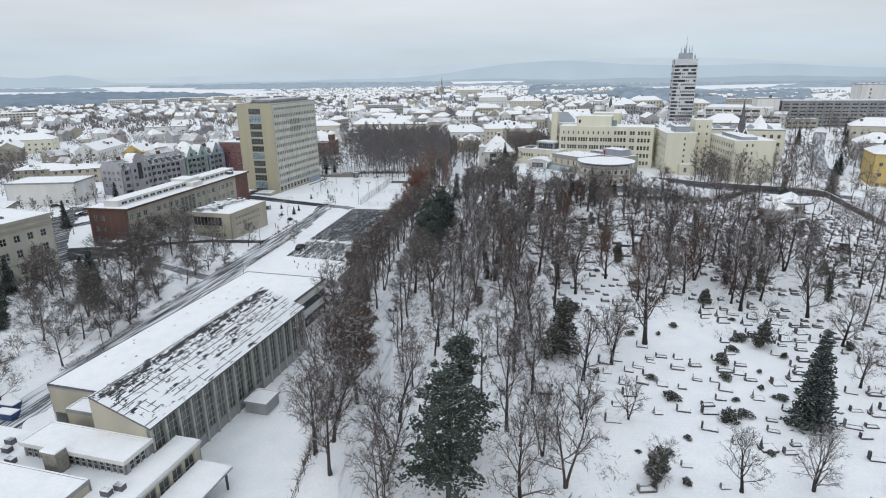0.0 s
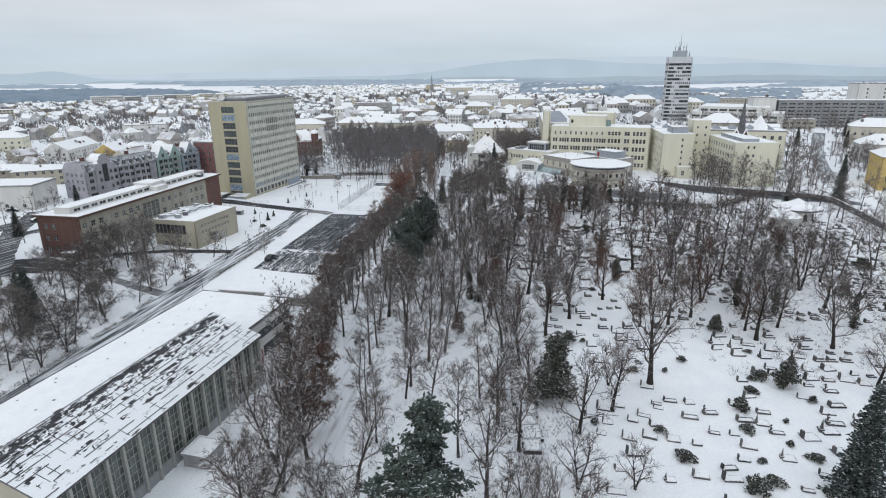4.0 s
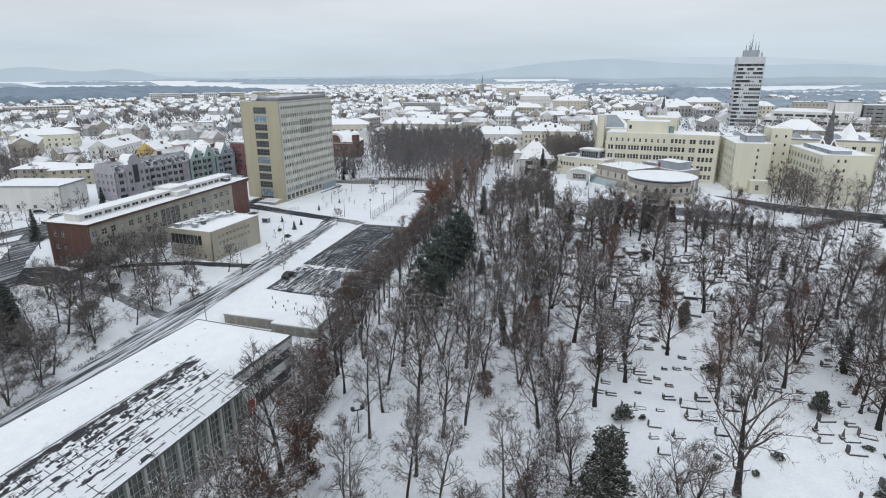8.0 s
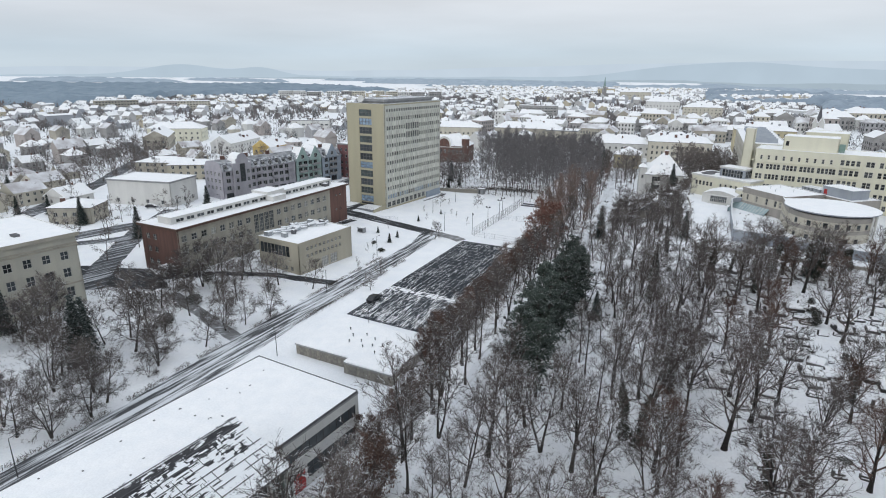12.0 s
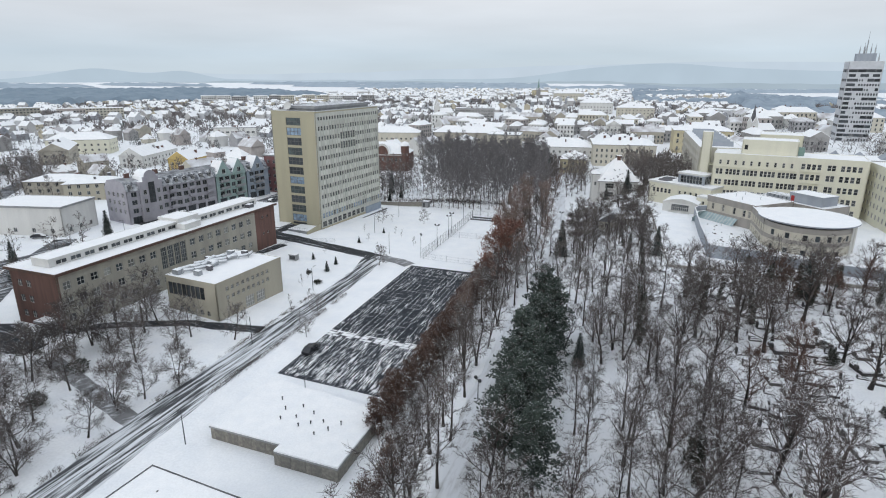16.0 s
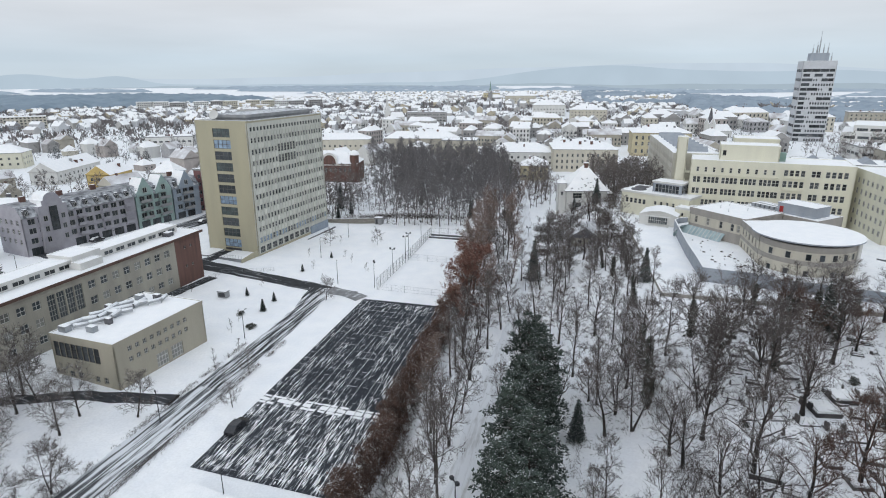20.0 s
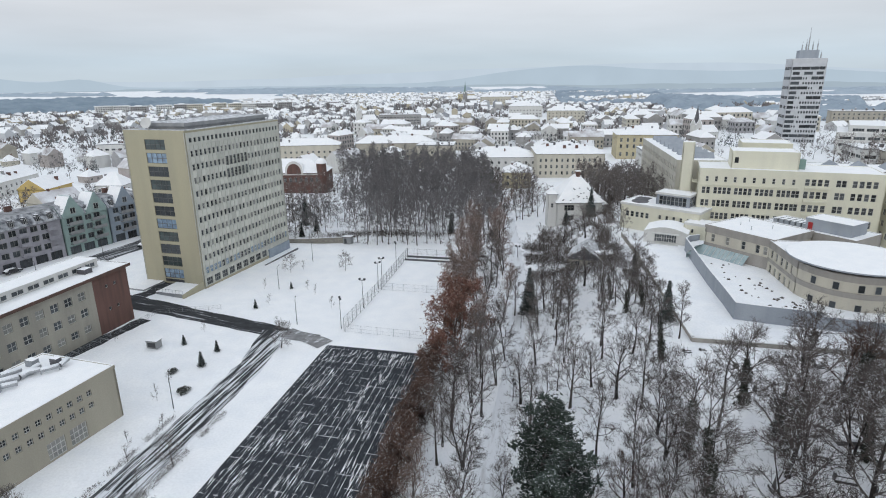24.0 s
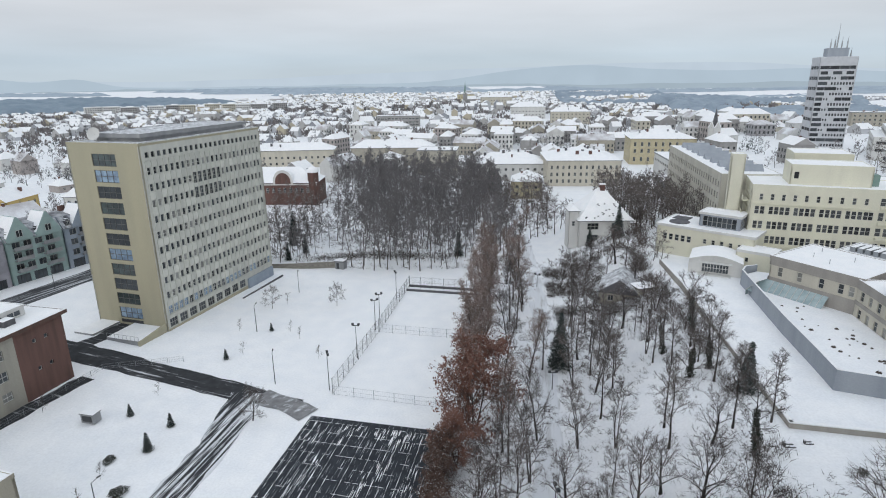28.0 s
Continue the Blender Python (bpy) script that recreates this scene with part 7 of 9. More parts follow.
for x, y, s in ((141, 205.5, 1.1), (121, 201, 0.8), (204, 334, 0.9), (246, 356, 1.0), (229, 330, 0.8)):
    plant(SPRUCES, x, y, s)
# lawns and street trees on the college side
for x, y, s in ((-71.8, 133.9, 0.9), (-69.5, 119.6, 1), (-77.9, 143, 1), (-67.2, 141.3, 0.9), (-67.8, 148.5, 0.9), (-65.8, 152.5, 0.8), (-69.7, 109.9, 1.1), (-100.6, 131, 0.9), (-95.6, 141.2, 0.6), (-63.3, 158.2, 0.9), (-62.5, 176.1, 0.9), (-86.4, 161.2, 1.1), (-84.3, 179.3, 1.25),
                (-97.2, 154.2, 1.0), (-91.6, 155.9, 1.0), (-48.8, 180.7, 0.5), (-50.5, 192, 0.5), (-88.7, 114.3, 1), (-78.3, 109.5, 1), (-70.2, 132.1, 0.9), (-68.6, 115.8, 1), (-71.6, 97.1, 1), (-75, 163, 1.0), (-79, 168, 0.9), (-71, 170, 1.0), (-46.2, 229, 0.75)):
    plant(PARK, x, y, s)
scatter([PARK, PARK, PARK, SHRUBS], lambda x, y: x > -0.35 * y - 75 and x < -69, (-115, -69, 70, 158), 38, 4.0, 0.9, 1.35)
scatter([PARK], lambda x, y: True, (-92, -66, 156, 180), 9, 3.5, 0.9, 1.25)
for x, y, s in ((-82.6, 127.5, 1.1), (-88, 132, 0.85), (-107.3, 133.1, 0.9), (-98, 116, 1.1), (-86.3, 132.3, 1.0), (-104, 124, 1.05), (-95, 112, 0.95)):
    plant(SPRUCES, x, y, s)
for x, y in ((-42.5, 277.6), (-57.4, 275.0)):
    plant(YOUNGBARE, x, y, 1.15)
for x, y in ((-56.0, 251.6), (-64.7, 235.2), (-80.3, 228.8), (-49.4, 262.2), (-54.6, 278.2), (-46.7, 259.1), (-40.5, 250), (-60.5, 262), (-43, 285), (-62, 214), (-59, 196), (-61, 208), (-56, 200), (-53, 187), (-57, 192)):
    plant(SAPLINGS, x, y, 0.95)
for x, y, s in ((-66.1, 229.0, 0.27), (-58.8, 220.5, 0.32), (-58.4, 226.7, 0.26), (-58.4, 249.2, 0.27), (-53.7, 262.7, 0.24)):
    plant(YOUNG, x, y, s)
for x, y, s in ((-83.2, 158.7, 1.7), (-80.9, 146.5, 1.6), (-62.9, 217.8, 0.75), (-58.1, 211.2, 1.0)):
    plant(BUSHES, x, y, s)
for x, y, s in ((98.2, 134.3, 1.6), (95, 161, 1.7), (37.5, 64.5, 1.1), (32, 70, 0.9), (47, 84, 0.8), (50.5, 88, 0.9), (43.5, 80, 1.0), (25, 100, 1.2), (41, 113, 1.3), (66, 84, 0.9)):
    plant(BUSHES, x, y, s)
# dense park wood behind the courts, and trees between the villas
joined_trees("park_wood", "dense dark wood of thin bare trees in the park", WOODFORMS, spots(lambda x, y: x > -60 + 0.12 * (y - 300) - 14 * sm(385, 405, y) and x < 3 and not (x < -46 and y < 330), (-62, 4, 303, 412), 240, 2.3, 0.7, 1.05) + spots(lambda x, y: x > -78 and not (x < -66 and y < 440) and not (x > -2 and y > 398), (-80, 6, 395, 460), 120, 3.0, 0.7, 1.0) + spots(lambda x, y: x < -50, (-70, -46, 308, 345), 22, 2.6, 0.4, 0.65), "wood", WOODTWIG, mat("wood_bark", (0.165, 0.147, 0.14), (0.12, 0.108, 0.105), 0.95, 0.3, 6, 0.2, snow=0.1))
scatter([SPRUCES], lambda x, y: True, (-10, 8, 385, 440), 14, 3.5, 0.6, 0.95)
for x, y, s in ((-60.8, 319.8, 0.55), (-67, 328, 0.7), (-64, 312, 0.5), (-70, 340, 0.7), (-13, 318, 0.75), (-22, 476, 0.8), (-26, 482, 0.7), (26, 314.5, 0.55)):
    plant(SPRUCES, x, y, s)
joined_trees("garden_trees_near", "bare trees and brush between villas and hospital", FARFORMS,
             spots(lambda x, y: True, (-84, -62, 345, 430), 30, 3.5, 0.6, 1.0) + spots(lambda x, y: True, (-76, -61, 309, 345), 26, 2.4, 0.6, 0.95) + spots(lambda x, y: True, (38, 62, 308, 375), 100, 2.0, 0.85, 1.2) + spots(lambda x, y: abs(x - walk_x(y)) > 2.0, (-4, 24, 334, 420), 62, 2.6, 0.8, 1.15) + spots(lambda x, y: x > walk_x(y) + 4 and not (x > 19 and y > 300), (8, 38, 282, 300), 18, 2.6, 0.5, 0.8)
             + spots(lambda x, y: abs(x - 187 - 0.56 * (y - 285)) > 5 and y > 212 and not (x > 160 and y < 240) and not (140 < x < 160 and 268 < y < 286), (124, 210, 200, 300), 104, 4.6, 0.7, 1.1) + spots(lambda x, y: x > 98 and not (x < 122 and y < 192), (98, 140, 150, 236), 22, 5.0, 0.9, 1.3) + spots(lambda x, y: True, (107, 121, 231, 246), 14, 2.2, 0.9, 1.2) + spots(lambda x, y: abs(x - 187 - 0.6 * (y - 285)) > 5 and not (200 < x < 222 and 280 < y < 302), (140, 262, 286, 402), 100, 4.6, 0.8, 1.2))
joined_trees("street_trees", "bare trees in the gardens along the town streets", FARFORMS,
             spots(lambda x, y: x < -124 - 0.1 * (y - 170) and not (-184 < x < -148 and 226 < y < 252), (-240, -124, 120, 236), 70, 4.5, 0.6, 1.0) + spots(lambda x, y: True, (-310, -166, 298, 362), 80, 5.0, 0.6, 1.0) + spots(lambda x, y: 5 < abs(x + 240 - 0.62 * (302 - y)) < 16, (-300, -205, 236, 370), 60, 3.4, 0.7, 1.1) + spots(lambda x, y: True, (-330, -200, 236, 300), 60, 5.0, 0.6, 1.0))
scatter([SPRUCES], lambda x, y: x < -128 - 0.1 * (y - 170), (-230, -128, 170, 232), 7, 8.0, 0.7, 1.0)


GREYR = mat("dull_grey_render", (0.36, 0.355, 0.35), (0.29, 0.285, 0.28), 0.9, 0.2, 3)
# ---- named town buildings ----
def apartments():
    specs = ((-154.2, 257.0, 36.5, LILAC, "lilac-grey", 0), (-140.5, 291.1, 15.0, MINT, "mint green", 2), (-134.8, 305.3, 12.0, BLUEG, "blue-grey", 1))
    for x, y, ln, m, colour, ng in specs:
        p = thing("apartment_house", f"{colour} apartment house with gabled dormers and snowy mansard roof", "apartment house", x, y, 0, -21.9, group="row of apartment houses")
        W = 13.0
        wins = [(1.7 + 2.9 * k + d, 3.7 + 2.9 * k + d, z, z + 1.7, 2, 1, FRAMEG, GLASS) for z in (5.6, 8.6, 11.4) for k in range(int((ln - 2) / 2.9)) for d in (0,)]
        shop = [(1.2 + 4.4 * k, 4.6 + 4.4 * k, 1.6, 4.4, 3, 1, DARKMETAL, GLASS) for k in range(int((ln - 1) / 4.4))]
        block(p, 0, 0, W, ln, 1.0, 13.6, m, right=wins + shop, front=grid(W, 4, 1.2, [(5.6, 1.5), (8.6, 1.5), (11.4, 1.5)]), back=grid(W, 4, 1.2, [(5.6, 1.5), (8.6, 1.5)]), left=[], roof=False)
        g = Geo()
        z, t = 13.6, 17.4
        prof = [(-0.4, z), (1.9, t - 0.6), (W / 2, t), (W - 1.9, t - 0.6), (W + 0.4, z)]
        for i, ((a, za), (b, zb)) in enumerate(zip(prof, prof[1:])):
            g.quad((a, 0, za), (a, ln, za), (b, ln, zb), (b, 0, zb), 0 if i in (1, 2) else 1)
        for y0 in (0, ln):
            i = len(g.v)
            g.v += [(a, y0, za) for a, za in prof]
            g.f.append(tuple(range(i, i + 5)) if y0 else tuple(range(i + 4, i - 1, -1)))
            g.m.append(2)
        part("roof", g, [HALFSNOW, PATCHYDARK, m], p)
        for k in range(ng):
            yc = ln * (k + 0.5) / ng
            gw = 3.3
            g = Geo()
            pr = [(-gw, 13.4), (gw, 13.4), (gw, 14.6), (0.25, 19.6), (-0.25, 19.6), (-gw, 14.6)]
            i = len(g.v)
            for xx in (W + 0.5, W - 5.0):
                g.v += [(xx, yc + a, zz) for a, zz in pr]
            g.f += [tuple(i + j for j in range(6)), tuple(i + 6 + j for j in range(5, -1, -1))]
            g.m += [0, 0]
            for j in range(6):
                g.f.append((i + j, i + 6 + j, i + 6 + (j + 1) % 6, i + (j + 1) % 6))
                g.m.append(1 if j in (2, 4) else 0)
            part("gable", g, [m, ROOFSNOW], p)
            put("window", window_mesh(1.6, 1.8, 2, 1, FRAME, GLASS), p, pose(W + 0.58, yc - 0.8, 14.4, 0, 0, 90))
            for zz in (5.2, 8.2, 11.0):
                b = Geo()
                b.box(W + 0.02, W + 1.2, yc - 2.2, yc + 2.2, zz, zz + 0.15)
                b.box(W + 1.1, W + 1.2, yc - 2.2, yc + 2.2, zz + 0.15, zz + 1.0)
                part("balcony", b, GREY, p)
        if ng == 0:
            # one tall stepped gable with a rounded top and a strip of dark glass
            yc, g = 9.0, Geo()
            pr = [(-4.2, 1.2), (4.2, 1.2), (4.2, 16.4), (3.0, 16.4), (3.0, 18.0)] + [(2.4 * math.cos(math.pi * j / 8), 18.0 + 2.2 * math.sin(math.pi * j / 8)) for j in range(9)] + [(-3.0, 18.0), (-3.0, 16.4), (-4.2, 16.4)]
            i, c = len(g.v), len(pr)
            for xx in (W + 0.8, W - 5.0):
                g.v += [(xx, yc + a, zz) for a, zz in pr]
            g.f += [tuple(i + j for j in range(c)), tuple(i + c + j for j in range(c - 1, -1, -1))]
            g.m += [0, 0]
            for j in range(c):
                g.f.append((i + j, i + c + j, i + c + (j + 1) % c, i + (j + 1) % c))
                g.m.append(1 if j >= 2 and j < c - 1 else 0)
            part("gable", g, [m, ROOFSNOW], p)
            put("window", window_mesh(2.4, 7.4, 2, 5, DARKMETAL, GLASS), p, pose(W + 0.9, yc - 1.2, 8.6, 0, 0, 90))
            for dy in (-3.2, 2.0):
                for zz in (5.4, 8.6, 11.8):
                    put("window", window_mesh(1.2, 1.6, 2, 1, FRAMEG, GLASS), p, pose(W + 0.88, yc + dy, zz, 0, 0, 90))
            for y0 in (16.0, 24.0, 32.0):
                for zz in (5.2, 8.2, 11.0):
                    b = Geo()
                    b.box(W + 0.02, W + 1.1, y0, y0 + 3.0, zz, zz + 0.15)
                    b.box(W + 1.0, W + 1.1, y0, y0 + 3.0, zz + 0.15, zz + 1.0)
                    part("balcony", b, m, p)
        n = int(ln / 3.6)
        for k in range(n):
            y0 = 1.0 + 3.6 * k
            if ng == 0 and 3.2 < y0 < 13.4:
                continue
            d = Geo()
            d.box(W - 1.9, W - 0.1, y0, y0 + 1.5, 14.0, 15.7, 0, 1)
            d.box(W - 1.9, W - 0.2, y0 + 0.3, y0 + 1.2, 15.7, 16.1, 0, 1)
            part("dormer", d, [DARKGREY, ROOFSNOW], p)
            put("window", window_mesh(1.0, 1.3, 2, 1, FRAME, GLASS), p, pose(W - 0.02, y0 + 0.25, 14.2, 0, 0, 90))
        for k in range(max(1, int(ln / 12))):
            g = Geo()
            g.box(W / 2 - 0.5, W / 2 + 0.5, 4 + 11 * k, 5.6 + 11 * k, 16.8, 19.0, 0, 1)
            part("chimney", g, [BRICK, ROOFSNOW], p)


HALFSNOW = mat("half_snowed_slate", (0.44, 0.45, 0.47), (0.13, 0.133, 0.145), 0.8, 0.35, 6, 0.2)
PATCHYDARK = mat("slate_with_thin_snow", (0.10, 0.105, 0.12), (0.55, 0.57, 0.60), 0.8, 0.8, 6, 0.2)
apartments()


def slab_house(name, label, x, y, rz, w, d, z0, z1, m, rows, nf, nr, cat="apartment house", roof="flat", rh=4.0, ww=1.3, wh=1.5, group="", roofs=1):
    p = thing(name, label, cat, x, y, ground_z(x, y) * 0, rz, group=group)
    rr = [(r, wh) for r in rows]
    f = grid(w, nf, ww, rr, nv=2, nh=1) if nf else []
    s = grid(d, nr, ww, rr, nv=2, nh=1) if nr else []
    west = x > 0
    block(p, 0, 0, w, d, z0, z1, m, front=f, right=[] if west else s, left=s if west else [], roof=(roof == "flat"), **({"kh": 0.3, "over": 0.3} if roof == "flat" else {}))
    if roof == "hip":
        hip_roof(p, 0, 0, w, d, z1, rh, 0.5)
    elif roof == "gable":
        hip_roof(p, 0, 0, w, d, z1, rh, 0.5, ridge=1.0, mats=[ROOFSNOW, m])
    # chimneys, hatches and vents that break the snow
    rng = random.Random(int(abs(x * 7 + y * 3)))
    for _ in range(max(2, int(w * d / 110)) * roofs):
        u, v = rng.uniform(0.16, 0.84) * w, rng.uniform(0.2, 0.8) * d
        rise = 0.6 if roof == "flat" else rh * (1 - max(abs(v - d / 2) / (d / 2), 0 if roof == "gable" else max(0, abs(u - w / 2) - (w - d) / 2) / (d / 2))) + 0.15 if w >= d else rh * (1 - max(abs(u - w / 2) / (w / 2), 0 if roof == "gable" else max(0, abs(v - d / 2) - (d - w) / 2) / (w / 2))) + 0.15
        g = Geo()
        a, b, c = rng.uniform(0.35, 0.8), rng.uniform(0.3, 0.6), rng.uniform(0.8, 1.9)
        g.box(u - a, u + a, v - b, v + b, z1 + rise - 0.5, z1 + rise + c, 0)
        g.box(u - a - 0.06, u + a + 0.06, v - b - 0.06, v + b + 0.06, z1 + rise + c + 0.003, z1 + rise + c + 0.14, 1)
        part("chimney", g, [rng.choice((BRICK, GREY, DARKGREY)), ROOFSNOW], p)
    return p


REDW = mat("dull_red_render", (0.27, 0.14, 0.14), (0.21, 0.11, 0.11), 0.9, 0.5, 5)
p = slab_house("apartment_house", "dull red and white five-storey apartment house beside the tower", -122.5, 317.0, -16, 20, 24, 1, 18, REDW, (2.5, 5.6, 8.7, 11.8, 14.9), 6, 7)
for z in (1.7, 4.8, 7.9, 11.0, 14.1):
    g = Geo()
    for k in range(4):
        g.box(20.0, 21.2, 1.2 + 5.9 * k, 5.4 + 5.9 * k, z, z + 0.95)
    part("balcony", g, WHITE, p, "white balcony fronts in a band")
slab_house("apartment_house", "white flat-roofed hall with few small windows", -181, 233.5, 3.0, 28, 16, 0, 11.2, WHITE, (3.0,), 4, 3, roofs=0)
slab_house("villa", "cream villa with a low snowy hipped roof", -174.4, 201.3, 20, 14, 12, 0, 7.6, BEIGE, (1.5, 4.6), 4, 3, roof="hip", rh=2.0, cat="villa")
slab_house("apartment_house", "beige three-storey block with a snowy flat hipped roof", -216, 285, 12, 24, 14, 0, 9.0, BEIGE, (1.5, 4.4, 7.2), 6, 4, roof="hip", rh=2.2)
slab_house("apartment_house", "beige three-storey block with a snowy low roof", -194.7, 282.2, 24, 22, 12, 0, 9.0, SANDY, (1.5, 4.4, 7.2), 6, 3, roof="hip", rh=2.0)
slab_house("house", "ochre yellow house with a patchy snowy gabled roof", -203.8, 366.5, 0, 12.5, 18, 0, 7.4, OCHRE, (1.4, 4.4), 3, 5, roof="gable", rh=4.6, cat="house")
slab_house("house", "long white house with a snowy gabled roof", -238.0, 372.0, 6, 14, 40, 0, 7.6, WHITE, (1.4, 4.4), 3, 10, roof="gable", rh=4.8, cat="house")
slab_house("house", "white pavilion house with a steep snowy tent roof", -184, 389, 0, 13.5, 11, 0, 5.0, WHITE, (2.0,), 4, 3, roof="hip", rh=5.6, cat="house")
slab_house("shop_building", "low white hall with a broad snowy flat roof", -280, 545, 18, 36, 20, 0, 7.5, WHITE, (3.2,), 8, 4, cat="shop building", ww=2.6)
slab_house("house", "long beige house with a snowy gabled roof", -290, 372, 34, 15, 40, 0, 9.0, BEIGE, (2.0, 5.4), 3, 9, roof="gable", rh=4.5, cat="house")
slab_house("house", "pale yellow villa with a snowy hipped roof", -330, 420, 20, 40, 16, 0, 9.5, YELLOW, (2.0, 5.4), 9, 4, roof="hip", rh=4.5, cat="house")
# white-fronted public buildings beyond the park
slab_house("school", "long white three-storey school with arched windows and snowy hipped roof", 31, 433.5, -2, 36, 34, 0, 12.6, SANDYW, (1.6, 5.0, 8.4), 12, 10, roof="hip", rh=5.0, cat="school", ww=1.1, wh=1.9)
slab_house("villa", "pale yellow villa at the end of the walk, snowy roof", 10.5, 404, -8, 14, 16, 0, 7.6, OCHREP := mat("soft_yellow_render", (0.52, 0.47, 0.32), (0.45, 0.40, 0.28), 0.9, 0.5, 5), (1.4, 4.6), 3, 4, roof="hip", rh=4.0, cat="villa")
slab_house("school", "low white wing with a wide snowy roof", -6, 452, -2, 40, 22, 0, 8.6, WHITE, (1.6, 5.0), 10, 5, roof="hip", rh=5.0, cat="school")
slab_house("office", "white modern office with a band of dark windows", 84, 416, -6, 30, 30, 0, 14.5, WHITE, (4.5, 11.0), 8, 8, cat="office", ww=2.6, wh=1.4)
slab_house("office", "dark glazed low hall with snowy flat roof", 74, 392, -6, 26, 16, 0, 9.0, WALLGREY, (2.0, 5.2), 7, 4, cat="office", ww=2.8, wh=2.2)
slab_house("theatre", "pale yellow theatre front with tall windows", 92, 505, -8, 38, 26, 0, 15.5, OCHREP, (2.0, 7.0, 11.0), 9, 6, roof="hip", rh=5.0, cat="theatre", ww=1.4, wh=2.6)
slab_house("office", "cream three-storey corner building under snow", -36, 470, -4, 22, 18, 0, 13.5, SANDYW, (1.8, 5.2, 8.8), 6, 5, cat="office")
slab_house("school", "long grey-beige school with two storeys", -150, 500, 6, 60, 16, 0, 10.5, SANDYW, (1.8, 5.4), 16, 4, roof="hip", rh=4.0, cat="school")
slab_house("school", "long grey-beige block with a snowy hipped roof", -80, 508, 0, 52, 16, 0, 11, BEIGE, (1.8, 5.4), 14, 4, roof="hip", rh=4.5, cat="school")
slab_house("office", "long banded hall with rows of dark windows in the old town", -104, 802, 2, 48, 18, 0, 12, GREYR, (2.0, 5.0, 8.6), 12, 4, cat="office", ww=3.0, wh=1.3)
slab_house("school", "large white town building with a snowy hipped roof", 52, 876, -4, 42, 22, 0, 17, WHITE, (3.0, 7.0, 11.0), 10, 5, roof="hip", rh=6.0, cat="school")
slab_house("office", "tall pale yellow house on the castle hill", -14, 1085, -2, 27, 16, 0, 27, OCHREP, (14.0, 18.0, 22.0), 6, 4, cat="office")
slab_house("school", "cream range on the castle hill under snow", 22, 1030, 4, 46, 16, 0, 24, SANDYW, (14.5, 18.5), 11, 4, roof="hip", rh=5.0, cat="school")
slab_house("school", "cream town building with a broad snowy roof", 92, 820, -8, 44, 20, 0, 14, SANDYW, (3.0, 7.0, 10.4), 10, 4, roof="hip", rh=5.0, cat="school")
PANELG = mat("grimy_panel_concrete", (0.27, 0.275, 0.285), (0.20, 0.205, 0.215), 0.9, 0.2, 3, streak=True)
# panel blocks and shops on the hill to the east
slab_house("panel_block", "long grey panel block with nine rows of windows", 243, 424, -14, 120, 13, 0, 30, PANELG, [7.75 + 2.45 * k for k in range(9)], 22, 0, cat="panel block", ww=4.1, wh=1.35, roofs=0)
slab_house("shop_building", "low brownish hall with a snowy flat roof before the panel row", 222, 410, -14, 36, 10, 4, 18.5, BEIGE, (12.6, 15.6), 9, 0, cat="shop building", ww=2.4)
slab_house("panel_block", "white narrow end block of the panel row", 226, 426, -14, 15, 14, 0, 32, WHITE, [], 0, 0, cat="panel block")
slab_house("panel_block", "white panel tower with a dark stair strip", 330, 470, -10, 26, 16, 0, 39.5, WHITE, [20 + 3.0 * k for k in range(6)], 2, 0, cat="panel block")
slab_house("panel_block", "ochre panel block far behind the high-rise", 298, 622, -20, 50, 14, 0, 22, BEIGE, [10 + 3.0 * k for k in range(4)], 14, 0, cat="panel block")
slab_house("shop_building", "low white shopping hall with dark bands", 166, 382, -12, 40, 22, 4, 20, WHITE, (8.0, 12.0, 16.0), 7, 4, cat="shop building", ww=4.6, wh=1.6)
slab_house("house", "orange three-storey house with a snowy roof", 167, 222.5, -24, 30, 18, 6, 20.5, OCHRE, (8.0, 12.0, 16.0), 8, 4, roof="hip", rh=4.5, cat="house")
ribbon("road_13", [(160, 236), (168, 251), (181, 276), (195, 300), (212, 328), (238, 368)], [6.5] * 6, 0.10, WETSTREET, "sloping town street with wet dark tracks", "road", edge=0.3, seed=18)
slab_house("house", "white two-storey house with a snowy hipped roof by the street", 205, 287, -24, 18, 14, 4, 17, WHITE, (10.0, 13.4), 4, 4, roof="hip", rh=4.5, cat="house")
slab_house("house", "grey house with a steep snowy roof above the street", 166, 318, -20, 16, 12, 4, 19, GREYR, (11.0, 14.6), 4, 3, roof="gable", rh=5.0, cat="house")
slab_house("house", "long cream house under a snowy roof on the slope", 234, 336, -28, 30, 13, 4, 20.5, SANDYW, (12.6, 16.0), 8, 3, roof="hip", rh=4.5, cat="house")
slab_house("house", "dull pink house with a snowy hipped roof by the shops", 158, 352, -16, 22, 14, 4, 22, BEIGE, (14.0, 17.6), 6, 4, roof="hip", rh=5.0, cat="house")


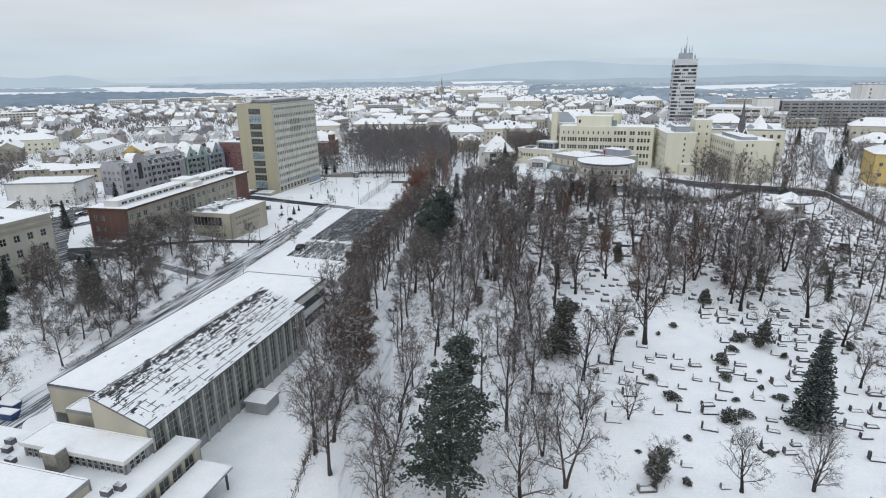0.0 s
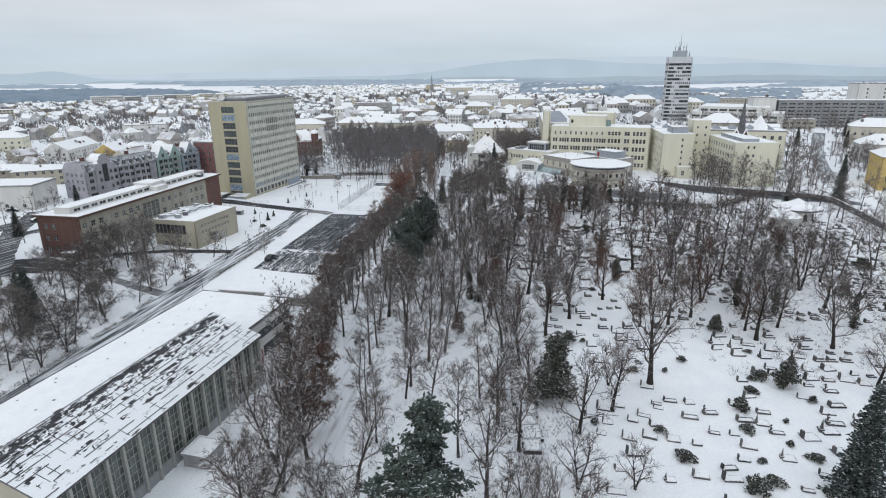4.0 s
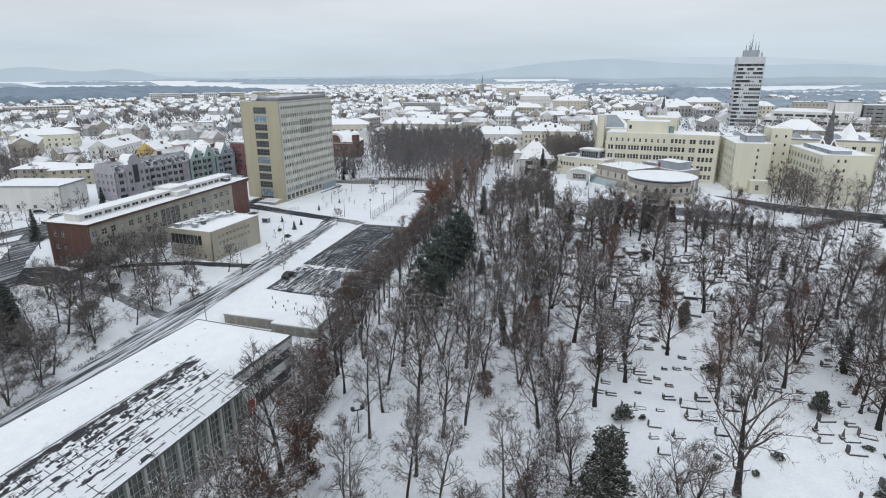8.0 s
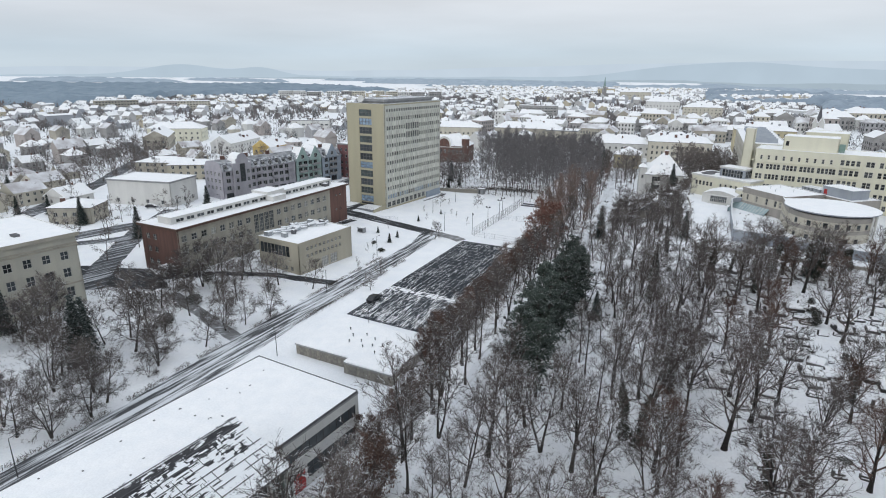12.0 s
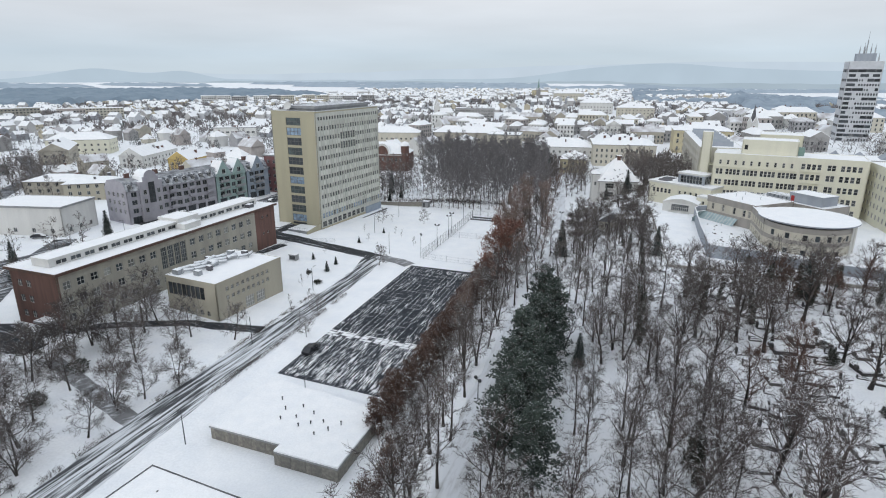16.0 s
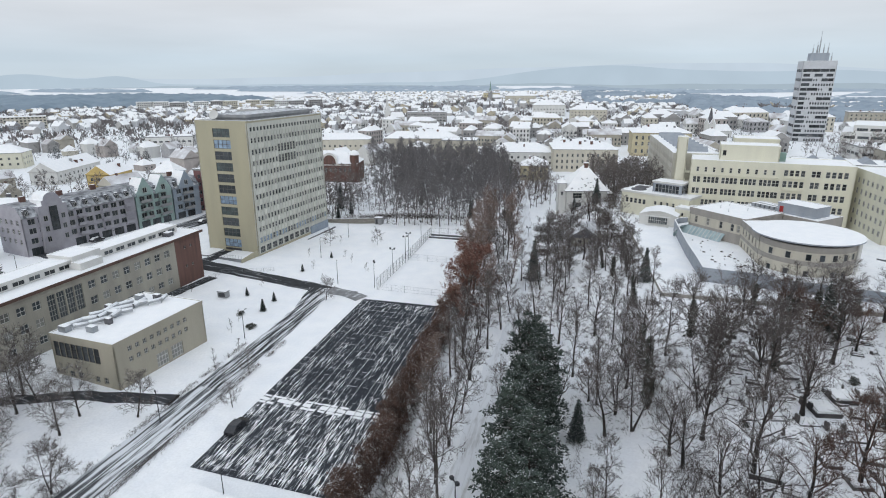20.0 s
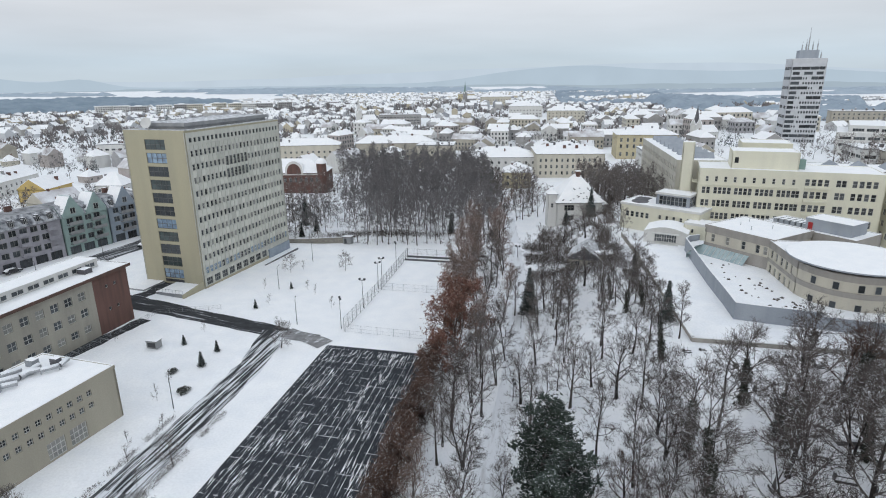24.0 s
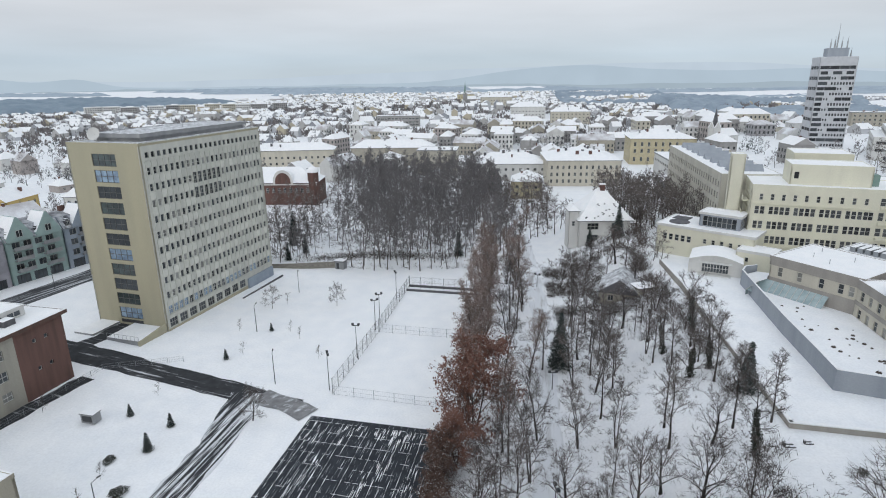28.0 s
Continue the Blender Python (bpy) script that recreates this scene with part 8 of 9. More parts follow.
def brick_hall():
    p = thing("brick_hall", "red brick hall with a round white-edged gable and domed corner turret", "hall", -108, 392, 0, 0)
    W, D, E = 34.0, 17.0, 9.8
    rows = [(2.0 + 2.5 * k, 3.2 + 2.5 * k, 5.6, 7.8, 2, 2, FRAME, GLASS) for k in range(12)]
    block(p, 0, 0, W, D, 0, E, BRICK, front=rows, right=grid(D, 4, 1.4, [(5.6, 2.2)], nv=2, nh=2), roof=False)
    hip_roof(p, 0, 0, W, D, E, 5.8, 0.4)
    g = Geo()
    g.box(-0.1, W + 0.1, -0.12, -0.004, 9.0, 9.5)
    part("cornice", g, WHITE, p)
    for x in (19.7, 5.0):
        n, g, e = 14, Geo(), Geo()
        c = [(x + 4.2 * math.cos(math.pi * k / n), 10.6 + 4.9 * math.sin(math.pi * k / n)) for k in range(n + 1)]
        c = [(x + 4.2, 9.6)] + c + [(x - 4.2, 9.6)]
        m = len(c)
        g.v += [(a, -0.5, z) for a, z in c] + [(a, 3.0, z) for a, z in c]
        g.f.append(tuple(range(m - 1, -1, -1)))
        g.m.append(0)
        for k in range(m - 1):
            g.f.append((k, k + 1, m + k + 1, m + k))
            g.m.append(1)
            (a0, z0), (a1, z1) = c[k], c[k + 1]
            q = lambda a, z, s: (x + (a - x) * s, -0.56, 10.0 + (z - 10.0) * s)
            e.quad(q(a0, z0, 1.02), q(a1, z1, 1.02), q(a1, z1, 0.8), q(a0, z0, 0.8))
        part("round_gable", g, [BRICK, ROOFSNOW], p)
        part("gable_moulding", e, WHITE, p, "white moulded arch")
    for x in (32.4, 1.6):
        g = Geo()
        g.tube((x, 1.5, 0), (x, 1.5, 14.4), 2.3, 2.3, 10)
        part("turret", g, BRICK, p)
        d = Geo()
        for k in range(5):
            a, b = math.pi / 2 * k / 5, math.pi / 2 * (k + 1) / 5
            d.tube((x, 1.5, 14.4 + 2.4 * math.sin(a)), (x, 1.5, 14.4 + 2.4 * math.sin(b)), 2.7 * math.cos(a), 2.7 * math.cos(b) + 0.02, 12)
        part("dome", d, ROOFSNOW, p, smooth=True)


brick_hall()


def steeple(x, y, z, h, w, label, wall=WHITE, cap=DARKGREY, roof=ROOFSNOW):
    p = thing("church", label, "church", x, y, z, 20)
    g = Geo()
    g.box(-w / 2, w / 2, -w / 2, w / 2, 0, h * 0.5)
    for a, b in ((-1, 0), (1, 0), (0, -1), (0, 1)):
        # a steep gable on each side of the tower
        i, e = len(g.v), w / 2 + 0.01
        q = [(-w / 2, h * 0.5), (w / 2, h * 0.5), (0, h * 0.5 + w * 0.75)]
        g.v += [(a * e, u, z) if a else (u, b * e, z) for u, z in q]
        g.f.append((i, i + 1, i + 2) if a > 0 or b < 0 else (i + 2, i + 1, i))
        g.m.append(0)
    part("steeple_wall", g, wall, p)
    g = Geo()
    for a, b in ((-1, 0), (1, 0), (0, -1), (0, 1)):
        e = w / 2 + 0.1
        for f in (-1, 1):
            lo, hi = (a * e, f * w / 2, h * 0.5 - 0.1) if a else (f * w / 2, b * e, h * 0.5 - 0.1), (a * e, 0, h * 0.5 + w * 0.78) if a else (0, b * e, h * 0.5 + w * 0.78)
            g.tube(lo, hi, 0.22, 0.22, 5)
    part("gable_trim", g, ROOFSNOW, p, "snow along the gable edges")
    g = Geo()
    g.tube((0, 0, h * 0.5), (0, 0, h * 0.64), w * 0.52, w * 0.3, 8)
    g.tube((0, 0, h * 0.64), (0, 0, h), w * 0.3, 0.05, 8)
    part("spire", g, cap, p)
    block(p, w / 2, -w * 0.8, w * 2.6, w * 1.6, 0, h * 0.28, wall, front=grid(w * 2.6, 4, w * 0.18, [(h * 0.08, h * 0.13)], nv=1, nh=2), roof=False)
    hip_roof(p, w / 2, -w * 0.8, w * 2.6, w * 1.6, h * 0.28, w * 0.9, 0.3, ridge=0.8)


steeple(131, 256, 8.5, 32, 4.6, "dark brick church with a needle spire beside the hospital", BRICK, DARKGREY)
steeple(145.8, 515, 9, 24.0, 5, "white church with a dark pointed spire", WHITE, DARKGREY)
steeple(-120, 760, 0, 34, 6, "pale town church with a white steeple", WHITE, WHITE)
steeple(-3, 1000, 13, 34, 5, "stone fire tower with a green cap on the castle hill", GREYR, GREEN)


def chapel():
    p = thing("chapel", "round whitewashed graveyard chapel with a wide snowy umbrella roof", "chapel", 109.5, 177.6, ground_z(109.5, 177.6), 0)
    g = Geo()
    g.tube((0, 0, -1), (0, 0, 4.6), 4.4, 4.4, 20)
    part("wall", g, WHITE, p, smooth=True)
    for k in range(10):
        put("window", window_mesh(1.1, 2.2, 1, 2, DARKMETAL, GLASS), p, pose(0, 0, 1.4, 0, 0, 36 * k) @ pose(-0.55, -4.46, 0))
    g = Geo()
    g.tube((0, 0, 4.55), (0, 0, 5.0), 6.6, 6.5, 24)
    part("eave", g, DARKGREY, p)
    g = Geo()
    g.tube((0, 0, 5.0), (0, 0, 5.9), 6.5, 3.0, 24)
    g.tube((0, 0, 5.9), (0, 0, 7.4), 3.0, 0.15, 24, cap=True)
    part("roof", g, ROOFSNOW, p, "snow-covered conical roof")
    g = Geo()
    g.tube((-6.2, -3.6, -1), (-6.2, -3.6, 3.4), 4.3, 4.3, 18)
    part("annex_wall", g, WHITE, p, smooth=True)
    g = Geo()
    g.tube((-6.2, -3.6, 3.4), (-6.2, -3.6, 5.6), 5.0, 0.2, 18, cap=True)
    part("annex_roof", g, ROOFSNOW, p)
    q = thing("pointed_tower", "squat church tower with a snowy pyramid roof", "church", 150, 277, 6, 10)
    g = Geo()
    g.box(-3.6, 3.6, -3.6, 3.6, 0, 17)
    part("wall", g, GREYR, q)
    hip_roof(q, -3.6, -3.6, 7.2, 7.2, 17, 9, 0.6)


chapel()


def garden_hut():
    p = thing("garden_house", "old single-storey house with a patchy snowy gabled roof among trees", "house", 19.6, 274.6, 0, -20)
    gz = 1.6
    block(p, 0, 0, 9, 10, gz, gz + 3.0, BEIGE, front=[(2, 3.2, gz + 1, gz + 2.4, 2, 1, FRAME, GLASS), (5.4, 6.6, gz + 1, gz + 2.4, 2, 1, FRAME, GLASS)], roof=False)
    hip_roof(p, 0, 0, 9, 10, gz + 3.0, 3.4, 0.5, ridge=1.0, mats=[PATCHY, DARKGREY])
    g = Geo()
    g.tri((0, 0, gz + 3.0), (9, 0, gz + 3.0), (4.5, 0, gz + 6.3))
    part("gable", g, DARKGREY, p)
    q = thing("shed", "low lean-to shed with snow on its roof", "shed", 27.5, 271, ground_z(27.5, 271), 15)
    g = Geo()
    g.box(0, 6, 0, 3.5, -1, 2.0, 0)
    part("wall", g, BEIGE, q)
    g = Geo()
    g.box(-0.3, 6.3, -0.3, 3.8, 2.004, 2.2, 0, 1)
    part("roof", g, [DARKGREY, ROOFSNOW], q)


garden_hut()


# ---- town of small houses ----
WALLS = [GREYR, SANDYW, WHITE, WHITE, GREYR, BEIGE, mat("pinkish_render", (0.43, 0.395, 0.375), (0.37, 0.34, 0.325), 0.9, 0.5, 5), WHITE, mat("grey_render", (0.40, 0.40, 0.41), (0.33, 0.33, 0.34), 0.9, 0.5, 5)]
THIN = mat("roof_with_thin_snow", (0.80, 0.82, 0.85), (0.46, 0.44, 0.45), 0.85, 0.16, 2.0, 0.15)


def house_form(w, d, h, rh, m, hip, windows, rm, rowed=False):
    p = thing("house", "small town house with a snow-covered pitched roof", "house", 0, 0, 0, group="town houses")
    rows = [(1.2, 1.3)] + ([(4.0, 1.3)] if h > 5 else [])
    if windows:
        f = grid(w, max(2, int(w / 3.2)), 1.1, rows, nv=2, nh=1)
        s = grid(d, max(1, int(d / 4)), 1.1, rows, nv=2, nh=1)
        block(p, -w / 2, -d / 2, w, d, -1.5, h, m, front=f, right=s, left=s, roof=False)
    else:
        g = Geo()
        g.box(-w / 2, w / 2, -d / 2, d / 2, -1.5, h)
        part("wall", g, m, p)
        z = 1.4
        while rowed and z + 1.7 < h:
            r = Geo()
            n = int(w / 2.6)
            for k in range(n):
                x = -w / 2 + w * (k + 0.5) / n
                for s in (-1, 1):
                    r.box(x - 0.55, x + 0.55, s * d / 2 - 0.03, s * d / 2 + 0.03, z, z + 1.7)
            n = int(d / 2.8)
            for k in range(n):
                y = -d / 2 + d * (k + 0.5) / n
                for s in (-1, 1):
                    r.box(s * w / 2 - 0.03, s * w / 2 + 0.03, y - 0.55, y + 0.55, z, z + 1.7)
            tagged(part("window_band", r, GLASS, p), kind="stuff")
            z += 3.2
    hip_roof(p, -w / 2, -d / 2, w, d, h, rh, 0.4, ridge=None if hip else 1.0, mats=[rm, m])
    g = Geo()
    g.box(w * 0.12, w * 0.12 + 0.7, -0.3, 0.4, h + rh * 0.4, h + rh + 0.9, 0, 1)
    part("chimney", g, [BRICK, ROOFSNOW], p)
    return p


hrng = random.Random(123)
NEARH = Kind([house_form(hrng.uniform(9, 14), hrng.uniform(8.5, 10.5), hrng.choice((3.4, 5.8, 6.4)), hrng.uniform(3, 4.4), WALLS[k % len(WALLS)], k % 3 == 0, True, (ROOFSNOW, THIN)[k % 2]) for k in range(7)])
FARH = Kind([house_form(hrng.uniform(8, 13), hrng.uniform(7.5, 9.5), hrng.choice((3.4, 5.8, 6.4, 7.5)), hrng.uniform(3, 4.6), WALLS[(k + 3) % len(WALLS)], k % 3 == 1, False, (THIN, ROOFSNOW, THIN)[k % 3]) for k in range(10)])
BIGH = Kind([house_form(hrng.uniform(13, 26), hrng.uniform(9.5, 12), hrng.choice((7.0, 9.0, 10.5)), hrng.uniform(2.6, 4.0), WALLS[(k * 4 + 1) % len(WALLS)], k % 2 == 0, False, (ROOFSNOW, THIN, ROOFSNOW)[k % 3], True) for k in range(9)])
keep_out = [(-258, 335, 10), (-240, 302, 10), (-222, 272, 10), (-290, 366, 10), (-274, 350, 10), (-249, 318, 10), (-231, 287, 10), (-110, 330, 40), (-135, 285, 45), (-150, 235, 38), (-205, 290, 36), (-170, 205, 20), (-200, 380, 24), (-197, 352, 18), (-238, 385, 22), (-243, 412, 24), (-177, 396, 14), (-266, 560, 26), (-282, 392, 34), (-310, 428, 30), (50, 450, 34), (16, 412, 14), (15, 462, 32), (98, 430, 26), (86, 400, 18), (110, 518, 30), (-25, 480, 20), (-120, 508, 40), (-55, 516, 40), (-91, 400, 26),
            (200, 480, 30), (240, 420, 50), (300, 410, 70), (340, 475, 24), (330, 630, 55), (205, 385, 44), (120, 300, 80), (190, 240, 34), (150, 262, 24), (250, 450, 70), (146, 515, 18), (-120, 760, 18), (22, 1060, 22), (60, 340, 60), (-30, 360, 75), (-80, 811, 34), (73, 887, 32), (0, 1093, 24), (45, 1038, 32), (114, 830, 32)]


def free(x, y, r=0.0):
    return all((x - a) ** 2 + (y - b) ** 2 > (c + r) ** 2 for a, b, c in keep_out)


def in_valley(x, y):
    d = math.hypot(x, y)
    if not ((x > 0.24 * y + 60 and y > 660 and x < 0.62 * y) or (x > 0.14 * y and 1250 < d < 2400 and x < 0.6 * y)):
        return False
    return noise.noise((x * 0.0042, y * 0.0042, 2)) > (-0.06 if d < 1300 else 0.02)


def in_left_wood(x, y, edge=1):
    d, a = math.hypot(x, y - 150), math.degrees(math.atan2(x, y - 150))
    return -58 < a < -21 and 1230 + 190 * noise.noise((a * 0.16, 2, 0)) + 16 * max(-14, a + 36) < d < 2080 + 120 * noise.noise((a * 0.2, 7, 0)) - 60 * max(0, a + 29)


homes = []


def settle(kind, n, r0, r1, gap, s0=0.9, s1=1.15, lo=-0.95, hi=0.72):
    done = tries = 0
    while done < n and tries < n * 40:
        tries += 1
        d = math.sqrt(hrng.uniform(r0 * r0, r1 * r1))
        a = hrng.uniform(lo, hi)
        x, y = d * math.sin(a), d * math.cos(a)
        if (y < 330 and x > -128) or (y < 430 and -100 < x < 140) or not free(x, y, 6) or in_valley(x, y):
            continue
        if x > -0.3 * y and x < -0.2 * y - 20 and y < 300:
            continue
        if any((x - u) ** 2 + (y - v) ** 2 < gap * gap for u, v in homes):
            continue
        homes.append((x, y))
        i = hrng.randrange(len(kind.forms))
        turn = hrng.choice((0, 90, 180, 270)) + 18 * math.sin(x * 0.006) + 15 * math.cos(y * 0.005) + hrng.uniform(-7, 7)
        m = pose(x, y, ground_z(x, y), 0, 0, turn) @ Matrix.Scale(hrng.uniform(s0, s1), 4)
        if i not in kind.used:
            kind.used.add(i)
            kind.forms[i].matrix_world = m
        else:
            copy_thing(kind.forms[i], m @ Matrix.Scale(1 / kind.forms[i].scale[0], 4))
        done += 1


settle(NEARH, 44, 270, 520, 15, lo=-0.95, hi=-0.18)
settle(BIGH, 62, 450, 720, 21, lo=-0.2, hi=0.42)
settle(FARH, 66, 400, 640, 13.5)


def far_town():
    """The thousand farther houses, too small to tell apart."""
    g = Geo()
    rng = random.Random(5)
    spots, n, cells = [], 0, {}
    for _ in range(16000):
        if n >= 3500:
            break
        d = math.sqrt(rng.uniform(600 ** 2, 2500 ** 2))
        a = rng.uniform(-1.0, 0.8)
        x, y = d * math.sin(a), d * math.cos(a)
        if in_valley(x, y) or in_left_wood(x, y, 0) or not free(x, y, 5) or any(abs(x - u) < 13 and abs(y - v) < 13 for u, v in homes) or (a < -0.28 and d > 2000) or noise.noise((x * 0.004, y * 0.004, 5)) < -0.32:
            continue
        c = (int(x // 14), int(y // 14))
        if c in cells:
            continue
        cells[c] = 1
        n += 1
        w, dd, h, rh = rng.uniform(8, 14), rng.uniform(7.5, 10), rng.uniform(3, 6.5), rng.uniform(2.6, 4.4)
        if rng.random() < 0.025:
            w, dd, h = rng.uniform(22, 36), 11, rng.uniform(7, 11)
            rh = 1.2
        t = rng.choice((0, 90)) + 20 * math.sin(x * 0.006) + rng.uniform(-10, 10)
        m = pose(x, y, ground_z(x, y), 0, 0, t)
        q = lambda *v: tuple(m @ Vector(v))
        a_, b_, c_, e_ = -w / 2, w / 2, -dd / 2, dd / 2
        wi = rng.choice((1, 2, 3, 2, 1, 4))
        for p0, p1 in (((a_, c_), (b_, c_)), ((b_, c_), (b_, e_)), ((b_, e_), (a_, e_)), ((a_, e_), (a_, c_))):
            g.quad(q(*p0, -2), q(*p1, -2), q(*p1, h), q(*p0, h), wi)
        g.quad(q(a_ - .4, c_ - .4, h), q(b_ + .4, c_ - .4, h), q(b_, 0, h + rh), q(a_, 0, h + rh), 0)
        g.quad(q(b_ + .4, e_ + .4, h), q(a_ - .4, e_ + .4, h), q(a_, 0, h + rh), q(b_, 0, h + rh), 0)
        if d < 1300:
            u = rng.uniform(-0.3, 0.3) * w
            for f0, f1 in (((u, -0.4), (u + 0.8, -0.4)), ((u + 0.8, -0.4), (u + 0.8, 0.4)), ((u, 0.4), (u, -0.4))):
                g.quad(q(*f0, h + rh * 0.5), q(*f1, h + rh * 0.5), q(*f1, h + rh + 1.0), q(*f0, h + rh + 1.0), 3)
            g.quad(q(u, -0.4, h + rh + 1), q(u + 0.8, -0.4, h + rh + 1), q(u + 0.8, 0.4, h + rh + 1), q(u, 0.4, h + rh + 1), 0)
        g.tri(q(b_, c_, h), q(b_, e_, h), q(b_, 0, h + rh), wi)
        g.tri(q(a_, e_, h), q(a_, c_, h), q(a_, 0, h + rh), wi)
    # Far walls lean bluer than near ones: distance haze put into the colours.
    ob = part("far_houses", g, [ROOFSNOW, mat("far_wall_white", (0.56, 0.57, 0.59), (0.48, 0.49, 0.51), 0.9, 0.05, 1, 0), mat("far_wall_beige", (0.46, 0.455, 0.445), (0.40, 0.395, 0.39), 0.9, 0.05, 1, 0), mat("far_wall_grey", (0.36, 0.375, 0.40), (0.30, 0.315, 0.34), 0.9, 0.05, 1, 0), mat("far_wall_yellow", (0.52, 0.47, 0.36), (0.46, 0.42, 0.33), 0.9, 0.05, 1, 0)], None)
    tagged(ob, "distant snowy roofs of the town running to the hills", "houses", kind="stuff")


far_town()


def clump(g, x, y, z, h, w, rng, n=16, m=0, size=1.0):
    """A far tree: a loose heap of upright slivers, ragged at the top."""
    for _ in range(n):
        a, r = rng.uniform(0, 6.28), w * math.sqrt(rng.random())
        t = rng.uniform(0.15, 1.0)
        c = Vector((x + math.cos(a) * r, y + math.sin(a) * r, z + h * t * (1 - 0.35 * r / w)))
        s = w * rng.uniform(0.22, 0.5) * size
        d = Vector((rng.uniform(-1, 1), rng.uniform(-1, 1), 0)).normalized() * s * 0.6
        g.tri(tuple(c - d - Vector((0, 0, s))), tuple(c + d - Vector((0, 0, s * 0.7))), tuple(c + Vector((rng.uniform(-.3, .3) * s, 0, s * 1.1))), m)


def far_trees():
    rng = random.Random(31)
    g = Geo()
    n, near = 0, []
    while n < 7200:
        d = math.sqrt(rng.uniform(330 ** 2, 1500 ** 2))
        a = rng.uniform(-1.0, 0.8)
        x, y = d * math.sin(a), d * math.cos(a)
        if (y < 420 and -130 < x < 140) or in_valley(x, y) or in_left_wood(x, y) or not free(x, y, 3) or (noise.noise((x * 0.012, y * 0.012, 8)) < -0.1 and rng.random() < 0.75):
            continue
        n += 1
        if rng.random() < 0.22:
            h = rng.uniform(7, 13)
            for k in range(5):
                f = k / 5
                clump(g, x, y, ground_z(x, y) + h * f * 0.8, h * 0.3, h * 0.2 * (1 - f) + 0.4, rng, 24 if d < 650 else 6, 1, 0.45 if d < 650 else 1.0)
        else:
            if d < 650:
                near.append((x, y, rng.uniform(0.6, 1.15)))
            else:
                clump(g, x, y, ground_z(x, y), rng.uniform(5, 10), rng.uniform(2.2, 4.8), rng, 18, 0, 1.0)
    # Paler than near trees, conifers bluer too: some distance haze in these colours.
    ob = part("garden_trees", g, [mat("far_bare_trees", (0.165, 0.15, 0.147), (0.22, 0.205, 0.205), 0.95, 0.05, 1, 0, snow=0.1), mat("far_conifers", (0.065, 0.083, 0.085), (0.10, 0.118, 0.122), 0.95, 0.1, 1, 0, snow=0.1)], None)
    tagged(ob, "bare garden trees and dark conifers between the town houses", "trees", kind="stuff")
    joined_trees("town_trees", "bare brown trees in the gardens of the nearer town", TOWNFORMS, near, "trees", WOODTWIG)


def canopy(name, label, inside, x0, x1, y0, y1, cell, m):
    """A far wood as one uneven roof of treetops, ragged at its edges and open where the ground shows."""
    g, at = Geo(), {}
    nx, ny = int((x1 - x0) / cell), int((y1 - y0) / cell)
    ok = [[inside(x0 + cell * (i + 0.5), y0 + cell * (j + 0.5)) for i in range(nx)] for j in range(ny)]

    def top(i, j):
        if (i, j) not in at:
            x, y = x0 + cell * i, y0 + cell * j
            edge = not all(0 <= b < ny and 0 <= a < nx and ok[b][a] for a, b in ((i, j), (i - 1, j), (i, j - 1), (i - 1, j - 1)))
            h = 0.5 if edge else 10 + 6 * noise.noise((x * 0.02, y * 0.02, 0)) + 7 * noise.noise((x * 0.09, y * 0.09, 4))
            at[(i, j)] = len(g.v)
            g.v.append((x + 4 * noise.noise((x, y, 1)), y + 4 * noise.noise((x, y, 2)), ground_z(x, y) + h))
        return at[(i, j)]
    for j in range(ny):
        for i in range(nx):
            if ok[j][i]:
                g.f.append((top(i, j), top(i + 1, j), top(i + 1, j + 1), top(i, j + 1)))
                g.m.append(0)
    ob = part(name, g, m, None)
    tagged(ob, label, "woods", kind="stuff")


far_trees()
# Treetop colours carry the aerial haze: blue-grey, palest on the farthest belts.
HAZYFARWOOD = mat("far_woods", (0.25, 0.31, 0.375), (0.33, 0.395, 0.46), 0.95, 0.02, 0.2, 0)
HAZYRIDGEWOOD = mat("hazy_ridge_woods", (0.21, 0.275, 0.335), (0.26, 0.325, 0.385), 0.95, 0.02, 0.2, 0)
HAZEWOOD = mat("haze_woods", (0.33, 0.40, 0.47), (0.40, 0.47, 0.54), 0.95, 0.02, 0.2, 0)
canopy("far_woods", "dark blue-grey, haze-tinted woods on the valley slopes beyond town", lambda x, y: in_valley(x, y) and noise.noise((x * 0.03, y * 0.03, 6)) > -0.45, 40, 1500, 630, 2400, 13, HAZYFARWOOD)
canopy("far_woods", "dark blue-grey, haze-tinted forest ridge before the hills", in_left_wood, -1900, -380, 700, 2150, 13, HAZYRIDGEWOOD)
canopy("far_woods", "thin haze-tinted wooded belts along the far edge of town", lambda x, y: abs(math.atan2(x, y)) < 0.9 and 2500 < math.hypot(x, y) < 4000 and noise.noise((x * 0.0012, y * 0.004, 3)) > 0.12, -2400, 2400, 1700, 4000, 30, HAZEWOOD)


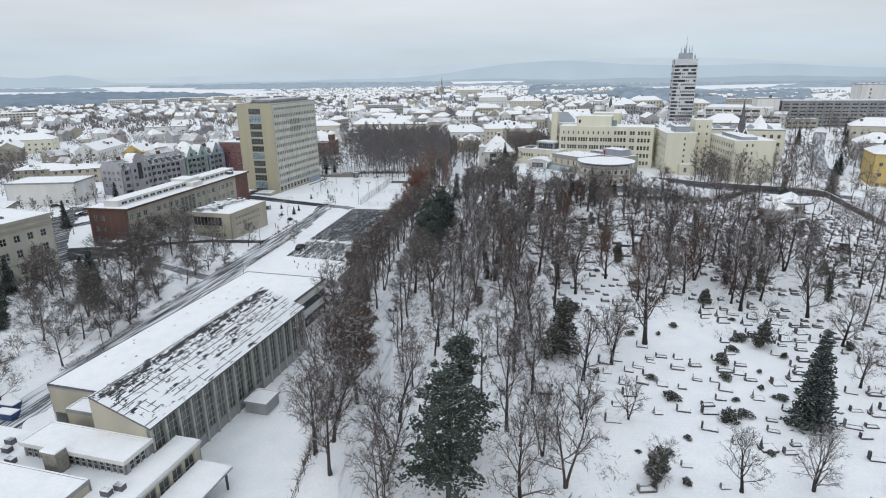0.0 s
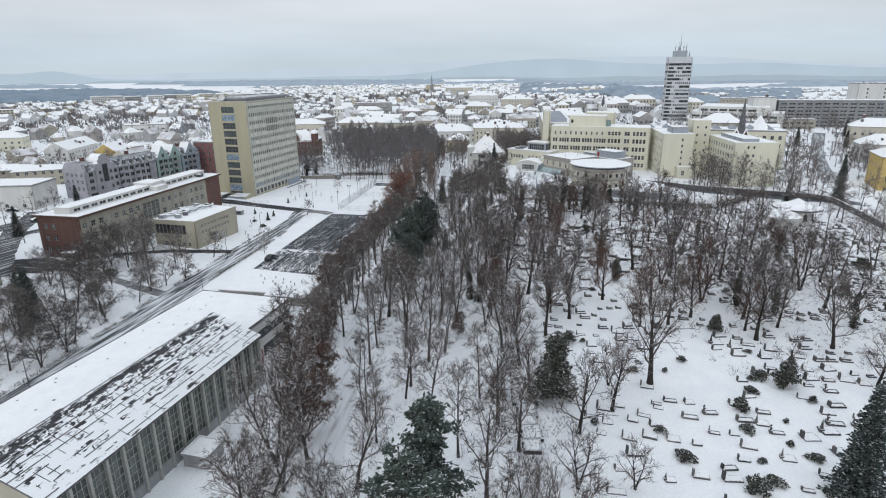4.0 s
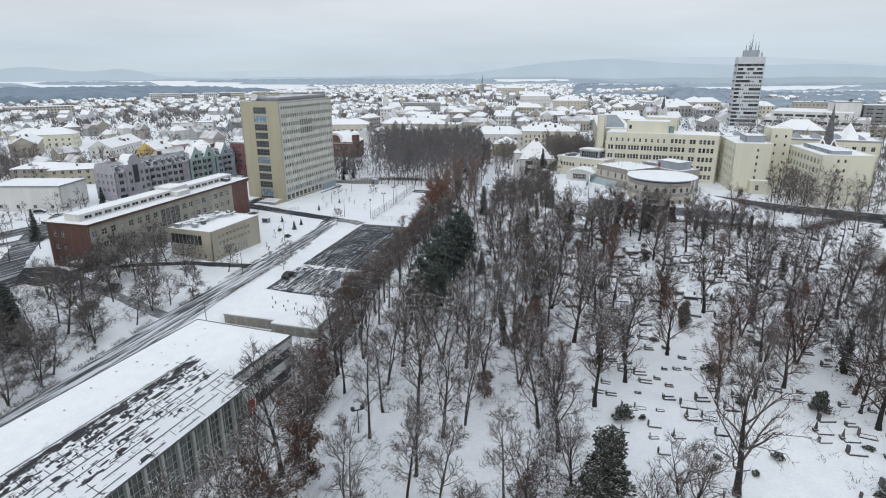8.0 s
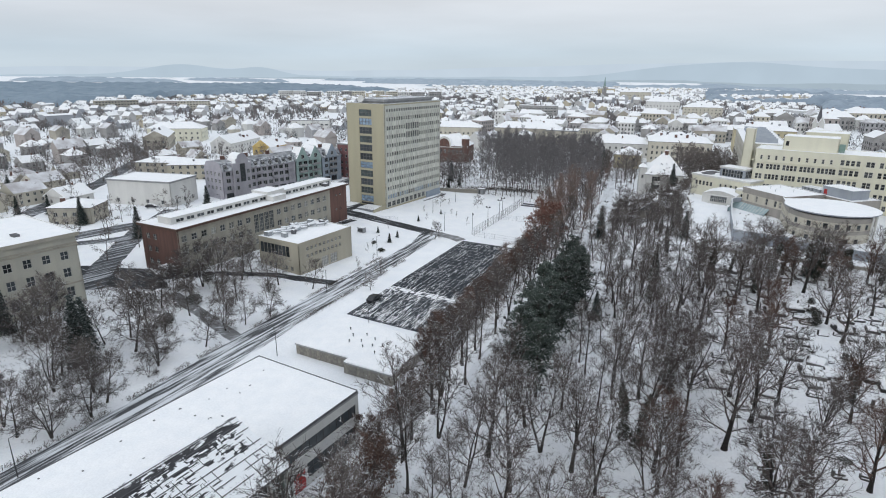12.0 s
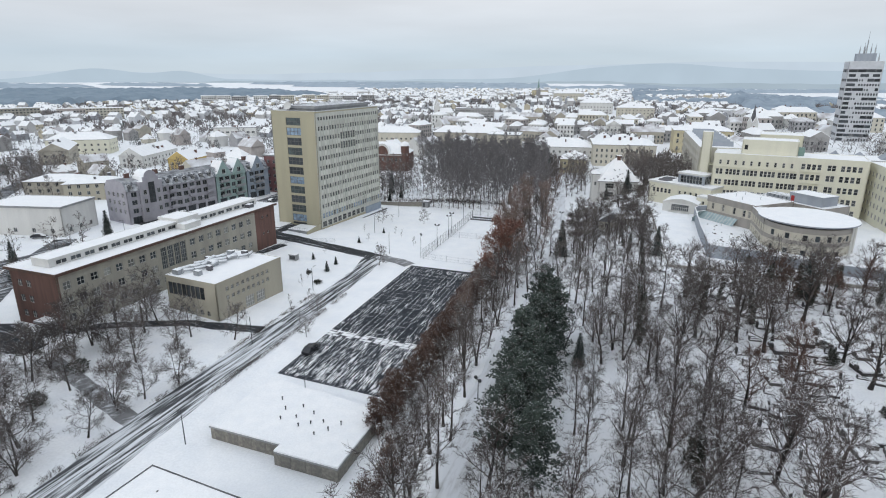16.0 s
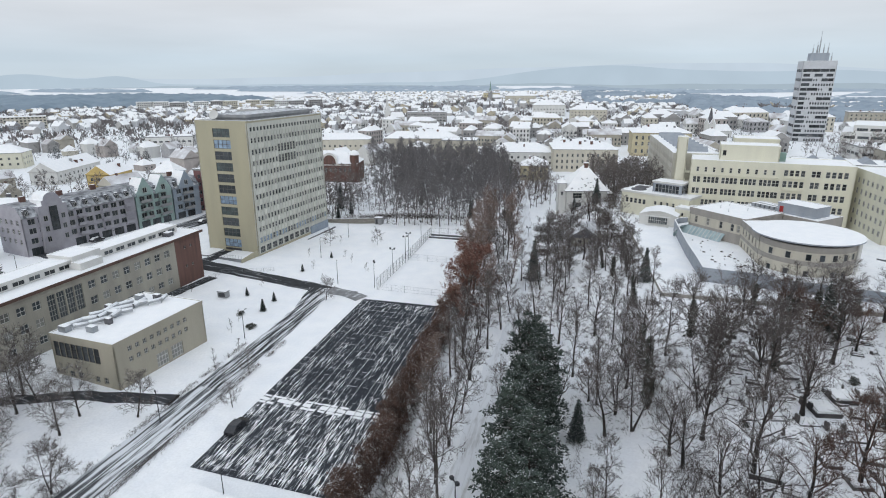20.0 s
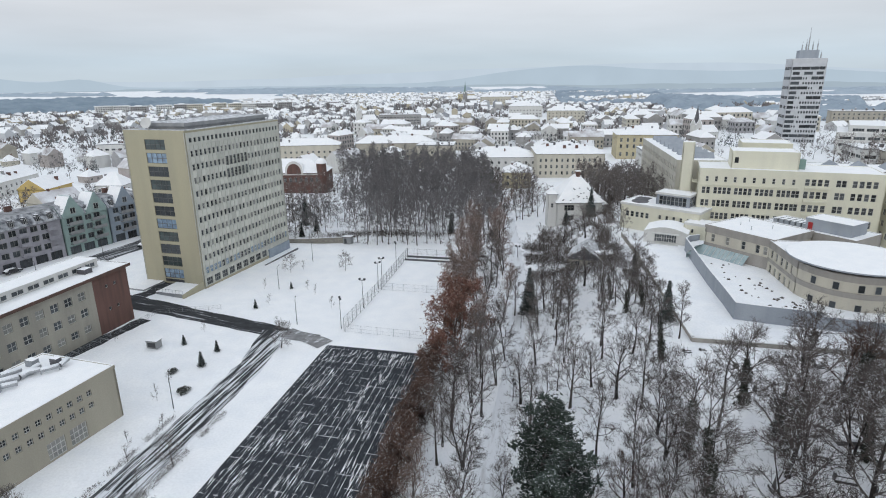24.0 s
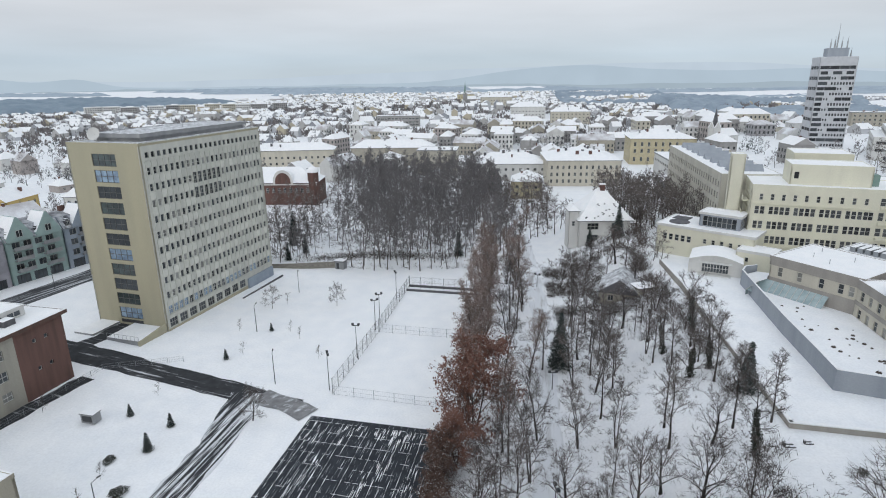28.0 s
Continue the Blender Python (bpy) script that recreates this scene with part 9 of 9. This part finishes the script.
def far_blocks():
    """White and tinted slab blocks at the town's western edge."""
    rng = random.Random(17)
    rows = [(-29.0 + 1.35 * k + rng.uniform(-0.3, 0.3), 1190 + 60 * rng.random(), rng.choice((WHITE, SANDYW, WHITE, GREYR)), 24, 14) for k in range(11)]
    rows += [(-38.2, 905, WALLS[6], 34, 12), (-36.0, 880, SANDYW, 40, 13), (-41.8, 900, OLIVE, 50, 14)]
    for a, d, m, w, h in rows:
        a = radians(a)
        x, y = d * math.sin(a), d * math.cos(a)
        p = thing("panel_block", "distant pale slab block with rows of dark windows", "panel block", x, y, 0, -math.degrees(a) + rng.uniform(-16, 16), group="distant slab blocks")
        g = Geo()
        g.box(-w / 2, w / 2, 0, 12, -2, h)
        part("wall", g, m, p)
        g = Geo()
        g.box(-w / 2 - 0.3, w / 2 + 0.3, -0.3, 12.3, h + 0.004, h + 0.6, 0)
        part("roof", g, ROOFSNOW, p)
        for z in (2.2, 5.2, 8.2, 11.2, 14.2):
            if z + 1.5 < h:
                r = Geo()
                n = int(w / 3.4)
                for k in range(n):
                    u = -w / 2 + w * (k + 0.5) / n
                    r.box(u - 0.9, u + 0.9, -0.06, 0.02, z, z + 1.4)
                tagged(part("window_band", r, GLASS, p), kind="stuff")


far_blocks()


def hills():
    def bump(a, c, w):
        return math.exp(-((a - c) / w) ** 2)
    # Glowing bands, paler and bluer with distance: the haze is put into their colour.
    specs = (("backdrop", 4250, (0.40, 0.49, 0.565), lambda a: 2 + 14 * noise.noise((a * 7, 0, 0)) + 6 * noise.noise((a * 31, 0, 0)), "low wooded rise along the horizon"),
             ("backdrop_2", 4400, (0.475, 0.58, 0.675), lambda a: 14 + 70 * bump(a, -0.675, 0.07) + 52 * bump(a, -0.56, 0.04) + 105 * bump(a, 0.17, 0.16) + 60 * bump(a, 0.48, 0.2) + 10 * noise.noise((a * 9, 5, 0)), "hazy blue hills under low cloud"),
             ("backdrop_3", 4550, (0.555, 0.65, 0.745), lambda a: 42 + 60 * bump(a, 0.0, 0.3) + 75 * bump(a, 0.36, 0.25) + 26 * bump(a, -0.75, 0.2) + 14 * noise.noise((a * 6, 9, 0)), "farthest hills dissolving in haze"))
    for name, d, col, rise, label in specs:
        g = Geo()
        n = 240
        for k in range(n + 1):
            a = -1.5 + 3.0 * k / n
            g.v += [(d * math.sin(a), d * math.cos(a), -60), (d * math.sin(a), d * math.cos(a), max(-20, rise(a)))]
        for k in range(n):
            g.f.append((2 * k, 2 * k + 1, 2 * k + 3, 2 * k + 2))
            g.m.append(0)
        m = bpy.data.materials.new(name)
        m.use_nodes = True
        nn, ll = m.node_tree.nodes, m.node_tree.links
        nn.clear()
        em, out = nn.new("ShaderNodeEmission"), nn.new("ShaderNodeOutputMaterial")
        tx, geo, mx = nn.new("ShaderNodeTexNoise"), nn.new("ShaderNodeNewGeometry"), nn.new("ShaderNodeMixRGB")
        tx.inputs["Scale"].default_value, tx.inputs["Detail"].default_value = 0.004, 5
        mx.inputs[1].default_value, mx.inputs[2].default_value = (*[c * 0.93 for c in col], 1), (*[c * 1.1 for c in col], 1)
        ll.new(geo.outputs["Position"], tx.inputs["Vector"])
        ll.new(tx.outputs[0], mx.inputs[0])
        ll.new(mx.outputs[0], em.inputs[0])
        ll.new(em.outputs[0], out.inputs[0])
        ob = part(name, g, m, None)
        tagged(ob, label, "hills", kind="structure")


hills()


# ---- graves ----
def grave_form(k, rng):
    p = thing("grave", ("snow-covered grave with a dark upright headstone and stone kerb", "snow-covered grave with a stone cross", "snow-covered grave with a low wide headstone", "grave with a dark obelisk on a plinth")[k if k in (1, 3) else 2 * (k % 2)] if k < 8 else "wide family tomb with a dark raised kerb and wall", "grave", 0, 0, 0, group="graves")
    w, ln = (0.95, 2.0) if k % 3 else (1.8, 2.1)
    kh = 0.13 + 0.09 * (k % 2)
    if k > 7:
        w, ln, kh = 3.0, 2.6 - 0.4 * (k % 2), 0.5
    g = Geo()
    t = 0.09 if k < 8 else 0.26
    for a, b, c, d in ((-w / 2, w / 2, -ln, -ln + t), (-w / 2, -w / 2 + t, -ln + t, 0), (w / 2 - t, w / 2, -ln + t, 0), (-w / 2 + t, w / 2 - t, -t, 0)):
        g.box(a, b, c, d, -0.3, kh)
    kerb = part("kerb", g, TOMB, p)
    g = Geo()
    g.box(-w / 2 + t + 0.004, w / 2 - t - 0.004, -ln + t + 0.004, -t - 0.004, -0.2, kh * (0.95, 0.5, 1.25)[k % 3])
    part("snow_cover", g, ROOFSNOW, kerb)
    g = Geo()
    h = rng.uniform(0.75, 1.25)
    if k == 1:
        g.box(-0.09, 0.09, -0.1, 0.08, 0.3, h + 0.5)
        g.box(-0.4, 0.4, -0.09, 0.07, h, h + 0.18)
        g.box(-0.35, 0.35, -0.25, 0.15, 0.0, 0.45)
    elif k == 3:
        g.box(-0.3, 0.3, -0.32, 0.24, 0.0, 0.45)
        g.v += [(-0.17, -0.21, 0.45), (0.17, -0.21, 0.45), (0.17, 0.13, 0.45), (-0.17, 0.13, 0.45), (0, -0.04, h + 0.75)]
        i = len(g.v) - 5
        g.f += [(i, i + 1, i + 4), (i + 1, i + 2, i + 4), (i + 2, i + 3, i + 4), (i + 3, i, i + 4)]
        g.m += [0] * 4
    else:
        hw = min(w * 0.29, rng.uniform(0.26, 0.42))
        pr = [(-hw, 0.05), (hw, 0.05), (hw, h * 0.82), (hw * 0.5, h), (-hw * 0.5, h), (-hw, h * 0.82)]
        i = len(g.v)
        g.v += [(x, -0.12, z) for x, z in pr] + [(x, 0.1, z) for x, z in pr]
        g.f += [tuple(i + j for j in range(6)), tuple(i + 11 - j for j in range(6))]
        g.f += [(i + j, i + 6 + j, i + 6 + (j + 1) % 6, i + (j + 1) % 6) for j in range(6)]
        g.m += [0] * 8
    part("headstone", g, TOMB, p)
    return p


grng = random.Random(64)
GRAVES = Kind([grave_form(k, grng) for k in range(10)])


def lay_graves():
    rows = []
    for j in range(64):
        y0 = 50 + 3.2 * j
        x = 19.0
        while x < 118:
            x += grng.uniform(1.7, 3.6)
            if noise.noise((x * 0.06, y0 * 0.06, 3)) < -0.14 or grng.random() < (0.3 if y0 < 110 else 0.2):
                continue
            y = y0 - 0.2 * (x - 20) + grng.uniform(-1.1, 1.1)
            if x < 20 + 0.02 * y or y < 42 or y > (212 if x < 44 else 207 - 0.08 * (x - 44)):
                continue
            if any((x - a) ** 2 + (y - b) ** 2 < 1.2 for a, b in taken):
                continue
            rows.append((x, y))
    rows.sort(key=lambda q: min(math.hypot(q[0] - 34, q[1] - 70), math.hypot(q[0] - 30, q[1] - 165)))
    for x, y in rows[:300]:
        i = grng.choice((0, 1, 2, 4, 5, 5, 7, 2, 6, 3)) if y < 112 or grng.random() < 0.68 else grng.choice((8, 9))
        m = pose(x, y, ground_z(x, y) + 0.02, 0, 0, 80 + grng.uniform(-16, 16)) @ Matrix.Scale(grng.uniform(0.5, 1.05) * (1 if y < 112 else 1.2), 4)
        if i not in GRAVES.used:
            GRAVES.used.add(i)
            GRAVES.forms[i].matrix_world = m
        else:
            copy_thing(GRAVES.forms[i], m @ Matrix.Scale(1 / GRAVES.forms[i].scale[0], 4))
    # a file of wide old tombs along the edge of the terrace
    for k, (x, y) in enumerate(((14.3, 89.6), (14.2, 87.4), (13.9, 85.4), (13.7, 83.4), (14.0, 80.4), (14.0, 78.4), (13.8, 75.4), (13.7, 73.2), (22.4, 138.6), (22.2, 141.0))):
        copy_thing(GRAVES.forms[8 + k % 2], pose(x, y, ground_z(x, y) + 0.02, 0, 0, 86 + grng.uniform(-4, 4)) @ Matrix.Scale(1 / GRAVES.forms[8 + k % 2].scale[0], 4))
    g = Geo()
    for x, y in rows[300:2000]:
        z, c = ground_z(x, y), grng.uniform(0.4, 0.95)
        w, h = 0.35 * c, grng.uniform(0.6, 1.2) * c
        g.prism([(x - 0.1, y - w), (x + 0.1, y - w), (x + 0.1, y + w), (x - 0.1, y + w)], z - 0.2, z + h)
        q = Vector((0.97, grng.uniform(-0.3, 0.05))) * 2.0 * c
        o0 = Vector((-q.y, q.x)).normalized() * 0.5 * c
        for e in (-1, 1):
            o = Vector((x, y)) + o0 * e
            n = o0.normalized() * 0.06
            g.prism([tuple(o - n), tuple(o - n + q), tuple(o + n + q), tuple(o + n)], z - 0.2, z + 0.18)
    ob = part("far_graves", g, TOMB, None)
    tagged(ob, "farther rows of small dark headstones in the snow", "graves", kind="stuff")


lay_graves()


# ---- fences, lamps, hut, car, hedges ----
def fence(name, label, pts, h, step, m=METAL, top=True, z=None):
    p = thing(name, label, "fence", 0, 0, 0)
    for (a, b), (c, d) in zip(pts, pts[1:]):
        q, s = Vector((a, b, 0)), Vector((c, d, 0))
        n = max(1, round((s - q).length / step))
        for k in range(n + 1):
            v = q.lerp(s, k / n)
            zz = ground_z(v.x, v.y) if z is None else z
            g = Geo()
            g.tube((v.x, v.y, zz - 0.2), (v.x, v.y, zz + h), 0.05, 0.05, 5, cap=True)
            part("post", g, m, p)
        for k in range(n):
            u, v = q.lerp(s, k / n), q.lerp(s, (k + 1) / n)
            zz = ground_z(u.x, u.y) if z is None else z
            g = Geo()
            for hh in ((h * 0.96, h * 0.5, 0.15) if top else (h * 0.9,)):
                g.tube((u.x, u.y, zz + hh), (v.x, v.y, zz + hh), 0.02, 0.02, 3)
            for i in range(1, 9):
                e = u.lerp(v, i / 9)
                g.tube((e.x, e.y, zz + 0.15), (e.x, e.y, zz + h * 0.96), 0.008, 0.008, 3)
            part("mesh_panel", g, m, p)
    return p


fence("court_fence", "tall wire mesh fence along the snowy sports courts", [(-34.9, 237), (-30.2, 262.4), (-25.9, 290)], 3.2, 2.6, DARKMETAL)
fence("court_fence", "low wire mesh fence across the court end", [(-34.6, 236.8), (-16.8, 232.8)], 1.8, 3.4)
fence("court_fence", "wire mesh fence between two snowy courts", [(-30.1, 262.3), (-12.6, 259)], 2.0, 3.2)
fence("court_fence", "dark-railed fence at the far court end", [(-25.8, 290), (-8, 286.6)], 3.0, 3.2, DARKMETAL)
fence("bank_fence", "dark wire fence along the snowy bank above the sports hall", [(-15.9, 48), (-15.4, 76), (-15.8, 100), (-15.6, 120)], 1.3, 2.8, DARKMETAL)
fence("garden_fence", "low wire fence along the lawn by the brick hall", [(-88, 205), (-79, 243), (-66, 247.5)], 1.1, 2.6)


def court_kerbs():
    g = Geo()
    for (a, b), (c, d) in (((-26.4, 287.6), (-8.6, 284.2)), ((-25.8, 290.8), (-8.0, 287.4))):
        q, s = Vector((a, b)), Vector((c, d))
        e = (s - q).normalized()
        n = Vector((-e.y, e.x)) * 0.25
        g.prism([tuple(q - n), tuple(s - n), tuple(s + n), tuple(q + n)], -0.1, 0.45)
    ob = part("court_kerb", g, DARKGREY, None)
    tagged(ob, "dark kerbs at the far court end", "kerb", kind="structure")


court_kerbs()


def lamp_form(h, heads, label, name="lamp_post"):
    p = thing(name, label, "lamp post", 0, 0, 0, group="lamp posts")
    g = Geo()
    g.tube((0, 0, -0.2), (0, 0, h), 0.09, 0.05, 6, cap=True)
    part("pole", g, DARKMETAL, p)
    g = Geo()
    if heads:
        g.box(-0.7, 0.7, -0.05, 0.05, h - 0.15, h)
        for x in (-0.6, 0.6):
            g.box(x - 0.22, x + 0.22, -0.3, 0.1, h, h + 0.35)
    else:
        g.tube((0, 0, h), (0.9, 0, h + 0.25), 0.04, 0.04, 5)
        g.box(0.7, 1.25, -0.1, 0.1, h + 0.2, h + 0.3)
    part("lamp_head", g, DARKMETAL, p)
    return p


FLOOD = Kind([lamp_form(7.0, True, "dark floodlight mast beside the courts")])
STREET = Kind([lamp_form(6.0, False, "grey street lamp with a short arm")])
lrng = random.Random(4)
for x, y in ((-35.8, 238.4), (-32.9, 250.4), (-31.1, 263.4), (-30.6, 267.0), (-28.4, 281.7)):
    FLOOD.at(x, y, lrng)
for x, y in ((-56.7, 262.0), (-46.1, 240.5), (-53.8, 285.7), (-39.5, 157.5), (-58, 175), (-52.5, 143), (-66.5, 102), (-120, 262), (-116, 284), (-132, 236), (-57.2, 206)):
    STREET.at(x, y, lrng)
WALKL = Kind([lamp_form(3.4, True, "low walk lamp with two small heads")])
for x, y in ((-1.0, 209.0), (3.3, 238.6), (-8.6, 95.5), (-10.2, 154.7), (7.4, 290)):
    WALKL.at(x, y, lrng, 1.0)


def park_wall():
    t = thing("park_wall", "dark stone park wall with a snow cap", "wall", 0, 0, 0, kind="structure")
    pts = [(-70, 304), (-60, 304.5), (-47.3, 306.5)]
    for (a, b), (c, d) in zip(pts, pts[1:]):
        g = Geo()
        q, s = Vector((a, b)), Vector((c, d))
        e = (s - q).normalized()
        n = Vector((-e.y, e.x)) * 0.35
        g.prism([tuple(q), tuple(s), tuple(s + n), tuple(q + n)], -0.3, 2.0, 0, 1)
        part("wall_segment", g, [STONE, ROOFSNOW], t)
    h = thing("kiosk", "small grey hut with a snowy flat roof at the wall's end", "hut", -48.5, 305.2, 0, -12)
    g = Geo()
    g.box(0, 2.6, 0, 2.4, 0, 2.2)
    part("wall", g, GREY, h)
    g = Geo()
    g.box(-0.2, 2.8, -0.2, 2.6, 2.204, 2.5, 0, 1)
    part("roof", g, [DARKGREY, ROOFSNOW], h)
    g = Geo()
    g.box(0.4, 1.2, -0.05, -0.004, 0.1, 1.9)
    part("door", g, DARKMETAL, h)
    k = thing("transformer_box", "small snowy grey transformer cabinet on the lawn", "cabinet", -72.5, 226.5, ground_z(-72.5, 226.5), -12)
    g = Geo()
    g.box(0, 2.4, 0, 1.5, 0, 1.5, 0)
    part("body", g, GREY, k)
    g = Geo()
    g.box(-0.1, 2.5, -0.1, 1.6, 1.504, 1.7, 0, 1)
    part("roof", g, [GREY, ROOFSNOW], k)
    g = Geo()
    g.box(0.3, 2.1, -0.03, -0.004, 0.3, 1.3)
    part("louvre", g, DARKMETAL, k)


park_wall()


def car(x, y, z, rz, paint, label, snowy):
    p = thing("car", label, "car", x, y, z, rz, group="parked cars")
    g = Geo()
    prof = [(-2.15, 0.35), (2.15, 0.35), (2.2, 0.75), (1.3, 0.92), (0.65, 1.42), (-1.1, 1.46), (-1.95, 0.95), (-2.2, 0.8)]
    for w, i0 in ((-0.86, 0), (0.86, 8)):
        g.v += [(a, w * (0.86 if b > 1 else 1), b) for a, b in prof]
    g.f += [tuple(range(8)), tuple(range(15, 7, -1))]
    g.m += [0, 0]
    for k in range(8):
        g.f.append((k, 8 + k, 8 + (k + 1) % 8, (k + 1) % 8)[::-1])
        g.m.append(1 if k == 4 or (snowy and k in (3, 2, 5)) else 0)
    part("body", g, [paint, ROOFSNOW if snowy else paint], p)
    for a in (-1.35, 1.35):
        for b in (-0.8, 0.8):
            w = Geo()
            w.tube((a, b - 0.1, 0.32), (a, b + 0.1, 0.32), 0.32, 0.32, 12, cap=True)
            wheel = part("wheel", w, DARKMETAL, p)
            h = Geo()
            s = 1 if b > 0 else -1
            h.tube((a, b + 0.1 * s, 0.32), (a, b + 0.115 * s, 0.32), 0.2, 0.18, 10, cap=True)
            part("rim", h, METAL, wheel)
    for s in (-1, 1):
        w = Geo()
        w.quad((-1.2, s * 0.81, 1.0), (0.85, s * 0.81, 1.0), (0.5, s * 0.765, 1.36), (-1.0, s * 0.765, 1.38))
        part("side_window", w, GLASS, p)


CARP = mat("dark_car_paint", (0.02, 0.022, 0.028), (0.03, 0.03, 0.035), 0.25, 2, 9, 0, spec=0.6)
BLUEP = mat("blue_skip_paint", (0.05, 0.10, 0.22), (0.04, 0.07, 0.16), 0.5, 2, 9, 0)
car(-45.3, 174.5, 0.12, 80, CARP, "dark parked car alone on the snowy lot", False)
for k, (x, y, a) in enumerate(((-117, 255, 60), (-123, 246, 62), (-160, 232, 20), (-133, 270, 70), (-110, 296, 78), (-140, 216, 60))):
    car(x, y, ground_z(x, y) + 0.08, a, CARP, "snow-topped dark car parked by the street", True)
for x, y in ((-69.5, 80.0), (-71.0, 82.5)):
    d = thing("skip", "blue waste skip heaped with snow by the road", "skip", x, y, ground_z(x, y), -12)
    g = Geo()
    g.v += [(-1.4, -0.7, 0.1), (1.4, -0.7, 0.1), (1.4, 0.7, 0.1), (-1.4, 0.7, 0.1), (-1.8, -0.9, 1.3), (1.8, -0.9, 1.3), (1.8, 0.9, 1.3), (-1.8, 0.9, 1.3)]
    g.f += [(0, 1, 5, 4), (1, 2, 6, 5), (2, 3, 7, 6), (3, 0, 4, 7)]
    g.m += [0] * 4
    part("body", g, BLUEP, d)
    g = Geo()
    g.box(-1.7, 1.7, -0.8, 0.8, 1.0, 1.38)
    part("snow_cover", g, ROOFSNOW, d)


def hedge(name, label, pts, h, w, m=HEDGE, seed=1):
    rng = random.Random(seed)
    g = Geo()
    for (a, b), (c, d) in zip(pts, pts[1:]):
        q, s = Vector((a, b, 0)), Vector((c, d, 0))
        n = int((s - q).length * 34 * max(1.0, w * 0.7))
        for _ in range(n):
            v = q.lerp(s, rng.random())
            if noise.noise((v.x * 0.35, v.y * 0.35, 0)) < -0.22:
                continue
            v += Vector((rng.gauss(0, w * 0.4), rng.gauss(0, w * 0.4), 0))
            v.z = ground_z(v.x, v.y) + h * 0.4 * rng.random() ** 1.5
            d = Vector((rng.gauss(0, 0.5), rng.gauss(0, 0.5), rng.uniform(0.4, 1))).normalized()
            twig(g, v, d, h * rng.uniform(0.4, 0.75), 0.035, rng)
    ob = part(name, g, m, None)
    return tagged(ob, label, "hedge", kind="stuff")


hedge("hedge", "clipped bare hedge along the campus road", [(-70.5, 95), (-66.8, 120), (-64.8, 143)], 1.0, 0.9)
hedge("hedge", "row of low bare shrubs beside the road", [(-63.5, 152), (-55.8, 205)], 0.8, 0.8, seed=2)
hedge("hedge", "row of low bare shrubs between road and parking lot", [(-56.5, 156), (-52.6, 178), (-48.4, 205)], 0.9, 0.8, seed=3)
hedge("undergrowth", "tangled brown undergrowth beneath the belt of trees", [(-16.5, 56), (-17, 100), (-21.5, 140), (-19, 175), (-13.0, 226), (-7.5, 285)], 2.2, 1.8, seed=4)
hedge("undergrowth", "dark undergrowth along the garden wall", [(26, 222), (30, 250), (32.5, 275), (33.5, 300)], 2.6, 1.6, seed=5)
hedge("undergrowth", "tangled undergrowth along the graveyard edge", [(14, 60), (15.5, 100), (17, 140), (19, 190), (26, 212)], 1.6, 2.2, seed=6)
hedge("undergrowth", "dense brown brush between villa and hospital", [(30, 283), (36, 296), (39, 312), (45, 332), (52, 345)], 3.2, 3.0, seed=10)
hedge("hedge", "dark brown hedge before the white villa", [(19, 311), (40, 311.5)], 2.8, 2.4, seed=9)
hedge("undergrowth", "bare brush below the tower park", [(-60, 312), (-40, 318), (-15, 315)], 2.0, 5.0, seed=7)
hedge("undergrowth", "bare brush before the graveyard chapel wall", [(70, 203), (95, 196), (120, 215)], 3.0, 3.0, seed=8)


def brushwood(name, label, inside, box, n, h, m, seed):
    """Dry stalks and fallen twigs sticking out of the snow."""
    rng = random.Random(seed)
    g = Geo()
    x0, x1, y0, y1 = box
    k = 0
    for _ in range(n * 8):
        if k >= n:
            break
        x, y = rng.uniform(x0, x1), rng.uniform(y0, y1)
        if not inside(x, y) or noise.noise((x * 0.12, y * 0.12, seed)) < -0.1:
            continue
        k += 1
        z = ground_z(x, y)
        for _ in range(rng.randint(3, 7)):
            d = Vector((rng.uniform(-1, 1), rng.uniform(-1, 1), rng.uniform(0.1, 1.0))).normalized()
            twig(g, Vector((x + rng.uniform(-0.5, 0.5), y + rng.uniform(-0.5, 0.5), z)), d, rng.uniform(0.4, 1.0) * h, 0.03, rng)
    ob = part(name, g, m, None)
    tagged(ob, label, "undergrowth", kind="stuff")


brushwood("brushwood", "dry stalks and fallen twigs poking out of woodland snow", lambda x, y: abs(x - walk_x(y)) > 2.6 and x > walk_x(y) - 7 and x < 20 + 0.02 * y, (-22, 28, 48, 310), 4600, 1.1, HEDGE, 1)
brushwood("brushwood", "dry stalks and small shrubs between the graves", lambda x, y: x > 20 + 0.02 * y and y < 204 - 0.1 * (x - 40) and not (x < 60 and y < 85) and not (x < 46 and y < 128), (20, 130, 60, 206), 3000, 1.0, HEDGE, 2)
brushwood("brushwood", "dry stalks on the sloping lawns by the road", lambda x, y: x < -70 - 0.05 * (150 - y), (-112, -68, 75, 160), 1200, 0.7, HEDGE, 3)
brushwood("brushwood", "brush on the park slope", lambda x, y: x > -80 + 0.05 * (y - 300), (-82, 4, 305, 450), 3200, 1.5, HEDGE, 4)
brushwood("brushwood", "tangled dark brush round the villa and the old garden house", lambda x, y: walk_x(y) + 3.5 < x < min(33, 25 + 0.14 * (y - 212)), (6, 40, 266, 308), 3000, 2.0, HEDGE, 5)
brushwood("brushwood", "low tangled brush and dead stalks between the old graves", lambda x, y: y < 207 - 0.08 * (x - 40), (12, 66, 122, 207), 900, 1.0, HEDGE, 6)
